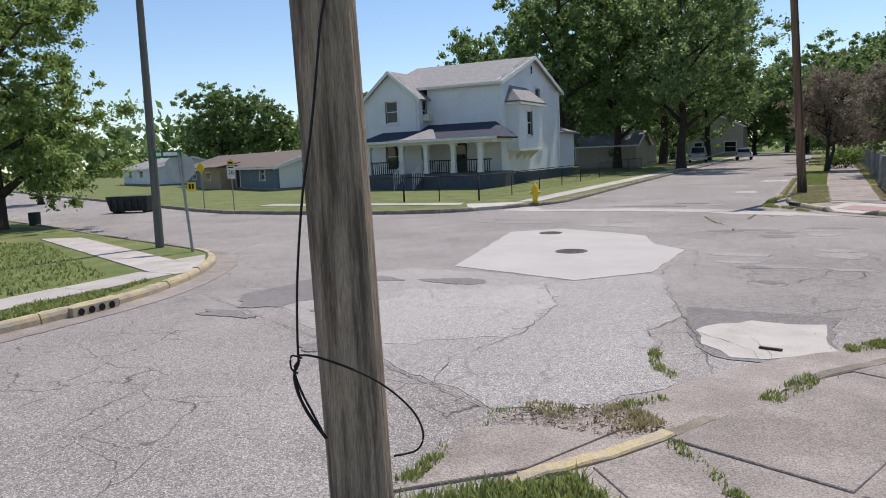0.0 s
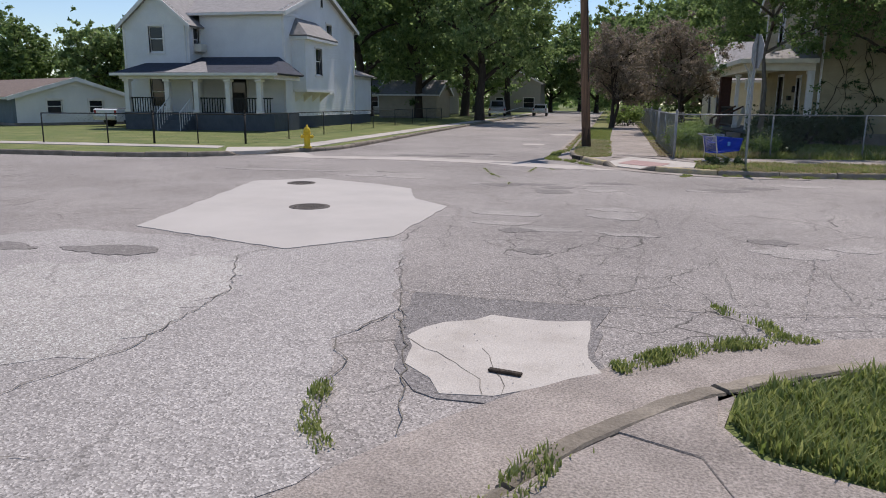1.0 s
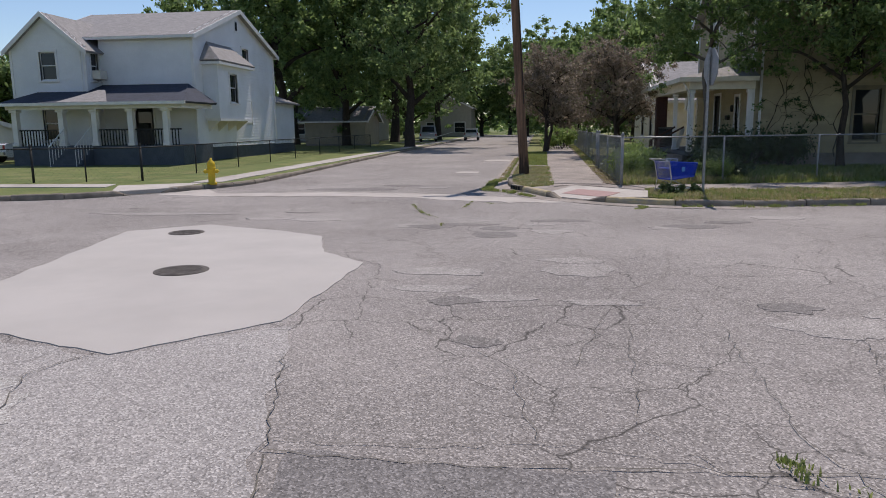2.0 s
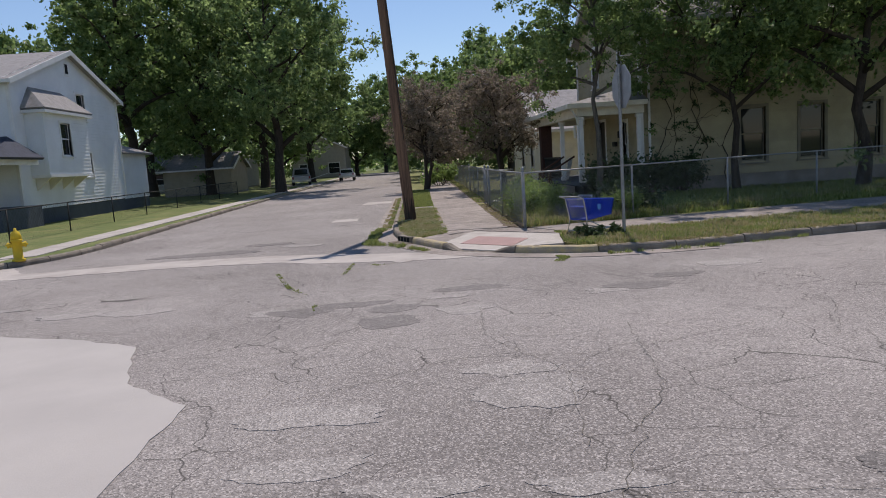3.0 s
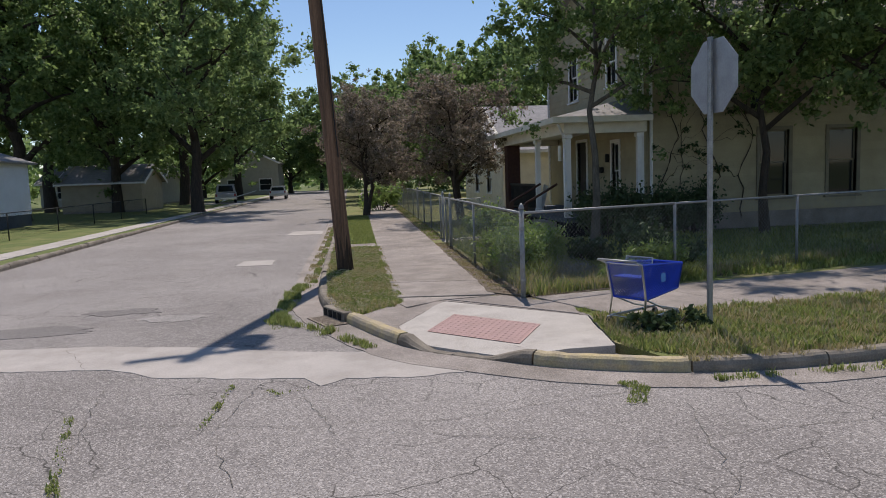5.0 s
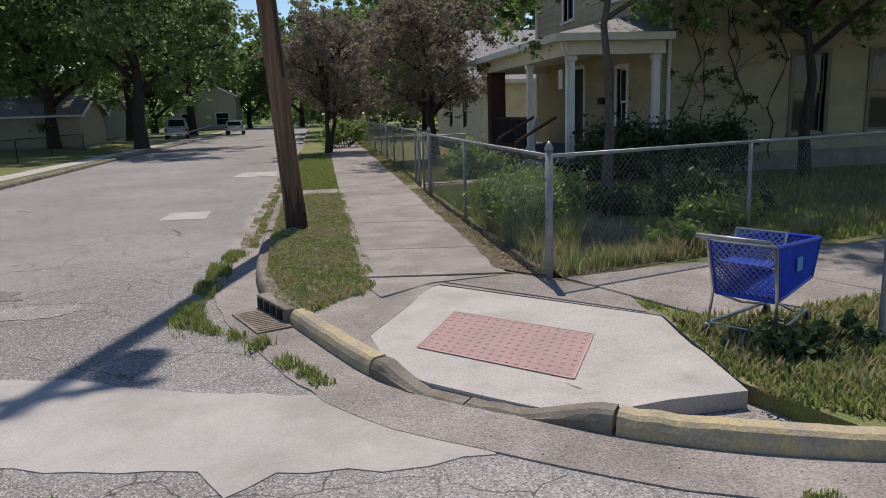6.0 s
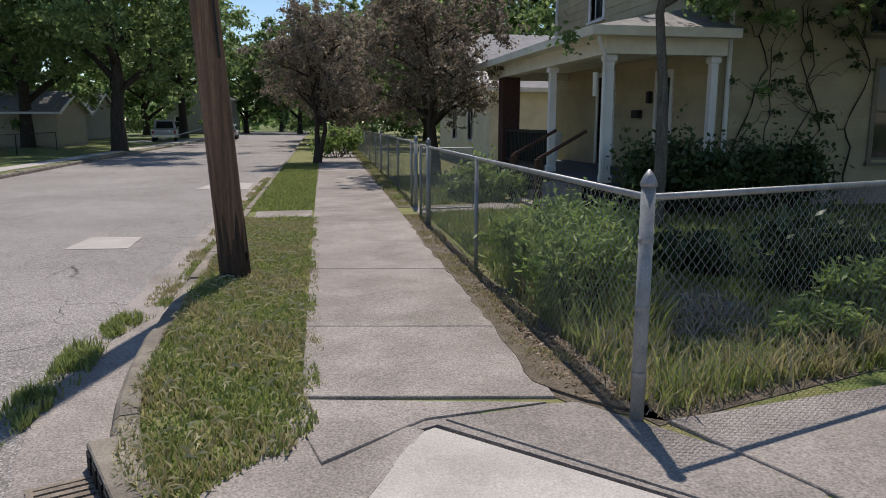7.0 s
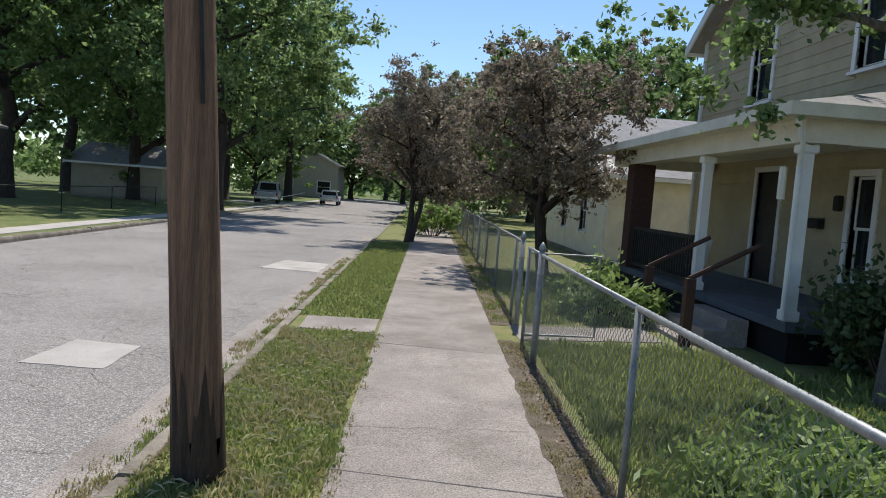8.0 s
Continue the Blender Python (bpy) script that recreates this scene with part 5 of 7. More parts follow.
def tree(name, label, x, y, height, spread, trunk_r, bark, leaf, seed, fork=0.25, leaves=9000, leaf_size=0.16, stems=1, crown_low=0.25, lean=(0, 0), clumps=46, category="tree"):
    """Tapered trunk, forking limbs and a crown of leaf clumps round the limb ends."""
    rnd = random.Random(seed)
    rng = np.random.default_rng(seed)
    e = thing(name, label, category, pose(x, y, 0.08), name.replace("_", " ") + "s")
    tips = []
    for st in range(stems):
        g = Geo()
        sx, sy = (rnd.uniform(-.3, .3), rnd.uniform(-.3, .3)) if stems > 1 else (0, 0)
        top = Vector((lean[0] + sx * 3, lean[1] + sy * 3, height * 0.86))
        pts = [Vector((sx * .35, sy * .35, -.1)), Vector((sx * .4, sy * .4, .12))]
        for i in range(1, 9):
            f = i / 8
            pts.append(Vector((sx, sy, 0)) * .4 + top * f + Vector((rnd.uniform(-1, 1), rnd.uniform(-1, 1), 0)) * (0.035 * height * f * (1 - f) * 2))
        rad = [trunk_r * 1.5, trunk_r * 1.08] + [trunk_r * (1 - .93 * (i / 8) ** .8) for i in range(1, 9)]
        g.tube(pts, rad, 9)
        nlimb = int(15 / stems ** .5)
        for i in range(nlimb):
            f = fork + (0.95 - fork) * (i + rnd.random()) / nlimb
            k = f * 8
            i0 = int(k)
            p = pts[1 + i0].lerp(pts[min(2 + i0, 9)], k - i0)
            ang = i * 2.4 + rnd.uniform(-.4, .4)
            prof = math.sin(math.pi * min(1, max(0.12, (f - crown_low * .6) / (1.12 - crown_low * .6)))) ** .7
            ln = spread * (0.55 + .45 * prof) * rnd.uniform(.7, 1.08)
            rise = ln * rnd.uniform(.25, .75)
            d = Vector((math.cos(ang), math.sin(ang), 0))
            q = [p, p + d * ln * .35 + Vector((0, 0, rise * .5)), p + d * ln * .7 + Vector((rnd.uniform(-.2, .2), rnd.uniform(-.2, .2), rise * .85)), p + d * ln + Vector((0, 0, rise))]
            r0 = trunk_r * (1 - f) * .6 + .02
            g.tube(q, [r0, r0 * .7, r0 * .4, r0 * .15], 6)
            tips += [(q[2], .8), (q[3], 1.0), (q[1].lerp(q[2], .6), .65)]
            for _ in range(2):
                b0 = q[1].lerp(q[2], rnd.random())
                b1 = b0 + Vector((rnd.uniform(-1, 1), rnd.uniform(-1, 1), rnd.uniform(-.1, .9))) * ln * .4
                g.tube([b0, b0.lerp(b1, .5) + Vector((0, 0, .05)), b1], [r0 * .4, r0 * .25, r0 * .08], 5)
                tips.append((b1, .75))
        tips.append((pts[-1], 1.0))
        part("trunk", g, bark, e, smooth=True)
    lim = height * 1.0
    cs, rs = [], []
    for p, wgt in tips:
        if p.z < height * crown_low:
            p = Vector((p.x, p.y, height * crown_low + rnd.uniform(0, .08) * height))
        for _ in range(9):
            o = Vector((rnd.gauss(0, 1), rnd.gauss(0, 1), rnd.gauss(0, 1.0))) * spread * .17
            cs.append(tuple(p + o))
            rs.append(spread * rnd.uniform(.035, .15) * wgt)
    v, f = leaf_cloud(rng, cs, rs, leaves, leaf_size)
    c = arrays_obj("crown", v, f, leaf, e)
    c["kind"] = "stuff"
    return e


tree("maple_tree", "tall dark green maple with a broad low crown", -2.9, 59.5, 17.5, 7.0, .42, BARK, LEAF_DARK, 11, leaves=48000, leaf_size=.145, crown_low=.17, fork=.16)
tree("maple_tree", "tall dark green maple beside the fence", -9.7, 66, 19, 6.6, .42, BARK, LEAF_DARK, 12, leaves=42000, leaf_size=.16, crown_low=.16, fork=.16)
tree("maple_tree", "tall green tree behind the white house", -12.4, 57, 20, 5.2, .45, BARK, LEAF_MID, 13, leaves=36000, leaf_size=.165, crown_low=.15, fork=.18)
tree("maple_tree", "tall green tree behind the white house", -16.5, 72, 22, 6, .5, BARK, LEAF_MID, 14, leaves=30000, leaf_size=.21, crown_low=.2)
tree("maple_tree", "tall green tree behind the maples", -8, 80, 25, 7.5, .5, BARK, LEAF_DARK, 15, leaves=28000, leaf_size=.22, crown_low=.12, fork=.16)
tree("maple_tree", "tall green street tree", -4.8, 92, 19, 6.0, .45, BARK, LEAF_MID, 16, leaves=24000, leaf_size=.23, crown_low=.18)
tree("flowering_tree", "small street tree with reddish brown leaves", 7.45, 46, 5.9, 2.3, .12, BARK, LEAF_PLUM, 17, leaves=42000, leaf_size=.05, stems=3, crown_low=.24, fork=.28)
tree("flowering_tree", "small reddish brown tree behind the fence", 10.9, 38.6, 5.1, 2.1, .13, BARK, LEAF_PLUM, 18, leaves=42000, leaf_size=.047, stems=3, crown_low=.26, fork=.28)
tree("flowering_tree", "small reddish brown tree farther up the pavement", 8.8, 62, 6.0, 2.5, .13, BARK, LEAF_PLUM, 19, leaves=20000, leaf_size=.075, stems=2, crown_low=.25, fork=.3)
tree("yard_tree", "slender tree with bright leaves before the porch", 12.25, 27.9, 9.6, 2.5, .11, BARK_GREY, LEAF_MID, 20, leaves=38000, leaf_size=.055, crown_low=.36, fork=.38)
tree("yard_tree", "yard tree shading the side of the buff house", 16.6, 28.0, 9.5, 4.2, .13, BARK, LEAF_MID, 21, leaves=54000, leaf_size=.064, crown_low=.28, fork=.3)
tree("yard_tree", "dense dark tree beside the buff house", 19.6, 26.4, 10.5, 4.8, .2, BARK, LEAF_DARK, 22, leaves=52000, leaf_size=.08, crown_low=.18, fork=.24)
tree("yard_tree", "dense tree beside the cross street", 25.5, 27.5, 10, 4.8, .22, BARK, LEAF_DARK, 23, leaves=24000, leaf_size=.095, crown_low=.2)
tree("park_tree", "large leafy green park tree", -16.5, 11.6, 9.4, 3.3, .26, BARK, LEAF_LIGHT, 24, leaves=90000, leaf_size=.07, crown_low=.03, fork=.1)
tree("park_tree", "leafy green park tree", -20.0, 10.6, 8.6, 3.8, .24, BARK, LEAF_LIGHT, 25, leaves=26000, leaf_size=.10, crown_low=.06, fork=.12)
tree("park_tree", "small far park tree", -34, 24.5, 6.5, 1.9, .16, BARK, LEAF_MID, 26, leaves=10000, leaf_size=.12, crown_low=.15)
tree("far_tree", "big round tree behind the low house", -49, 55, 9.2, 3.6, .3, BARK, LEAF_MID, 27, leaves=17000, leaf_size=.17, crown_low=.15)
tree("far_tree", "big round tree behind the low house", -43.5, 56, 7.8, 3.4, .3, BARK, LEAF_MID, 28, leaves=14000, leaf_size=.17, crown_low=.15)
tree("far_tree", "round tree behind the white house", -33, 54, 6.8, 3.2, .25, BARK, LEAF_DARK, 29, leaves=18000, leaf_size=.17, crown_low=.15)
far = tree("far_tree", "far green tree along the street", 11, 86, 12, 5.5, .35, BARK, LEAF_MID, 30, leaves=22000, leaf_size=.205, crown_low=.08, fork=.12)
for i, (x, y, s) in enumerate(((17, 78, 1.0), (22, 66, 1.0), (6, 125, 1.1), (-2, 130, 1.2), (14, 115, 1.1), (-12, 110, 1.3), (2.5, 150, 1.2), (21, 100, 1.2),
                               (-62, 66, .7), (-78, 54, .6), (-40, 84, .8), (-18, 90, 1.3), (-30, 85, 1.2), (9.5, 72, .75), (15.5, 62, .8))):
    c = copy_thing(far, pose(x, y, .05, 0, 0, 77 * i % 360))
    c.scale = (s, s, s * (1 + .08 * ((i * 7) % 5 - 2)))


def bush(name, label, x, y, rx_, ry_, h, leaf, seed, leaves=3500, size=.06, slim=.55):
    rnd = random.Random(seed)
    e = thing(name, label, "bush", pose(x, y, .1), "garden shrubs")
    g = Geo()
    cs, rs = [], []
    for i in range(16):
        a, r = rnd.uniform(0, 6.28), rnd.random() ** .5
        p = Vector((math.cos(a) * rx_ * r, math.sin(a) * ry_ * r, h * rnd.uniform(.3, .85)))
        g.tube([(p.x * .2, p.y * .2, -.05), tuple(p * .6), tuple(p)], [.018, .012, .005], 5)
        cs.append(tuple(p))
        rs.append(h * rnd.uniform(.2, .36))
    stems = part("stem_rest", g, BARK, e)
    stems["kind"] = "stuff"
    v, f = leaf_cloud(np.random.default_rng(seed), cs, rs, leaves, size, 1.0, slim)
    v[:, 2] = np.maximum(v[:, 2], .01)
    part_o = arrays_obj("foliage", v, f, leaf, e)
    part_o["kind"] = "stuff"
    return e


for i, (x, y, a, b, h) in enumerate(((12.9, 28.7, .8, .6, 1.25), (13.9, 28.8, .9, .6, 1.3), (15.3, 29.1, .7, .5, 1.2))):
    bush("shrub", "dense dark shrub before the porch", x, y, a, b, h, LEAF_BUSH, 60 + i, 5000, .055)
for i, (x, y, a, b, h) in enumerate(((11.4, 23.6, .6, .5, .75), (12.0, 23.5, .5, .4, .55), (10.9, 24.6, .4, .35, .45))):
    bush("shrub", "dark overgrown shrub in the shaded yard", x, y, a, b, h, LEAF_BUSH, 70 + i, 3500, .045)
bush("shrub", "leafy green shrub inside the fence", 10.6, 32.5, .9, .9, .75, LEAF_LIGHT, 66, 3500, .06)
bush("shrub", "small shrub at the verge", 8.4, 50.5, 1.0, .8, 1.3, LEAF_LIGHT, 67, 2500, .08)
bush("shrub", "shrub beyond the street tree", 8.9, 54, .9, .8, 1.2, LEAF_MID, 68, 2500, .08)


# ---------- poles and signs ----------
def pole_shape(path, radii, sides=20, seed=0, cracks=.012):
    """Round timber with shallow lengthwise checks."""
    rnd = random.Random(seed)
    g = Geo()
    g.tube(path, radii, sides)
    n = len(path)
    gouge = [rnd.uniform(-cracks, -cracks * .6) if rnd.random() < .22 else rnd.uniform(-cracks * .2, cracks * .35) for _ in range(sides)]
    out = []
    for i in range(n):
        c = Vector(path[i])
        for k in range(sides):
            v = Vector(g.v[i * sides + k])
            d = (v - c)
            dd = d.normalized() if d.length > 1e-6 else d
            out.append(tuple(v + dd * (gouge[k] * (.6 + .4 * math.sin(i * .9 + k)))))
    g.v = out
    return g


near_pole = thing("utility_pole", "weathered grey wooden utility pole with a loose cable", "utility pole", group="utility poles")
NPX, NPY = 5.06, .28
path = [(NPX - .026 * z, NPY + .0 * z, z) for z in np.linspace(-.1, 9.5, 30)]
part("shaft", pole_shape(path, [.131 - .0025 * max(0, p[2]) for p in path], 64, 3, .011), WOOD_POLE, near_pole)


def on_pole(a, z, out):
    """Point a to the right of the shaft's middle and out in front of it, as it faces the pavement."""
    c = Vector((NPX - .026 * z, NPY, z))
    return c + Vector((.81, .59, 0)) * a + Vector((.59, -.81, 0)) * out


def cable(rows, r, lb=""):
    pts = [on_pole(*q) for q in rows]
    fine = []
    for i in range(len(pts) - 1):
        p0, p1, p2, p3 = pts[max(i - 1, 0)], pts[i], pts[i + 1], pts[min(i + 2, len(pts) - 1)]
        for k in range(5):
            t = k / 5
            fine.append(.5 * ((2 * p1) + (p2 - p0) * t + (2 * p0 - 5 * p1 + 4 * p2 - p3) * t * t + (3 * p1 - p0 - 3 * p2 + p3) * t ** 3))
    fine.append(pts[-1])
    part("cable", Geo().tube(fine, r, 6), CABLE, near_pole, lb, True)


cable([(.03, 9.0, .13), (.03, 4.0, .14), (.03, 2.7, .150), (-.02, 2.35, .152), (-.08, 2.0, .135), (-.135, 1.75, .08), (-.18, 1.45, .05), (-.20, 1.22, .05), (-.205, 1.10, .05)], .0048, "loose black cable")
cable([(-.205, 1.10, .05), (-.225, 1.05, .05), (-.215, .97, .05), (-.18, .88, .05), (-.12, .80, .10)], .007)
cable([(-.20, 1.11, .05), (-.225, 1.07, .04), (-.205, .99, .06), (-.17, .90, .06), (-.13, .82, .1)], .005)
cable([(-.205, 1.13, .05), (-.14, 1.14, .12), (-.02, 1.10, .162), (.08, 1.04, .155), (.17, .95, .11), (.24, .85, .07), (.265, .76, .06), (.235, .695, .05), (.14, .68, .05)], .0045, "bent grey wire")
cable([(-.19, 1.12, .06), (-.23, 1.13, .05), (-.235, 1.08, .05), (-.21, 1.06, .06)], .004)


def brown_pole():
    e = thing("utility_pole", "brown wooden utility pole with a tarred foot on the verge", "utility pole", group="utility poles")
    base_, top = Vector((6.43, 25.45, -.1)), Vector((5.72, 25.3, 11.6))
    path = [tuple(base_.lerp(top, i / 26)) for i in range(27)]
    part("shaft", pole_shape(path[1:], [.146 - .0019 * i for i in range(26)], 28, 5, .007), WOOD_POLE_B, e)
    foot, rnd = Geo(), random.Random(12)
    rise = [.062 + rnd.uniform(-.022, .018) + .014 * math.sin(k * .8) for k in range(40)]
    vs = []
    for r in range(4):
        for k in range(40):
            a = k * math.tau / 40
            c = base_.lerp(top, rise[k] * r / 3)
            rad = (.160, .155, .153, .1465)[r]
            vs.append((c.x + rad * math.cos(a), c.y + rad * math.sin(a), c.z))
    foot.add(vs, [(r * 40 + k, r * 40 + (k + 1) % 40, r * 40 + 40 + (k + 1) % 40, r * 40 + 40 + k) for r in range(3) for k in range(40)])
    part("tarred_foot", foot, TAR, e)
    part("crossarm", Geo().box(-.75, -.05, -.06, .75, .05, .06, .01).moved(pose(5.77, 25.2, 10.9, 0, 0, 12)), WOOD_POLE_B, e)
    for d in (-.65, 0.25, .65):
        part("insulator", rings([(.03, 0), (.05, .04), (.03, .08), (.045, .12), (.02, .16)], 10).moved(pose(5.77 + d, 25.2 + d * .2, 10.96)), GALV_DULL, e)
    part("transformer", rings([(.2, 0), (.22, .05), (.22, .7), (.2, .75), (.08, .82)], 16).moved(pose(6.13, 25.2, 9.5)), GALV_DULL, e, "grey steel transformer can", True)
    part("conduit", Geo().tube([tuple(base_.lerp(top, f) + Vector((.10, -.13, 0))) for f in (.2, .5, .99)], .012, 6), IRON, e)
    return e


brown_pole()
left_pole = thing("utility_pole", "tall slim utility pole on the far corner", "utility pole", group="utility poles")
path = [(-6.3 + .012 * z, 9.1, z) for z in np.linspace(-.1, 8.5, 12)]
part("shaft", pole_shape(path, [.098 - .003 * i for i in range(12)], 16, 6, .004), mat("grey_green_pole_wood", (0.15, 0.15, 0.13), .9, (0.10, .10, .088), 5, 60, .25, .4, stretch=(4, 4, .3)), left_pole)
wires = thing("overhead_cable", "thin overhead cables between the poles", "cable")
for a, b, sag in (((-5.93, 9.1, 8.2), (-40, 20, 6.8), 1.0), ((-5.93, 9.1, 8.2), (4.9, .28, 9.0), .5)):
    pts = [Vector(a).lerp(Vector(b), i / 16) - Vector((0, 0, sag * 4 * (i / 16) * (1 - i / 16))) for i in range(17)]
    part("cable", Geo().tube(pts, .012, 5), CABLE, wires)


def octagon(w, t, y=0.0):
    r = w / 2 / math.cos(math.pi / 8)
    pts = [(r * math.cos(math.pi / 8 + i * math.pi / 4), r * math.sin(math.pi / 8 + i * math.pi / 4)) for i in range(8)]
    g = Geo()
    g.add([(x, y - t / 2, z) for x, z in pts] + [(x, y + t / 2, z) for x, z in pts], [tuple(range(8)), tuple(range(15, 7, -1))] + [(i, i + 8, (i + 1) % 8 + 8, (i + 1) % 8) for i in range(8)])
    return g


def stop_sign(label, m, height, w, tilt=0.0, extra=False):
    """Seen from behind: bare metal back on a channel post; the red face is turned away."""
    e = thing("stop_sign", label, "stop sign", m, "stop signs")
    part("post", Geo().tube([(0, 0, -.1), (tilt * .5, 0, height * .5), (tilt, 0, height + .02)], [.03, .029, .029], 10), GALV, e)
    p = pose(tilt, .04, height - w / 2)
    part("plate", octagon(w, .006).moved(p), SIGN_BACK, e, "bare grey metal sign back")
    part("face", octagon(w * .97, .003, .006).moved(p), mat("red_sign_face", (.45, .02, .02), .5, bump=0.0), e)
    for z in (-.22, .22):
        part("bolt", Geo().box(-.015 + tilt, .024, height - w / 2 + z * w / .75 - .015, .015 + tilt, .04, height - w / 2 + z * w / .75 + .015), GALV_DULL, e)
    return e


stop_sign("stop sign seen from behind on a galvanised post", pose(10.2, 18.85, .1, 0, 0, -82), 3.0, .74)
ls = stop_sign("stop sign seen from behind with street name plates", pose(-4.86, 8.7, .1, 0, 0, 36), 2.05, .58, -.12)
part("warning_plate", Geo().box(-.02, .05, 1.28, .16, .055, 1.46), SIGN_YELLOW, ls, "small yellow warning plate")
part("bar", Geo().box(.02, .045, 1.32, .06, .05, 1.42).box(.08, .045, 1.32, .12, .05, 1.42), SIGN_BLACK, ls)
nm = part("street_plate", Geo().box(-.62, -.02, 1.98, -.06, -.01, 2.12), SIGN_GREEN, ls, "green street name plate")
part("bar", Geo().box(-.56, -.026, 2.02, -.46, -.021, 2.09).box(-.42, -.026, 2.02, -.14, -.021, 2.09), SIGN_WHITE, nm)


def font_text(body, size, m, material, parent):
    cu = bpy.data.curves.new("lettering", 'FONT')
    cu.body, cu.size, cu.extrude, cu.align_x = body, size, .002, 'CENTER'
    tmp = bpy.data.objects.new("tmp", cu)
    me = bpy.data.meshes.new_from_object(tmp)
    bpy.data.objects.remove(tmp)
    bpy.data.curves.remove(cu)
    me.materials.append(material)
    o = new("lettering", me)
    o.parent = parent
    o.matrix_basis = m
    return o


spd = thing("speed_sign", "white school speed limit sign with a yellow plate", "road sign", pose(-13.4, 18.9, .1, 0, 0, 20))
part("post", Geo().tube([(0, 0, -.1), (0, 0, 2.0)], .022, 8), GALV_DULL, spd)
part("plate", Geo().box(-.16, -.04, 1.25, .16, -.03, 1.75), SIGN_WHITE, spd)
part("school_plate", Geo().box(-.14, -.04, 1.78, .14, -.03, 1.95), SIGN_YELLOW, spd, "yellow plate")
part("bar", Geo().box(-.09, -.045, 1.83, .09, -.04, 1.90).box(-.12, -.045, 1.66, .12, -.04, 1.71), SIGN_BLACK, spd)
font_text("20", .22, pose(0, -.045, 1.42, 90, 0, 0), SIGN_BLACK, spd)
ylw = thing("warning_sign", "yellow diamond warning sign", "road sign", pose(-15.7, 19.6, .1))
part("post", Geo().tube([(0, 0, -.1), (0, 0, 1.9)], .022, 8), GALV_DULL, ylw)
part("plate", Geo().box(-.18, -.04, -.18, .18, -.03, .18).moved(pose(0, 0, 1.7, 0, 45, 0)), SIGN_YELLOW, ylw)


# ---------- fences ----------
def mesh_panel(a, b, z0, z1, pitch=0.033, wire=0.0019):
    """Woven diamond wire between two plan points, as joined three-sided wires."""
    a, b = np.array(a, float), np.array(b, float)
    ln = np.linalg.norm(b - a)
    n = int(ln / pitch)
    rows = int((z1 - z0) / pitch)
    zz = np.linspace(z0, z1, rows + 1)
    turn = (np.arange(n)[:, None] + np.arange(rows + 1)[None]) % 2
    s = np.arange(n)[:, None] * pitch + turn * pitch
    off = (turn - .5) * .006
    d = (b - a) / ln
    nrm = np.array([-d[1], d[0]])
    P = np.empty((n, rows + 1, 3))
    P[..., :2] = a + s[..., None] * d + off[..., None] * nrm
    P[..., 2] = zz
    ring = np.array([[np.cos(t), np.sin(t)] for t in (0.5, 2.6, 4.7)]) * wire
    V = np.empty((n, rows + 1, 3, 3))
    for k in range(3):
        V[:, :, k, :2] = P[..., :2] + d * ring[k, 0] + nrm * ring[k, 1]
        V[:, :, k, 2] = P[..., 2]
    idx = np.arange(n * (rows + 1) * 3).reshape(n, rows + 1, 3)
    F = []
    for k in range(3):
        k2 = (k + 1) % 3
        F.append(np.stack([idx[:, :-1, k], idx[:, :-1, k2], idx[:, 1:, k2], idx[:, 1:, k]], -1).reshape(-1, 4))
    return V.reshape(-1, 3), np.concatenate(F)


def chain_fence(name, label, pts, z0, h, heavy=(), dark=False, fine=True, rail=True, bottom=.02, pitch=.033):
    e = thing(name, label, "fence")
    st = IRON if dark else GALV
    for i, p in enumerate(pts):
        big = i in heavy
        r, hh = (.036, h + .045) if big else (.022, h)
        po = part("post", Geo().tube([(*p, z0 - .2), (*p, z0 + hh)], r, 12), GALV_DULL if not dark else IRON, e, smooth=True)
        if big:
            part("cap", Geo().tube([(*p, z0 + hh), (*p, z0 + hh + .02), (*p, z0 + hh + .05), (*p, z0 + hh + .085)], [r * 1.2, r * 1.15, r * .8, r * .15], 12), st, po, "domed metal cap", True)
            for z in (.25, .6, .95):
                part("band", Geo().tube([(*p, z0 + z), (*p, z0 + z + .025)], r * 1.1, 12), st, po)
    for a, b in zip(pts[:-1], pts[1:]):
        if rail:
            part("top_rail", Geo().tube([(*a, z0 + h - .01), (*b, z0 + h - .01)], .019, 10), st, e, smooth=True)
        if fine:
            v, f = mesh_panel(a, b, z0 + bottom, z0 + h + .012, pitch)
            o = arrays_obj("wire_mesh", v, f, st, e)
            o["kind"] = "stuff"
    return e


CP = (8.84, 21.4)
chain_fence("chain_link_fence", "galvanised chain link fence along the pavement", [CP, (8.9, 25.35), (8.98, 28.9), (9.02, 29.95)], .1, 1.19, heavy=(0, 2))
chain_fence("chain_link_fence", "galvanised chain link fence past the gate", [(9.1, 31.0), (9.16, 32.0), (9.26, 35.0), (9.36, 38.0), (9.46, 41.0), (9.56, 44.0), (9.68, 48), (9.8, 52), (9.9, 56), (10.0, 60)], .1, 1.19, heavy=(0, 4), pitch=.05)
slope_b = .30
chain_fence("chain_link_fence", "galvanised chain link fence along the cross street", [(CP[0], CP[1])] + [(CP[0] + d, CP[1] + slope_b * d) for d in (2.6, 5.15, 7.8, 10.6, 13.4)], .1, 1.19, rail=True)
gate = thing("fence_gate", "small chain link gate standing open", "gate")
part("gate_frame", Geo().tube([(9.02, 29.97, .2), (9.02, 29.97, 1.22), (9.95, 30.1, 1.22), (9.95, 30.1, .2), (9.02, 29.97, .2)], .016, 8), GALV, gate)
v, f = mesh_panel((9.04, 29.97), (9.93, 30.1), .22, 1.2)
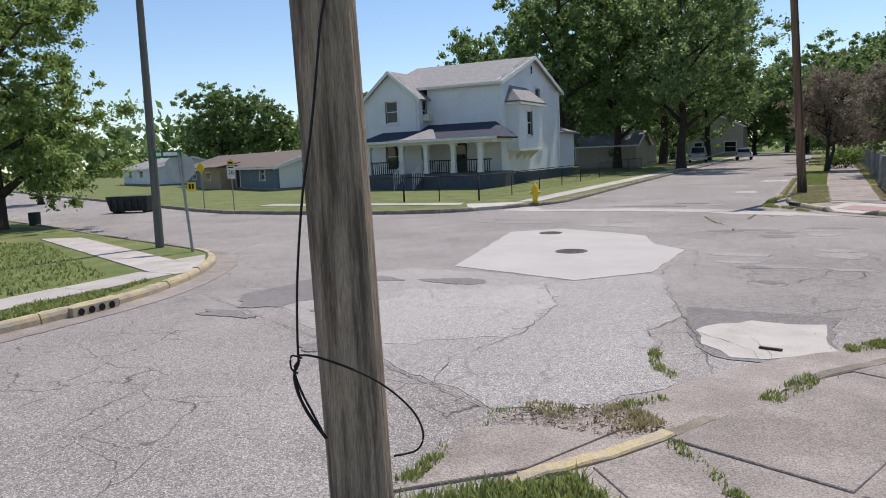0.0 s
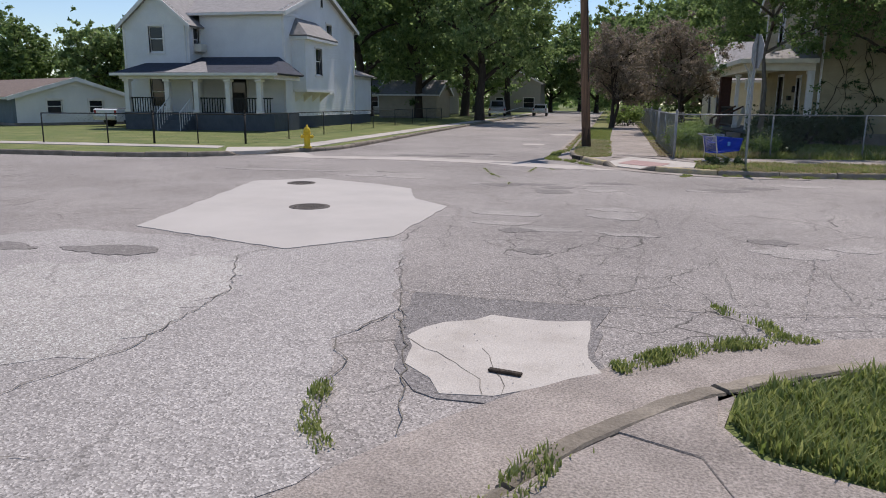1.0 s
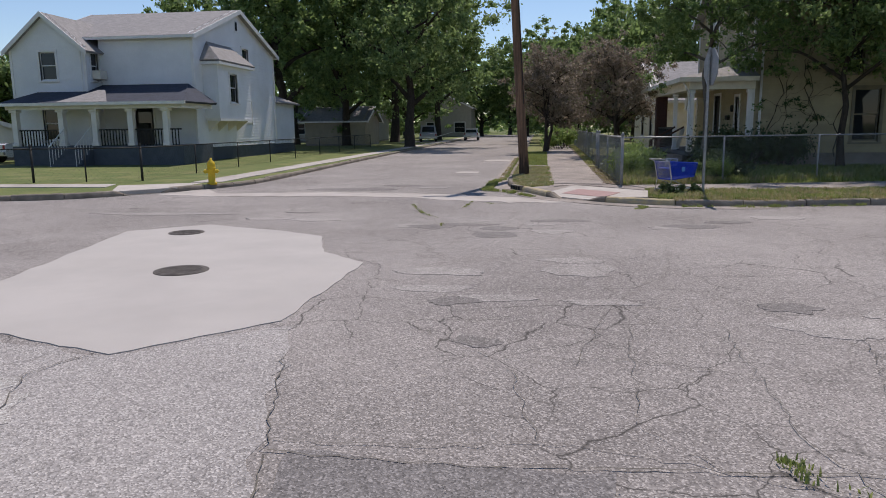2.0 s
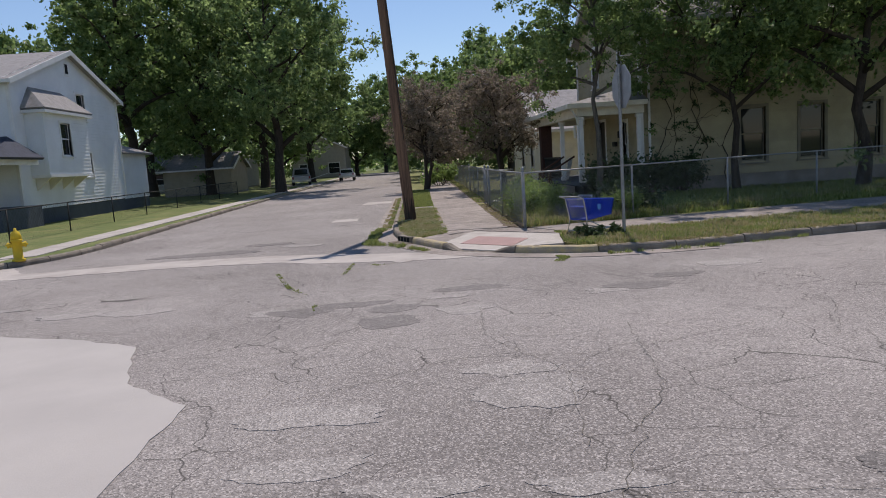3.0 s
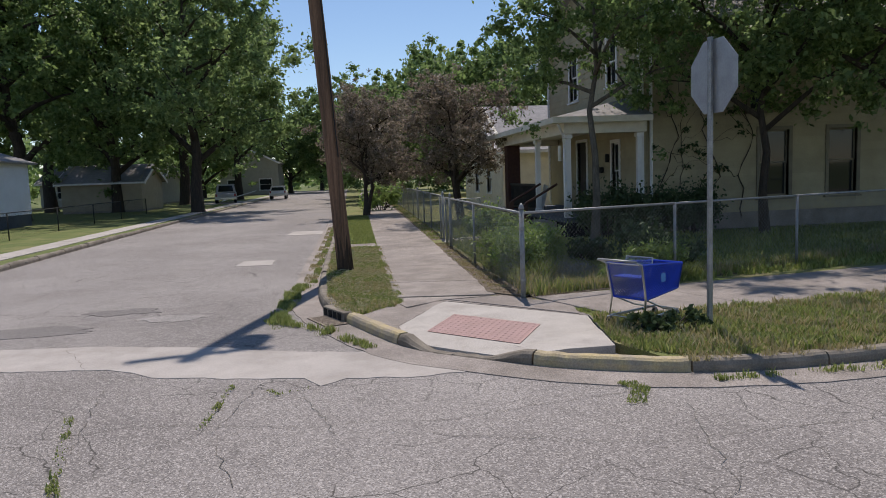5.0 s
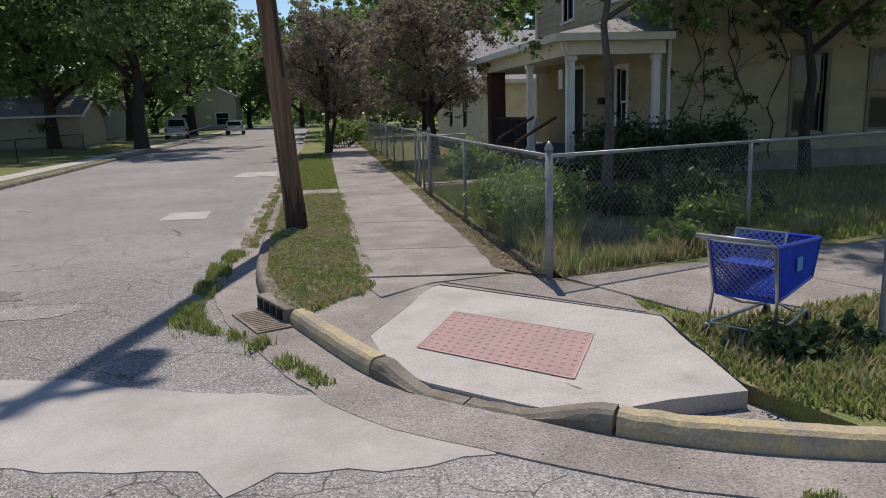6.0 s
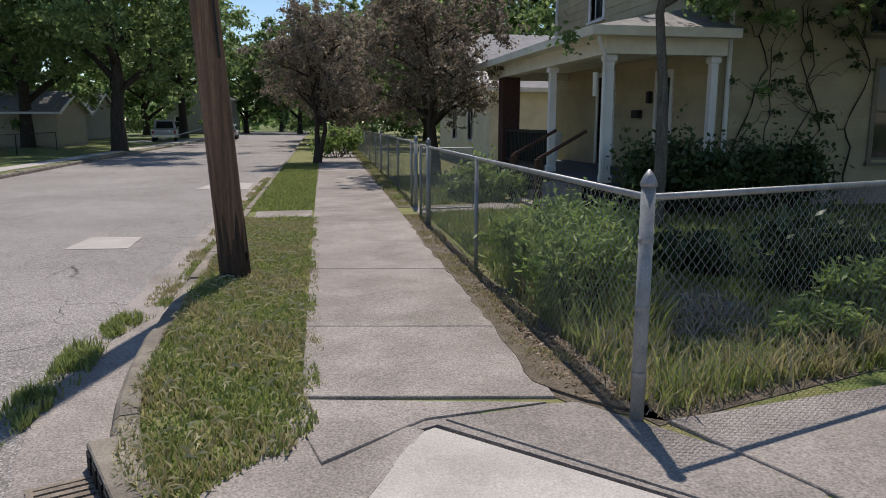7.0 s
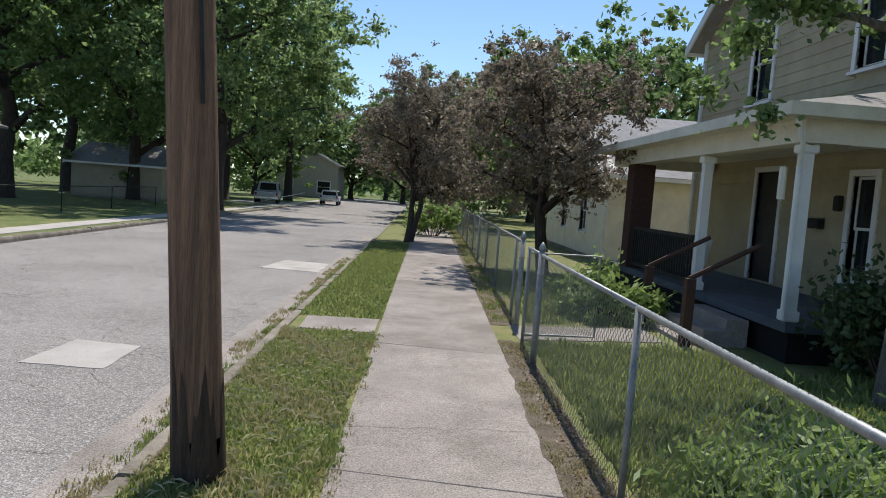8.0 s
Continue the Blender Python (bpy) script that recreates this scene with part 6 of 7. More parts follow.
arrays_obj("wire_mesh", v, f, GALV, gate)
# dark fence round the white house
chain_fence("dark_fence", "low dark metal fence round the white house", [(-11.3, 21.6), (-9.3, 22.2), (-7.9, 22.7), (-6.5, 23.1), (-4.9, 23.4), (-4.95, 27), (-5.1, 31), (-5.25, 35), (-5.4, 39), (-5.6, 44), (-5.8, 49), (-6, 54), (-6.2, 60)], .1, 1.0, dark=True, heavy=(2, 4), pitch=.08)


# ---------- far woods ----------
def far_woods():
    rng = np.random.default_rng(5)
    cs, rs = [], []
    for i in range(520):
        a = rng.uniform(-0.2, math.pi + .25)
        r = rng.uniform(150, 230)
        h = rng.uniform(.5, 12)
        cs.append((r * math.cos(a), 30 + r * math.sin(a), h))
        rs.append(rng.uniform(4, 7))
    v, f = leaf_cloud(rng, cs, rs, 30000, 1.3, .9)
    v[:, 2] = np.maximum(v[:, 2], 0)
    return tagged(arrays_obj("far_woods", v, f, LEAF_MID), "distant green woods along the horizon", "trees", kind="stuff")


far_woods()


def hedge(label, a, b, h, n, seed, leaf):
    rng = np.random.default_rng(seed)
    t = rng.uniform(0, 1, 60)
    cs = [(a[0] + (b[0] - a[0]) * u + rng.normal(0, .8), a[1] + (b[1] - a[1]) * u + rng.normal(0, .8), h * rng.uniform(.15, .75)) for u in t]
    v, f = leaf_cloud(rng, cs, [h * rng.uniform(.22, .42) for _ in t], n, .22)
    v[:, 2] = np.maximum(v[:, 2], .02)
    return tagged(arrays_obj("hedge", v, f, leaf), label, "hedge", kind="stuff")


hedge("overgrown hedge behind the maples", (-9, 100), (-60, 90), 4.5, 9000, 1, LEAF_MID)
hedge("overgrown hedge behind the low house", (-30, 62), (-80, 78), 4.0, 8000, 2, LEAF_MID)
hedge("leafy hedge beyond the street trees", (10, 92), (45, 80), 5.0, 9000, 3, LEAF_MID)
hedge("leafy hedge along the far street", (-3.5, 134), (-30, 130), 4.5, 6000, 4, LEAF_MID)
hedge("leafy hedge at the street end", (9, 120), (2, 160), 4.5, 6000, 5, LEAF_MID)
hedge("far park hedge", (-40, 14), (-75, 30), 3.0, 6000, 6, LEAF_MID)


# ---------- grass and weeds ----------
def inside(pts, poly):
    x, y = pts[:, 0], pts[:, 1]
    ok = np.zeros(len(pts), bool)
    n = len(poly)
    for i in range(n):
        (x0, y0), (x1, y1) = poly[i], poly[(i + 1) % n]
        c = ((y0 > y) != (y1 > y)) & (x < (x1 - x0) * (y - y0) / ((y1 - y0) or 1e-9) + x0)
        ok ^= c
    return ok


def grass(name, label, poly, per_m2, h, z, material=None, seed=0, clump=0.0, width=.006, patchy=0.0):
    """Bent grass blades scattered over a plan outline."""
    rng = np.random.default_rng(seed)
    p = np.array(poly)
    lo, hi = p.min(0), p.max(0)
    n = int((hi - lo).prod() * per_m2)
    q = rng.uniform(lo, hi, (n, 2))
    if clump:
        k = max(8, int((hi - lo).prod() * (90 if clump < .1 else 12)))
        c = rng.uniform(lo, hi, (k, 2))
        q = c[rng.integers(0, k, n)] + rng.normal(0, clump, (n, 2))
    q = q[inside(q, poly)]
    uneven = np.sin(q[:, 0] * 4.1 + seed) * np.sin(q[:, 1] * 3.3 + seed * 2) + .6 * np.sin(q[:, 0] * 9.7 + q[:, 1] * 7.1 + seed)
    if patchy:
        keep = uneven + rng.normal(0, .35, len(q)) > patchy - 1
        q, uneven = q[keep], uneven[keep]
    n = len(q)
    a = rng.uniform(0, 2 * np.pi, n)
    hh = h * rng.uniform(.45, 1.25, n) * (1 + .35 * np.clip(uneven, -1.2, 1.2))
    w = width * rng.uniform(.7, 1.4, n)
    lean = hh * rng.uniform(.15, .9, n)
    d = np.stack([np.cos(a), np.sin(a)], 1)
    s = np.stack([-d[:, 1], d[:, 0]], 1)
    zz = np.full(n, z)
    V = np.empty((n, 5, 3))
    V[:, 0, :2], V[:, 0, 2] = q - s * w[:, None], zz
    V[:, 1, :2], V[:, 1, 2] = q + s * w[:, None], zz
    m = q + d * (lean * .35)[:, None]
    V[:, 2, :2], V[:, 2, 2] = m + s * (w * .8)[:, None], zz + hh * .6
    V[:, 3, :2], V[:, 3, 2] = m - s * (w * .8)[:, None], zz + hh * .6
    V[:, 4, :2], V[:, 4, 2] = q + d * lean[:, None], zz + hh
    i = np.arange(n)[:, None] * 5
    F = np.concatenate([i + [0, 1, 2], i + [0, 2, 3], i + [3, 2, 4]])
    return tagged(arrays_obj(name, V.reshape(-1, 3), F, material or BLADE), label, "grass", kind="stuff")


VERGE_NE = [(6.16, 21.9), (6.3, 21.2), (6.6, 20.85), (6.95, 21.3), (7.05, 21.3), (7.2, 21.65), (7.12, 22.0), (7.11, 26), (7.2, 29.85), (6.12, 29.85), (6.07, 25)]
grass("verge_grass", "short mown verge grass beside the pavement", VERGE_NE, 3000, .045, LAWN_Z, seed=1)
grass("verge_grass", "dry yellow grass clippings on the verge", VERGE_NE, 1400, .055, LAWN_Z, BLADE_DRY, seed=2, patchy=.75)
grass("verge_grass", "short green verge grass farther along", [(6.14, 30.8), (7.24, 30.8), (7.55, 45), (6.3, 45)], 1100, .05, LAWN_Z, seed=3, width=.01)
grass("verge_grass", "uneven grass on the cross street verge", [(9.1, 18.3), (9.6, 17.85), (11, 17.82), (18, 18.55), (18, 20.6), (9.78, 19.75), (9.3, 19.9), (9.08, 18.5)], 2100, .07, LAWN_Z, seed=4, width=.008)
grass("verge_grass", "dry grass on the cross street verge", [(9.1, 18.3), (9.6, 17.85), (11, 17.82), (18, 18.55), (18, 20.6), (9.78, 19.75), (9.3, 19.9), (9.08, 18.5)], 900, .08, LAWN_Z, BLADE_DRY, seed=5, width=.008)
YARD = [(8.95, 21.6), (12, 22.0), (12.2, 27.5), (11.5, 29.9), (9.1, 29.9)]
grass("yard_grass", "uncut yard grass inside the fence", YARD, 1700, .10, LAWN_Z, seed=6, width=.008)
grass("yard_grass", "long wild weeds along the fence", [(8.93, 22.2), (9.5, 22.4), (9.9, 23.2), (10.3, 23.8), (9.6, 24.8), (8.98, 25.0)], 1100, .27, LAWN_Z, BLADE, 7, .16, .006)
grass("yard_grass", "dry seedy weeds along the fence", [(8.92, 21.55), (11.4, 21.95), (10.4, 23.0), (9.2, 24.4), (8.95, 24.5)], 600, .18, LAWN_Z, BLADE_DRY, 8, .2, .007)
grass("yard_grass", "yard grass along the cross street fence", [(12, 22.1), (21, 23.5), (21, 29), (12.2, 29)], 380, .11, LAWN_Z, seed=9, width=.014)
grass("yard_grass", "yard grass beyond the garden path", [(9.3, 31.3), (11.0, 31.6), (11.8, 38), (9.5, 38)], 700, .09, LAWN_Z, seed=10, width=.01)
NEAR_LAWN = [(7.5, 4.35), (7.56, 4.05), (8.3, 3.68), (9.8, 4.0), (12, 4.4), (12, 6.0), (10, 5.7), (8.6, 5.22), (7.7, 4.75)]
grass("near_lawn_grass", "dense green lawn on the near corner", NEAR_LAWN, 5200, .075, LAWN_Z, seed=11)
grass("near_lawn_grass", "green grass round the foot of the near pole", [(4.65, 0.3), (5.65, -.5), (5.68, .95), (6.25, 0.95), (5.6, 1.55), (5.1, 1.25), (4.7, .8)], 4200, .07, LAWN_Z, seed=12)
grass("park_grass", "mown park grass behind the kerb", [(-2.0, 4.0), (-2.68, 5.8), (-2.7, -3), (-1.95, -3)], 1500, .05, LAWN_Z, seed=13, width=.01)
grass("park_grass", "mown park grass", [(-3.7, 5.8), (-10.5, 9.1), (-16, 8), (-16, -2), (-3.6, -2)], 130, .06, LAWN_Z, seed=14, width=.016)


def weeds(label, line, width, per_m2, h, seed, z=.012, material=None):
    """Weeds following a crack or gutter line."""
    left, right = offset(line, width), offset(line, -width)
    return grass("gutter_weeds", label, left + right[::-1], per_m2 * 1.7, h * .52, z, material, seed, .04, .0048, .75)


weeds("green weeds in the gutter", [(5.75, 24.4), (5.55, 23.7), (5.6, 22.8), (5.52, 22.2), (5.45, 21.4)], .13, 3500, .13, 21)
weeds("green weeds by the storm grate", [(5.45, 21.5), (5.62, 20.9), (5.95, 20.55), (6.2, 20.3)], .16, 3000, .12, 22)
weeds("green weeds in the gutter", [(6.34, 20.05), (6.48, 19.8), (6.68, 19.45)], .07, 2500, .09, 23)
weeds("green weeds along the near gutter", [(7.0, 5.12), (7.3, 5.42), (7.6, 5.66), (8.05, 5.9), (8.5, 6.15)], .09, 4200, .075, 24)
weeds("green weeds in the near crack", [(8.1, 6.0), (8.05, 6.25), (7.85, 6.5), (7.8, 6.7)], .06, 2600, .07, 25)
weeds("green weeds in the long crack", [(5.42, 4.75), (5.45, 4.4), (5.55, 4.0), (5.75, 3.8)], .06, 3200, .06, 26)
weeds("green weeds along the broken slabs", [(4.62, 1.3), (4.6, 2.0), (4.7, 2.6), (5.3, 2.85), (5.75, 3.3)], .07, 2600, .07, 27)
weeds("dry leaves and weeds in the sunken gutter", [(4.75, 2.6), (5.2, 2.75), (5.6, 2.75), (5.75, 2.6)], .16, 3000, .06, 28, .03, BLADE_DRY)
weeds("weeds in the pavement joint", [(5.95, 2.2), (6.2, 1.95), (6.4, 1.6)], .05, 2400, .07, 29, .12)
weeds("weeds behind the near kerb", [(6.45, 3.15), (6.7, 3.75), (6.9, 4.0)], .09, 3000, .08, 30, .115)
weeds("green weeds in the road by the kerb", [(8.74, 17.62), (8.8, 17.4), (8.62, 17.05)], .08, 2600, .055, 31)
weeds("green weeds in the cracks by the crossing", [(5.37, 18.39), (5.34, 17.76), (5.3, 17.17)], .03, 2200, .04, 44)
weeds("green weeds in the cracks by the crossing", [(5.61, 18.33), (5.81, 18.02), (6.08, 18.15)], .03, 2200, .04, 45)
weeds("dry grass hanging over the kerb", [(9.4, 17.82), (11, 17.72), (13.5, 18.1), (18, 18.62)], .1, 1700, .10, 46, .108, BLADE_DRY)
weeds("weeds along the cross street gutter", [(9.5, 17.5), (11, 17.45), (13, 17.8)], .07, 1500, .09, 32)
weeds("grass along the kerb edge", [(5.84, 24.6), (5.88, 28), (5.95, 33), (6.02, 40)], .07, 1600, .07, 33, .012)
weeds("dry grass and dirt in the gutter", [(5.76, 24.6), (5.8, 28), (5.87, 33), (5.94, 40)], .12, 1100, .05, 47, .012, BLADE_DRY)
weeds("dry litter along the fence foot", [(8.68, 22.0), (8.74, 25), (8.85, 29.8)], .16, 1300, .05, 34, .126, BLADE_DRY)
weeds("ragged grass along the pavement edge", [(7.14, 22.1), (7.13, 24), (7.16, 27), (7.22, 29.8)], .07, 2200, .06, 38, .112)
weeds("dry blades along the pavement edge", [(7.16, 22.1), (7.15, 24), (7.18, 27), (7.24, 29.8)], .09, 1500, .05, 39, .112, BLADE_DRY)
weeds("faint grassy crack across the street", [(4.2, 17.8), (4.6, 16.4), (5.1, 15.4), (5.2, 14.6)], .035, 1600, .035, 35)
weeds("dry grass at the ramp edge", [(9.12, 18.6), (9.22, 19.2), (9.31, 19.9), (9.31, 20.42)], .07, 2600, .07, 37, .10)
weeds("weeds under the shopping cart", [(9.35, 18.75), (9.9, 18.95), (10.35, 18.8)], .28, 2600, .16, 36, .10)
for i, (x, y, a, b, h) in enumerate(((9.25, 23.3, .28, .35, .70), (9.5, 24.0, .35, .35, .85), (9.3, 24.5, .3, .3, .7), (9.95, 24.7, .4, .35, .75), (10.6, 22.35, .3, .25, .3), (11.2, 22.4, .4, .3, .55), (9.6, 24.3, .35, .35, .55))):
    bush("weed_clump", "tall leafy weeds behind the chain link fence", x, y, a, b, h, LEAF_LIGHT, 400 + i, 5200, .045, .26)
bush("weed_clump", "dark leafy weeds under the shopping cart", 9.75, 18.85, .45, .28, .22, LEAF_BUSH, 410, 900, .04)
soil = structure(obj("soil_strip", Geo().prism([(8.5, 21.8), (8.6, 21.62), (8.98, 21.35), (8.92, 25), (9.0, 29.9), (8.78, 29.9), (8.62, 25)], 0, LAWN_Z + .006), SOIL), "bare soil strip under the fence", "soil")


structure(obj("soil_spill", Geo().prism(wobble([(8.46, 22.0), (8.66, 21.66), (8.9, 21.45), (8.9, 29.9), (8.72, 29.9), (8.6, 27.2), (8.56, 24.4)], .022, 71), 0, WALK_Z + .0035), SOIL), "dirt and grit spilling over the pavement edge", "soil")
structure(obj("soil_strip_far", Geo().prism([(8.74, 31.0), (9.16, 31.0), (10.06, 60), (9.44, 60)], 0, LAWN_Z + .006), SOIL), "bare soil strip under the fence", "soil")
weeds("dry grass along the fence foot", [(8.95, 31.2), (9.1, 36), (9.4, 46), (9.7, 58)], .2, 500, .08, 48, .11, BLADE_DRY)
weeds("green grass along the fence foot", [(8.95, 31.2), (9.1, 36), (9.4, 46), (9.7, 58)], .2, 500, .09, 49, .11)
fence_soil = [(8.9 + d, 21.36 + .30 * d) for d in (0, 4, 8, 13.0)]
structure(obj("soil_strip_cross_street", Geo().prism(offset(fence_soil, -.06) + offset(fence_soil, .45)[::-1], 0, LAWN_Z + .006), SOIL), "bare soil under the cross street fence", "soil")
grass("yard_grass", "dry weeds under the cross street fence", offset(fence_soil, -.05) + offset(fence_soil, .4)[::-1], 700, .16, LAWN_Z, BLADE_DRY, 41, .05, .005, .7)
grass("yard_grass", "green weeds under the cross street fence", offset(fence_soil, .0) + offset(fence_soil, .4)[::-1], 600, .18, LAWN_Z, BLADE, 42, .05, .006, .7)


def litter(name, label, poly, n, z, material, seed, size=.03, slim=.5):
    rng = np.random.default_rng(seed)
    p = np.array(poly)
    q = rng.uniform(p.min(0), p.max(0), (n * 3, 2))
    q = q[inside(q, poly)][:n]
    c = np.column_stack([q, np.full(len(q), z)])
    a = rng.normal(size=(len(q), 3)) * [1, 1, .25]
    b = rng.normal(size=(len(q), 3)) * [1, 1, .25]
    a *= size * rng.uniform(.4, 1.1, (len(q), 1)) / np.linalg.norm(a, axis=1)[:, None]
    b *= size * slim / np.linalg.norm(b, axis=1)[:, None]
    up = np.array([0, 0, size * .35])
    V = np.stack([c - a, c + b + up, c + a, c - b + up * .4], 1).reshape(-1, 3)
    return tagged(arrays_obj(name, V, np.arange(len(V)).reshape(-1, 4), material), label, "litter", kind="stuff")


DRY_LEAF = leaf_mat("dead_leaf", (.16, .10, .055), (.30, .21, .13), .15)
litter("dead_leaves", "dry brown leaves in the sunken gutter", [(4.7, 2.4), (5.6, 2.4), (5.95, 2.7), (5.5, 3.0), (4.9, 2.8)], 600, .03, DRY_LEAF, 1, .024, .3)
litter("dead_leaves", "dry leaves under the fence", [(8.6, 21.7), (8.9, 21.6), (9.0, 29.8), (8.8, 29.8)], 1500, .131, DRY_LEAF, 2, .02)
STRAW = leaf_mat("straw", (.42, .37, .20), (.60, .54, .34), .25)
litter("grass_clippings", "pale dry grass clippings on the verge", VERGE_NE, 1300, LAWN_Z + .04, STRAW, 8, .06, .07)
litter("gravel", "loose gravel and grit on the road", [(5.5, 4.4), (7.2, 4.6), (7.2, 6.4), (5.5, 6.2)], 260, .016, CONC, 3, .008)
litter("gravel", "loose gravel along the gutter", [(5.9, 20), (7.5, 18.2), (10, 17.2), (10, 17.6), (7.8, 18.6), (6.4, 21)], 260, .014, CONC, 4, .012)
litter("gravel", "grit and chips on the pavement", [(7.1, 22), (8.5, 21.9), (8.8, 30), (7.2, 30)], 260, .128, CONC, 5, .007)

# ---------- cracks in the road ----------
CRACK = mat("dark_crack", (.10, .09, .08), .95, (.16, .145, .12), 8, 60, .3, .2)


def crack(pts, w=.018, z=.015, seed=0, label="dark crack in the asphalt"):
    rnd = random.Random(seed)
    line = [Vector(p) for p in pts]
    fine = []
    for a, b in zip(line[:-1], line[1:]):
        k = max(2, int((b - a).length / .09))
        for j in range(k):
            p = a.lerp(b, j / k)
            fine.append((p.x + rnd.uniform(-.028, .028), p.y + rnd.uniform(-.028, .028)))
    fine.append(tuple(line[-1]))
    wd = [w * rnd.uniform(.3, 1.0) for _ in fine]
    l, r = offset(fine, 1.0), offset(fine, -1.0)
    g = Geo()
    top = []
    for i, p in enumerate(fine):
        top += [(p[0] + (l[i][0] - p[0]) * wd[i], p[1] + (l[i][1] - p[1]) * wd[i], z), (p[0] + (r[i][0] - p[0]) * wd[i], p[1] + (r[i][1] - p[1]) * wd[i], z)]
    g.add(top, [(2 * i, 2 * i + 1, 2 * i + 3, 2 * i + 2) for i in range(len(fine) - 1)])
    return structure(obj("road_crack", g, CRACK), label, "crack")


for i, c in enumerate(([(4.9, 8.0), (5.3, 6.55), (6.2, 6.5), (7.2, 6.55), (8.4, 6.6), (9.6, 6.9)], [(5.32, 6.5), (5.62, 5.45), (5.88, 4.6), (5.98, 4.05)], [(5.18, 5.3), (5.4, 4.95), (5.42, 4.6), (5.55, 4.0)],
                       [(5.2, 5.35), (5.42, 5.95), (5.6, 5.5)], [(-1.5, 5.6), (0.4, 4.7), (2.5, 3.68), (3.9, 2.98), (4.5, 2.66)], [(3.9, 3.0), (3.7, 3.7), (4.0, 4.8), (3.9, 6.3), (3.3, 7.5), (3.5, 7.9)],
                       [(3.3, 3.4), (3.9, 3.3), (4.6, 3.5)], [(6.9, 8.0), (7.3, 9.6), (8.1, 11.2), (8.4, 13)], [(4.9, 9.2), (6.0, 9.0), (7.3, 9.6), (9.0, 9.4), (11, 10)], [(5.6, 11.5), (6.8, 12.2), (8.0, 12.0), (9.4, 12.6)],
                       [(4.7, 12.2), (5.4, 12.6), (5.8, 13.6), (5.2, 14.8), (4.6, 16.4), (4.2, 18.6)], [(5.6, 18.3), (5.4, 17.2), (5.7, 16.2)], [(5.9, 13.6), (7.4, 14.2), (8.6, 15.6), (9.0, 17)], [(8.9, 7.0), (9.0, 8.2), (8.6, 9.5)],
                       [(10.0, 6.8), (10.3, 8.4), (11.2, 10)], [(3.9, 19.2), (3.0, 20.9), (0.5, 21.0), (-1.2, 21.2)], [(-0.9, 26.0), (2, 26.1), (5.8, 25.9)], [(0, 34), (3, 34.1), (6, 33.9)], [(2.0, 22.4), (3.6, 21.6), (5.2, 21.9)],
                       [(6.2, 5.3), (6.35, 4.85), (6.4, 4.62)], [(5.68, 5.4), (6.0, 5.1), (6.2, 4.9), (6.3, 4.6)], [(7.15, 26.4), (8.55, 26.5)], [(8.1, 19.0), (8.6, 18.55), (9.0, 18.52)], [(6.7, 16.9), (8.4, 16.3), (10.6, 16.4)],
                       [(5.29, 6.69), (5.95, 6.67), (6.81, 6.8), (7.77, 6.47), (8.55, 6.13)], [(8.11, 9.15), (7.98, 7.0), (8.11, 6.41)], [(6.47, 7.9), (6.63, 6.84)], [(7.38, 8.96), (7.18, 7.0), (7.46, 6.62)], [(9.05, 8.8), (8.36, 6.47)],
                       [(5.41, 9.12), (6.34, 8.1), (7.33, 8.1), (8.12, 7.82)], [(5.37, 18.39), (5.34, 17.76), (5.3, 17.17)], [(5.61, 18.33), (5.81, 18.02), (6.08, 18.15)], [(6.0, 18.05), (6.15, 17.5), (6.3, 16.97)],
                       [(4.4, 17.6), (5.41, 17.35), (5.97, 17.2), (6.55, 17.16), (7.13, 17.06), (7.9, 17.22), (8.84, 17.39)], [(2.95, 21.85), (4.04, 21.66), (5.34, 21.07)], [(2.45, 23.74), (2.84, 23.84), (3.16, 22.8), (2.73, 23.02), (2.45, 23.74)],
                       [(3.9, 12.9), (5.0, 12.8), (6.1, 13.2), (7.6, 12.7), (9.2, 12.9)], [(7.1, 14.2), (7.0, 12.9), (7.5, 11.6), (7.3, 10.2)], [(8.9, 14.4), (10.2, 13.3), (11.6, 13.6)], [(9.9, 12.0), (10.6, 13.2), (10.4, 14.8)])):
    crack(c, .006 if i < 6 else .0032, (.0135 if min(q[1] for q in c) < 8.0 else .0065) if i not in (21, 22) else (.129 if i == 21 else .05), 300 + i)

# ---------- iron covers and drains ----------


def manhole(x, y, r, seed):
    e = thing("manhole_cover", "round cast iron manhole cover set in concrete", "manhole cover", pose(x, y, .012))
    part("ring", rings([(r * 1.12, -.05), (r * 1.12, .003), (r * 1.1, .005)], 28), RUST, e)
    part("lid", rings([(r, -.03), (r, .007), (r * .985, .0095)], 28), RUST, e)
    g = Geo()
    for i in range(-5, 6):
        w = (max(0, (r * .88) ** 2 - (i * r / 6) ** 2)) ** .5
        for j in range(-5, 6):
            if abs(j * r / 6) < w:
                g.box(i * r / 6 - r * .045, j * r / 6 - r * .045, .009, i * r / 6 + r * .045, j * r / 6 + r * .045, .0125)
    o = part("studs", g, RUST, e)
    o["kind"] = "stuff"
    return e


manhole(2.68, 10.87, .27, 1)
manhole(1.3, 13.75, .24, 2)


def kerb_inlet(x, y, ang, label, n=4, ln=.62, holes=False):
    e = thing("storm_drain", label, "storm drain", pose(x, y, 0, 0, 0, ang))
    part("inlet_frame", Geo().box(-.03, -.012, .0, ln + .03, .15, .136, .008), KERB if not holes else KERB_YELLOW, e)
    for i in range(n):
        u = .02 + i * (ln - .02) / n
        # slots are near-black plates on the face, painted shade of the openings
        if holes:
            part("slot", rings([(.048, 0), (.048, .01)], 12).moved(pose(u + .07, -.012, .062, 90)), DARK, e)
        else:
            part("slot", Geo().box(u, -.022, .02, u + (ln - .1) / n - .035, -.010, .115), DARK, e)
    return e


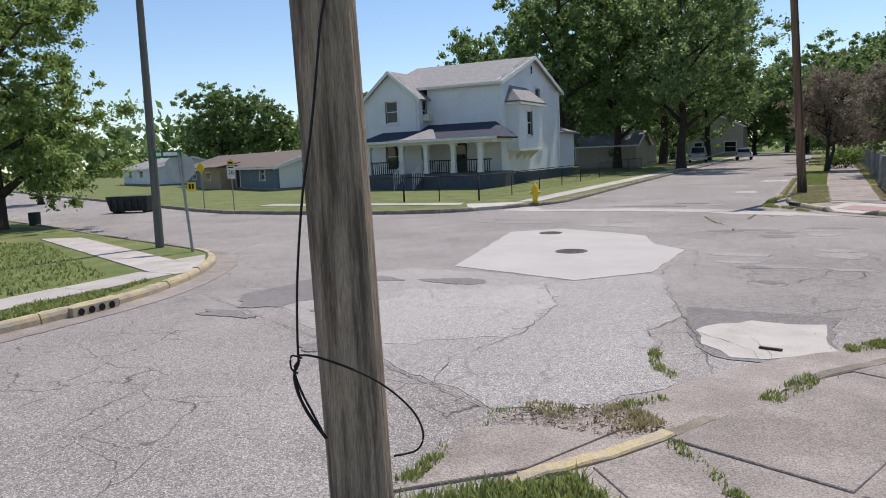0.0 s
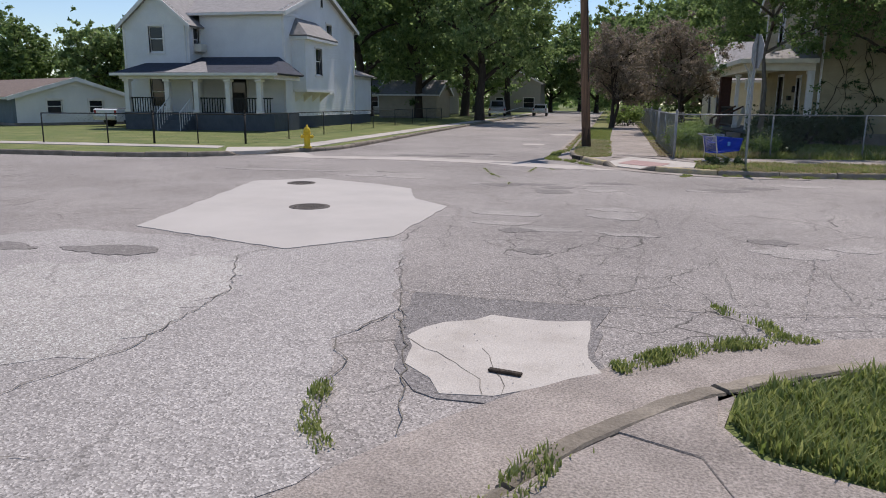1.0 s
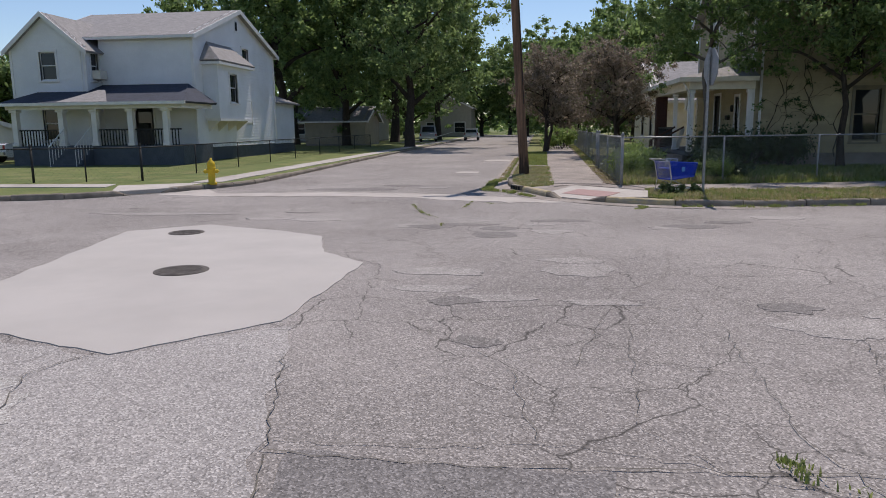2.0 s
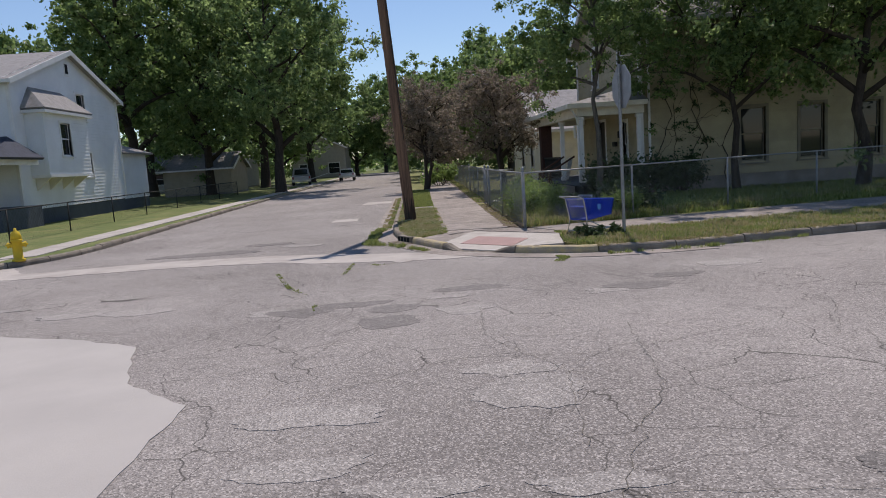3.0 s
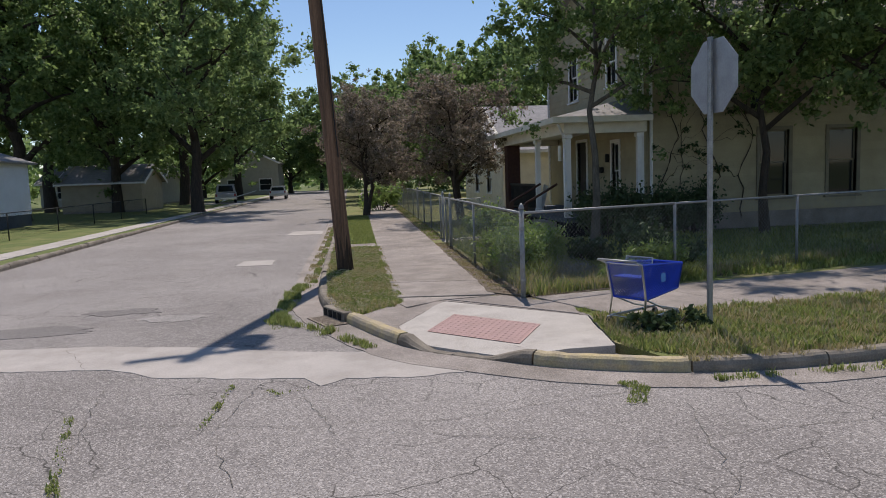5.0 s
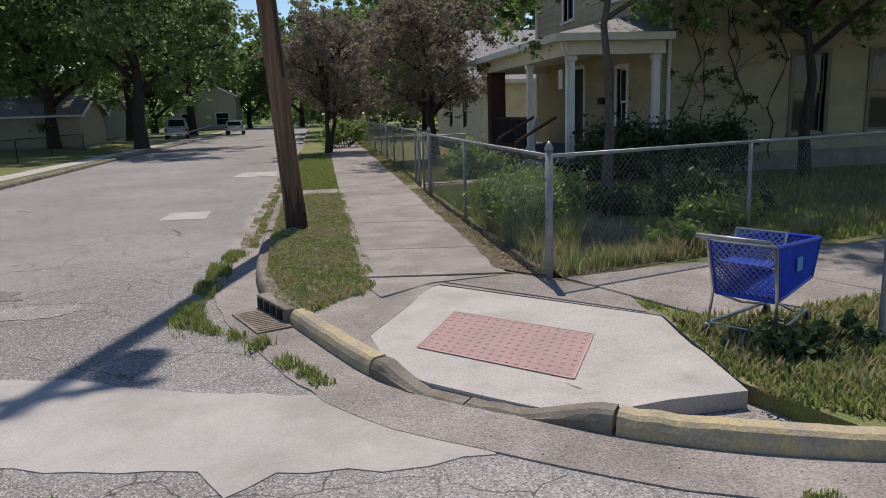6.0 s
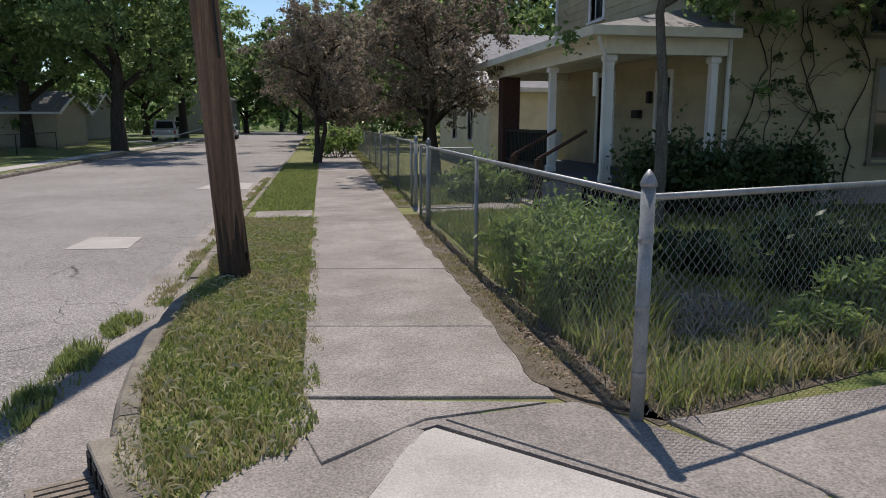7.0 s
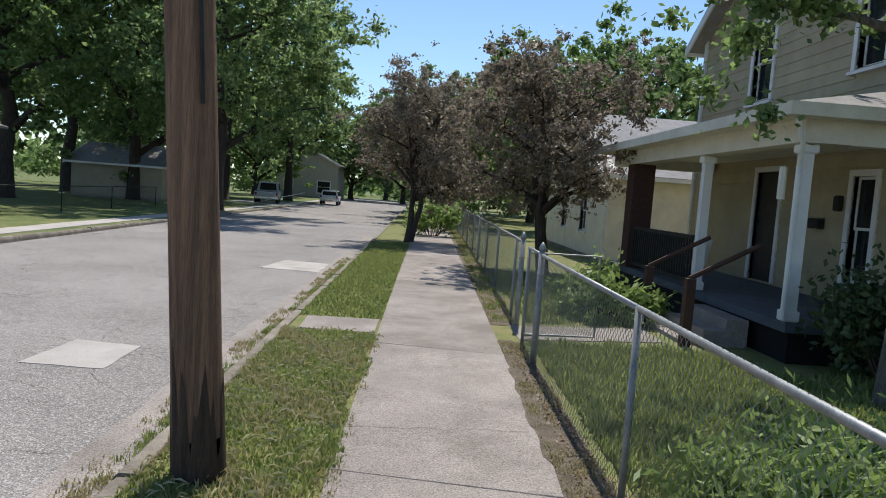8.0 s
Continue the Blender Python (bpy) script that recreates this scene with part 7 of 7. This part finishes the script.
kerb_inlet(6.12, 21.55, -66, "kerb storm drain inlet with dark slots")
kerb_inlet(-1.42, 24.6, 90, "kerb storm drain inlet with dark slots")
kerb_inlet(-1.74, 3.75, 93, "yellow kerb drain with round holes", 4, .66, True)
grate = thing("drain_grate", "dirty iron drain grate in the gutter", "drain grate", pose(6.21, 21.45, .012, 0, 0, -68))
part("pit", Geo().box(0, -.3, -.05, .62, -.06, .002), SOIL, grate)
GRATE = mat("dirty_grate_iron", (0.27, 0.22, 0.17), 0.85, (0.17, 0.135, 0.105), 9, 80, 0.3, 0.3)
for i in range(11):
    part("bar", Geo().box(.01 + i * .055, -.3, .002, .045 + i * .055, -.06, .011), GRATE, grate)
part("rim", Geo().box(-.03, -.33, -.02, 0, -.03, .012).box(.62, -.33, -.02, .65, -.03, .012).box(0, -.33, -.02, .62, -.3, .012).box(0, -.06, -.02, .62, -.03, .012), GRATE, grate)


# ---------- shopping cart ----------
def lattice(p00, p10, p11, p01, nu, nv, t, diag=True):
    """Basket panel: crossing bars between four corners."""
    A, B, C, D = map(Vector, (p00, p10, p11, p01))
    pt = lambda u, v: A.lerp(B, u).lerp(D.lerp(C, u), v)
    g = Geo()
    for k in range(-nv, nu + 1):
        for sgn in (1, -1):
            pts = []
            for j in range(nv + 1):
                u = (k + (j if sgn > 0 else nv - j)) / nu
                if -1e-6 <= u <= 1 + 1e-6:
                    pts.append(pt(min(1, max(0, u)), j / nv))
            if len(pts) > 1:
                g.tube([pts[0], pts[-1]], t, 4)
    for e in ((A, B), (B, C), (C, D), (D, A)):
        g.tube(e, t * 2.0, 6)
    return g


def shopping_cart():
    e = thing("shopping_cart", "blue plastic shopping cart with a steel frame abandoned on the verge", "shopping cart", pose(9.74, 19.42, .105, 0, 0, 31) @ Matrix.Diagonal((1.02, .86, .87, 1)))
    # x runs from the handle to the nose
    x0, x1, w0, w1, z0, z0n, z1, z1n = -.36, .42, .27, .22, .36, .42, .80, .74
    q = dict(a=(x0, -w0, z1), b=(x1, -w1, z1n), c=(x1 - .06, -w1 * .9, z0n), d=(x0 + .08, -w0 * .9, z0))
    mir = lambda p: (p[0], -p[1], p[2])
    a, b, c, d = q["a"], q["b"], q["c"], q["d"]
    tagged(part("basket_side", lattice(d, c, b, a, 18, 10, .0075), BLUE_PLASTIC, e), kind="stuff")
    tagged(part("basket_side", lattice(mir(d), mir(c), mir(b), mir(a), 18, 10, .0075), BLUE_PLASTIC, e), kind="stuff")
    part("basket_front", lattice(c, mir(c), mir(b), b, 10, 8, .0075), BLUE_PLASTIC, e)
    tagged(part("basket_back", lattice(d, mir(d), mir(a), a, 10, 8, .004), CHROME, e), kind="stuff")
    part("basket_floor", lattice(d, c, mir(c), mir(d), 14, 10, .008), BLUE_PLASTIC, e)
    part("child_seat", Geo().box(x0 + .03, -.2, .62, x0 + .2, .2, .64, .004), BLUE_PLASTIC, e, "blue child seat flap")
    part("seat_back", lattice((x0 + .2, -.2, .62), (x0 + .2, .2, .62), (x0 + .26, .2, .86), (x0 + .26, -.2, .86), 8, 5, .004), CHROME, e)
    part("badge", Geo().box(-.03, -w0 + .006, .55, .05, -w0 + .012, .66), mat("pale_blue_badge", (.12, .35, .75), .4, bump=0.0), e)
    for s in (-1, 1):
        part("frame_tube", Geo().tube([(x0 - .14, s * w0, .86), (x0 - .02, s * w0, .80), (x0 + .06, s * w0 * .95, .38), (x0 + .02, s * w0, .10), (x1 - .02, s * .17, .13)], .013, 8), CHROME, e, smooth=True)
        part("frame_tube", Geo().tube([(x0 + .08, s * w0 * .9, .36), (.06, s * .22, .20), (x1 - .10, s * .17, .13)], .010, 8), CHROME, e, smooth=True)
        for x, yy in ((x0 + .02, w0), (x1 - .04, .17)):
            fk = part("caster", Geo().box(x - .018, s * yy - .022, .05, x + .018, s * yy + .022, .115, .004), GALV_DULL, e)
            part("wheel", rings([(.02, -.014), (.052, -.013), (.056, -.006), (.056, .006), (.052, .013), (.02, .014)], 16).moved(pose(x, s * yy, .052, 90)), IRON, fk, smooth=True)
    part("handle", Geo().tube([(x0 - .14, -w0 - .02, .86), (x0 - .14, w0 + .02, .86)], .016, 10), GALV, e, smooth=True)
    part("lower_rack", Geo().tube([(x0 + .03, -w0, .12), (x1 - .06, -.17, .14), (x1 - .06, .17, .14), (x0 + .03, w0, .12), (x0 + .03, -w0, .12)], .009, 6), CHROME, e)
    return e


shopping_cart()


# ---------- hydrant ----------
hyd = thing("fire_hydrant", "yellow cast iron fire hydrant on the far corner", "fire hydrant", pose(-2.05, 21.95, .11))
part("barrel", rings([(.13, 0), (.13, .05), (.095, .06), (.095, .42), (.115, .43), (.115, .48)], 18), YELLOW_PAINT, hyd, smooth=True)
part("bonnet", rings([(.11, .48), (.105, .56), (.075, .63), (.03, .67), (.025, .72)], 18), YELLOW_PAINT, hyd, smooth=True)
for ang in (0, 90, 180):
    noz = part("nozzle", rings([(.05, 0), (.05, .06), (.06, .065), (.06, .1), (.02, .105), (.02, .13)], 12).moved(pose(0, 0, .36) @ pose(0, 0, 0, 0, 0, ang + 20) @ pose(.08, 0, 0, 0, 90, 0)), YELLOW_PAINT, hyd)


# ---------- vehicles ----------
def vehicle(name, label, m, paint, ln=4.9, wd=1.85, pickup=True):
    e = thing(name, label, "pickup truck" if pickup else "car", m)
    h1, h2 = (.98, 1.78) if pickup else (.82, 1.42)
    prof = [(-ln / 2, .38), (ln / 2, .38), (ln / 2, h1 - .08), (ln / 2 - .12, h1), (-ln / 2 + .1, h1), (-ln / 2, h1 - .06)]
    g = Geo()
    n = len(prof)
    g.add([(x, -wd / 2, z) for x, z in prof] + [(x, wd / 2, z) for x, z in prof], [tuple(range(n)), tuple(range(2 * n - 1, n - 1, -1))] + [(i, i + n, (i + 1) % n + n, (i + 1) % n) for i in range(n)])
    part("body", g, paint, e)
    ca, cb = (-.35, 1.45) if pickup else (-1.8, 1.2)
    cab = [(ca, h1), (cb + .35, h1), (cb - .25, h2), (ca + .12, h2)]
    g = Geo()
    y0, y1 = wd / 2 - .03, wd / 2 - .18
    g.add([(cab[0][0], -y0, h1), (cab[1][0], -y0, h1), (cab[2][0], -y1, h2), (cab[3][0], -y1, h2), (cab[0][0], y0, h1), (cab[1][0], y0, h1), (cab[2][0], y1, h2), (cab[3][0], y1, h2)],
          [(0, 1, 2, 3), (7, 6, 5, 4), (0, 3, 7, 4), (1, 5, 6, 2), (3, 2, 6, 7), (0, 4, 5, 1)])
    part("cab", g, paint, e)
    part("rear_window", Geo().add([(ca + .01, -.68, h1 + .12), (ca + .01, .68, h1 + .12), (ca + .10, .6, h2 - .14), (ca + .10, -.6, h2 - .14), (ca - .02, -.68, h1 + .12), (ca - .02, .68, h1 + .12), (ca + .07, .6, h2 - .14), (ca + .07, -.6, h2 - .14)], [(0, 1, 2, 3), (7, 6, 5, 4), (0, 4, 5, 1), (1, 5, 6, 2), (2, 6, 7, 3), (3, 7, 4, 0)]), GLASS, e)
    part("windscreen", Geo().add([(cb + .30, -.72, h1 + .1), (cb + .30, .72, h1 + .1), (cb - .18, .62, h2 - .1), (cb - .18, -.62, h2 - .1), (cb + .34, -.72, h1 + .1), (cb + .34, .72, h1 + .1), (cb - .14, .62, h2 - .1), (cb - .14, -.62, h2 - .1)], [(3, 2, 1, 0), (4, 5, 6, 7), (0, 1, 5, 4), (1, 2, 6, 5), (2, 3, 7, 6), (3, 0, 4, 7)]), GLASS, e)
    if pickup:
        part("bed_floor", Geo().box(-ln / 2 + .1, -wd / 2 + .1, h1 - .02, ca - .05, wd / 2 - .1, h1 + .004), DARK, e)
    for x in (-ln / 2 - .1, ln / 2 - .02):
        part("bumper", Geo().box(x, -wd / 2 + .05, .42, x + .12, wd / 2 - .05, .60, .02), CHROME, e)
    for s in (-1, 1):
        part("tail_light", Geo().box(-ln / 2 - .015, s * (wd / 2 - .12) - .07, .68, -ln / 2 + .01, s * (wd / 2 - .12) + .07, .90), mat("red_lamp", (.35, .02, .02), .3, bump=0.0), e)
        part("headlight", Geo().box(ln / 2 - .01, s * (wd / 2 - .2) - .13, .68, ln / 2 + .012, s * (wd / 2 - .2) + .13, .82), GALV, e)
        part("side_window", Geo().add([(ca + .2, s * (wd / 2 - .045), h1 + .1), (cb + .1, s * (wd / 2 - .045), h1 + .1), (cb - .3, s * (wd / 2 - .155), h2 - .12), (ca + .22, s * (wd / 2 - .155), h2 - .12),
                                       (ca + .2, s * (wd / 2 - .02), h1 + .1), (cb + .1, s * (wd / 2 - .02), h1 + .1), (cb - .3, s * (wd / 2 - .13), h2 - .12), (ca + .22, s * (wd / 2 - .13), h2 - .12)], [(0, 1, 2, 3), (7, 6, 5, 4), (0, 4, 5, 1), (1, 5, 6, 2), (2, 6, 7, 3), (3, 7, 4, 0)]), GLASS, e)
        for x in (-ln * .31, ln * .31):
            wh = part("wheel", rings([(.2, -.12), (.35, -.11), (.37, -.05), (.37, .05), (.35, .11), (.2, .12)], 20).moved(pose(x, s * (wd / 2 - .10), .37, 90)), IRON, e, smooth=True)
            part("rim", rings([(.2, -.01), (.2, .01), (.05, .02)], 14).moved(pose(x, s * (wd / 2 + .02), .37, -90 * s)), GALV, wh)
    return e


PAINT_GREY = mat("silver_car_paint", (.45, .46, .47), .35, (.42, .43, .44), 3, 60, .02, 0.0, spec=.5)
PAINT_WHITE = mat("white_car_paint", (.75, .75, .75), .35, (.7, .7, .7), 3, 60, .02, 0.0, spec=.5)
vehicle("pickup_truck", "silver pickup truck parked on a driveway", pose(-4.4, 80.5, .06, 0, 0, 98), PAINT_GREY)
vehicle("parked_car", "white car parked far along the street", pose(-.6, 92, .02, 0, 0, 92), PAINT_WHITE, 4.4, 1.75, False)
vehicle("pickup_truck", "white pickup parked beside the white house", pose(-18.6, 37.5, .08, 0, 0, 75), PAINT_WHITE)
drive = structure(obj("driveway", Geo().prism([(-7, 76.5), (-1.8, 76), (-1.8, 79.5), (-3, 84), (-7, 84)], 0, LAWN_Z + .01), CONC), "pale concrete driveway", "driveway")

camper = thing("camper_trailer", "white camper trailer parked behind the white house", "trailer", pose(-21.3, 44.5, .08, 0, 0, 62))
part("body", Geo().box(-2.3, -1.1, .45, 2.3, 1.1, 2.75, .14), PAINT_WHITE, camper)
part("window", Geo().box(-1.5, -1.13, 1.5, -.5, -1.105, 2.1, .004), GLASS, camper)
part("window", Geo().box(.9, -1.13, 1.5, 1.7, -1.105, 2.1, .004), GLASS, camper)
part("stripe", Geo().box(-2.2, -1.12, .95, 2.2, -1.105, 1.1), GALV_DULL, camper, "grey stripe")
part("drawbar", Geo().tube([(2.3, -.4, .5), (3.2, 0, .48), (2.3, .4, .5)], .04, 6), IRON, camper)
for yy in (-1.0, 1.0):
    part("wheel", rings([(.15, -.1), (.3, -.1), (.32, -.04), (.32, .04), (.3, .1), (.15, .1)], 16).moved(pose(0, yy, .32, 90)), IRON, camper, smooth=True)

dump = thing("dumpster", "dark steel dumpster on the street side", "dumpster", pose(-19.5, 19.2, .0, 0, 0, 22) @ Matrix.Diagonal((.75, .75, .72, 1)))
part("body", Geo().add([(-1.1, -.55, .12), (1.1, -.55, .12), (1.1, .55, .12), (-1.1, .55, .12), (-1.25, -.7, .95), (1.25, -.7, .95), (1.25, .7, .95), (-1.25, .7, .95)], [(3, 2, 1, 0), (4, 5, 6, 7), (0, 1, 5, 4), (1, 2, 6, 5), (2, 3, 7, 6), (3, 0, 4, 7)]), DUMP_GREEN, dump)
for i in range(6):
    part("rib", Geo().box(-1.0 + i * .4 - .03, -.75, .2, -1.0 + i * .4 + .03, -.66, .92), DUMP_GREEN, dump)
part("lid", Geo().box(-1.25, -.7, .952, -.02, .7, 1.0, .01), IRON, dump)
part("lid", Geo().box(.02, -.7, .952, 1.25, .7, 1.0, .01), IRON, dump)
for x in (-.9, .9):
    part("skid", Geo().box(x - .1, -.5, .0, x + .1, .5, .12), IRON, dump)

plank = thing("white_plank", "white board leaning towards the grass", "plank")
part("board", Geo().box(-.10, -1.9, -.03, .10, 1.9, .03).moved(pose(-4.0, 86, .60, 14, 0, -60)), WHITE, plank)
stick = thing("stick", "short dark piece of wood on the concrete patch", "stick")
part("board", Geo().box(-.1, -.018, 0, .1, .018, .018, .004).moved(pose(6.38, 4.93, .0145, 0, 0, -12)), BARK, stick)
far_pole = thing("utility_pole", "far slim utility pole beside the street", "utility pole")
part("shaft", Geo().tube([(-2.6, 138, 0), (-2.6, 138, 7.2)], [.15, .12], 10), WOOD_POLE, far_pole)
bin_ = thing("trash_bin", "dark bin standing on the park path", "bin", pose(-16.8, 13.0, .1) @ Matrix.Diagonal((.8, .8, .7, 1)))
part("barrel", rings([(.22, 0), (.24, .3), (.24, .62), (.25, .64)], 16), DUMP_GREEN, bin_)


# ---------- vines on the buff house ----------
def vines():
    e = thing("climbing_vine", "bare brown climbing vines on the clapboard wall", "vine")
    rnd = random.Random(77)
    cs = []
    for x0 in (14.75, 15.1, 15.9, 16.5, 17.2):
        x, z = x0, .4
        pts = []
        r0 = rnd.uniform(.011, .02)
        while z < rnd.uniform(4.6, 6.2):
            pts.append((x, 30.05 - rnd.uniform(.0, .03), z))
            x += rnd.uniform(-.16, .16)
            z += rnd.uniform(.16, .3)
            if rnd.random() < .3 and len(pts) > 3:
                sx, sz = x, z
                tw = [(sx, 30.05, sz)]
                dx = rnd.choice((-1, 1))
                for _ in range(rnd.randint(3, 7)):
                    sx += dx * rnd.uniform(.06, .2)
                    sz += rnd.uniform(-.05, .22)
                    tw.append((sx, 30.045, min(sz, 5.9)))
                part("twig", Geo().tube(tw, [r0 * .5 * (1 - .7 * i / len(tw)) for i in range(len(tw))], 5), BARK, e)
                cs.append(tw[-1])
        part("stem", Geo().tube(pts, [r0 * (1 - .6 * i / len(pts)) for i in range(len(pts))], 6), BARK, e)
    v, f = leaf_cloud(np.random.default_rng(9), [(c[0], 29.95, c[2]) for c in cs], [.16] * len(cs), 900, .05)
    v[:, 1] = np.minimum(v[:, 1], 30.05)
    o = arrays_obj("leaves", v, f, LEAF_BUSH, e)
    o["kind"] = "stuff"
    return e


vines()


# heap of dead grey vines at the corner of the yard
def dead_vines(x, y, seed):
    rnd = random.Random(seed)
    e = thing("dead_vine_heap", "heap of tangled dry grey vines behind the fence corner", "dead vines", pose(x, y, LAWN_Z - .01))
    vine = mat("dry_grey_vine", (.30, .285, .25), .9, (.19, .175, .15), 5, 60, .15, .3)
    for cx, cy, r0, h in ((0, 0, .32, .30), (.34, .12, .30, .22), (-.28, .16, .28, .18), (.1, .38, .34, .34), (.45, -.15, .25, .12), (-.15, -.25, .24, .10)):
        g = Geo()
        for _ in range(46):
            a, r = rnd.uniform(0, math.tau), rnd.random() ** .5
            px, py, heading = cx + math.cos(a) * r * r0, cy + math.sin(a) * r * r0, rnd.uniform(0, math.tau)
            crest, pts = rnd.uniform(.3, 1.25), []
            for k in range(7):
                d = math.hypot(px - cx, py - cy) / (r0 * 1.5)
                pts.append((px, py, .006 + max(0.0, h * crest * math.sin(math.pi * (k + .4) / 7) * (1 - .5 * d))))
                heading += rnd.uniform(-.7, .7)
                px += .085 * math.cos(heading)
                py += .085 * math.sin(heading)
            g.tube(pts, [rnd.uniform(.0025, .005)] * 7, 4)
        o = part("vine_tangle", g, vine, e)
        o["kind"] = "stuff"


dead_vines(9.95, 22.9, 91)
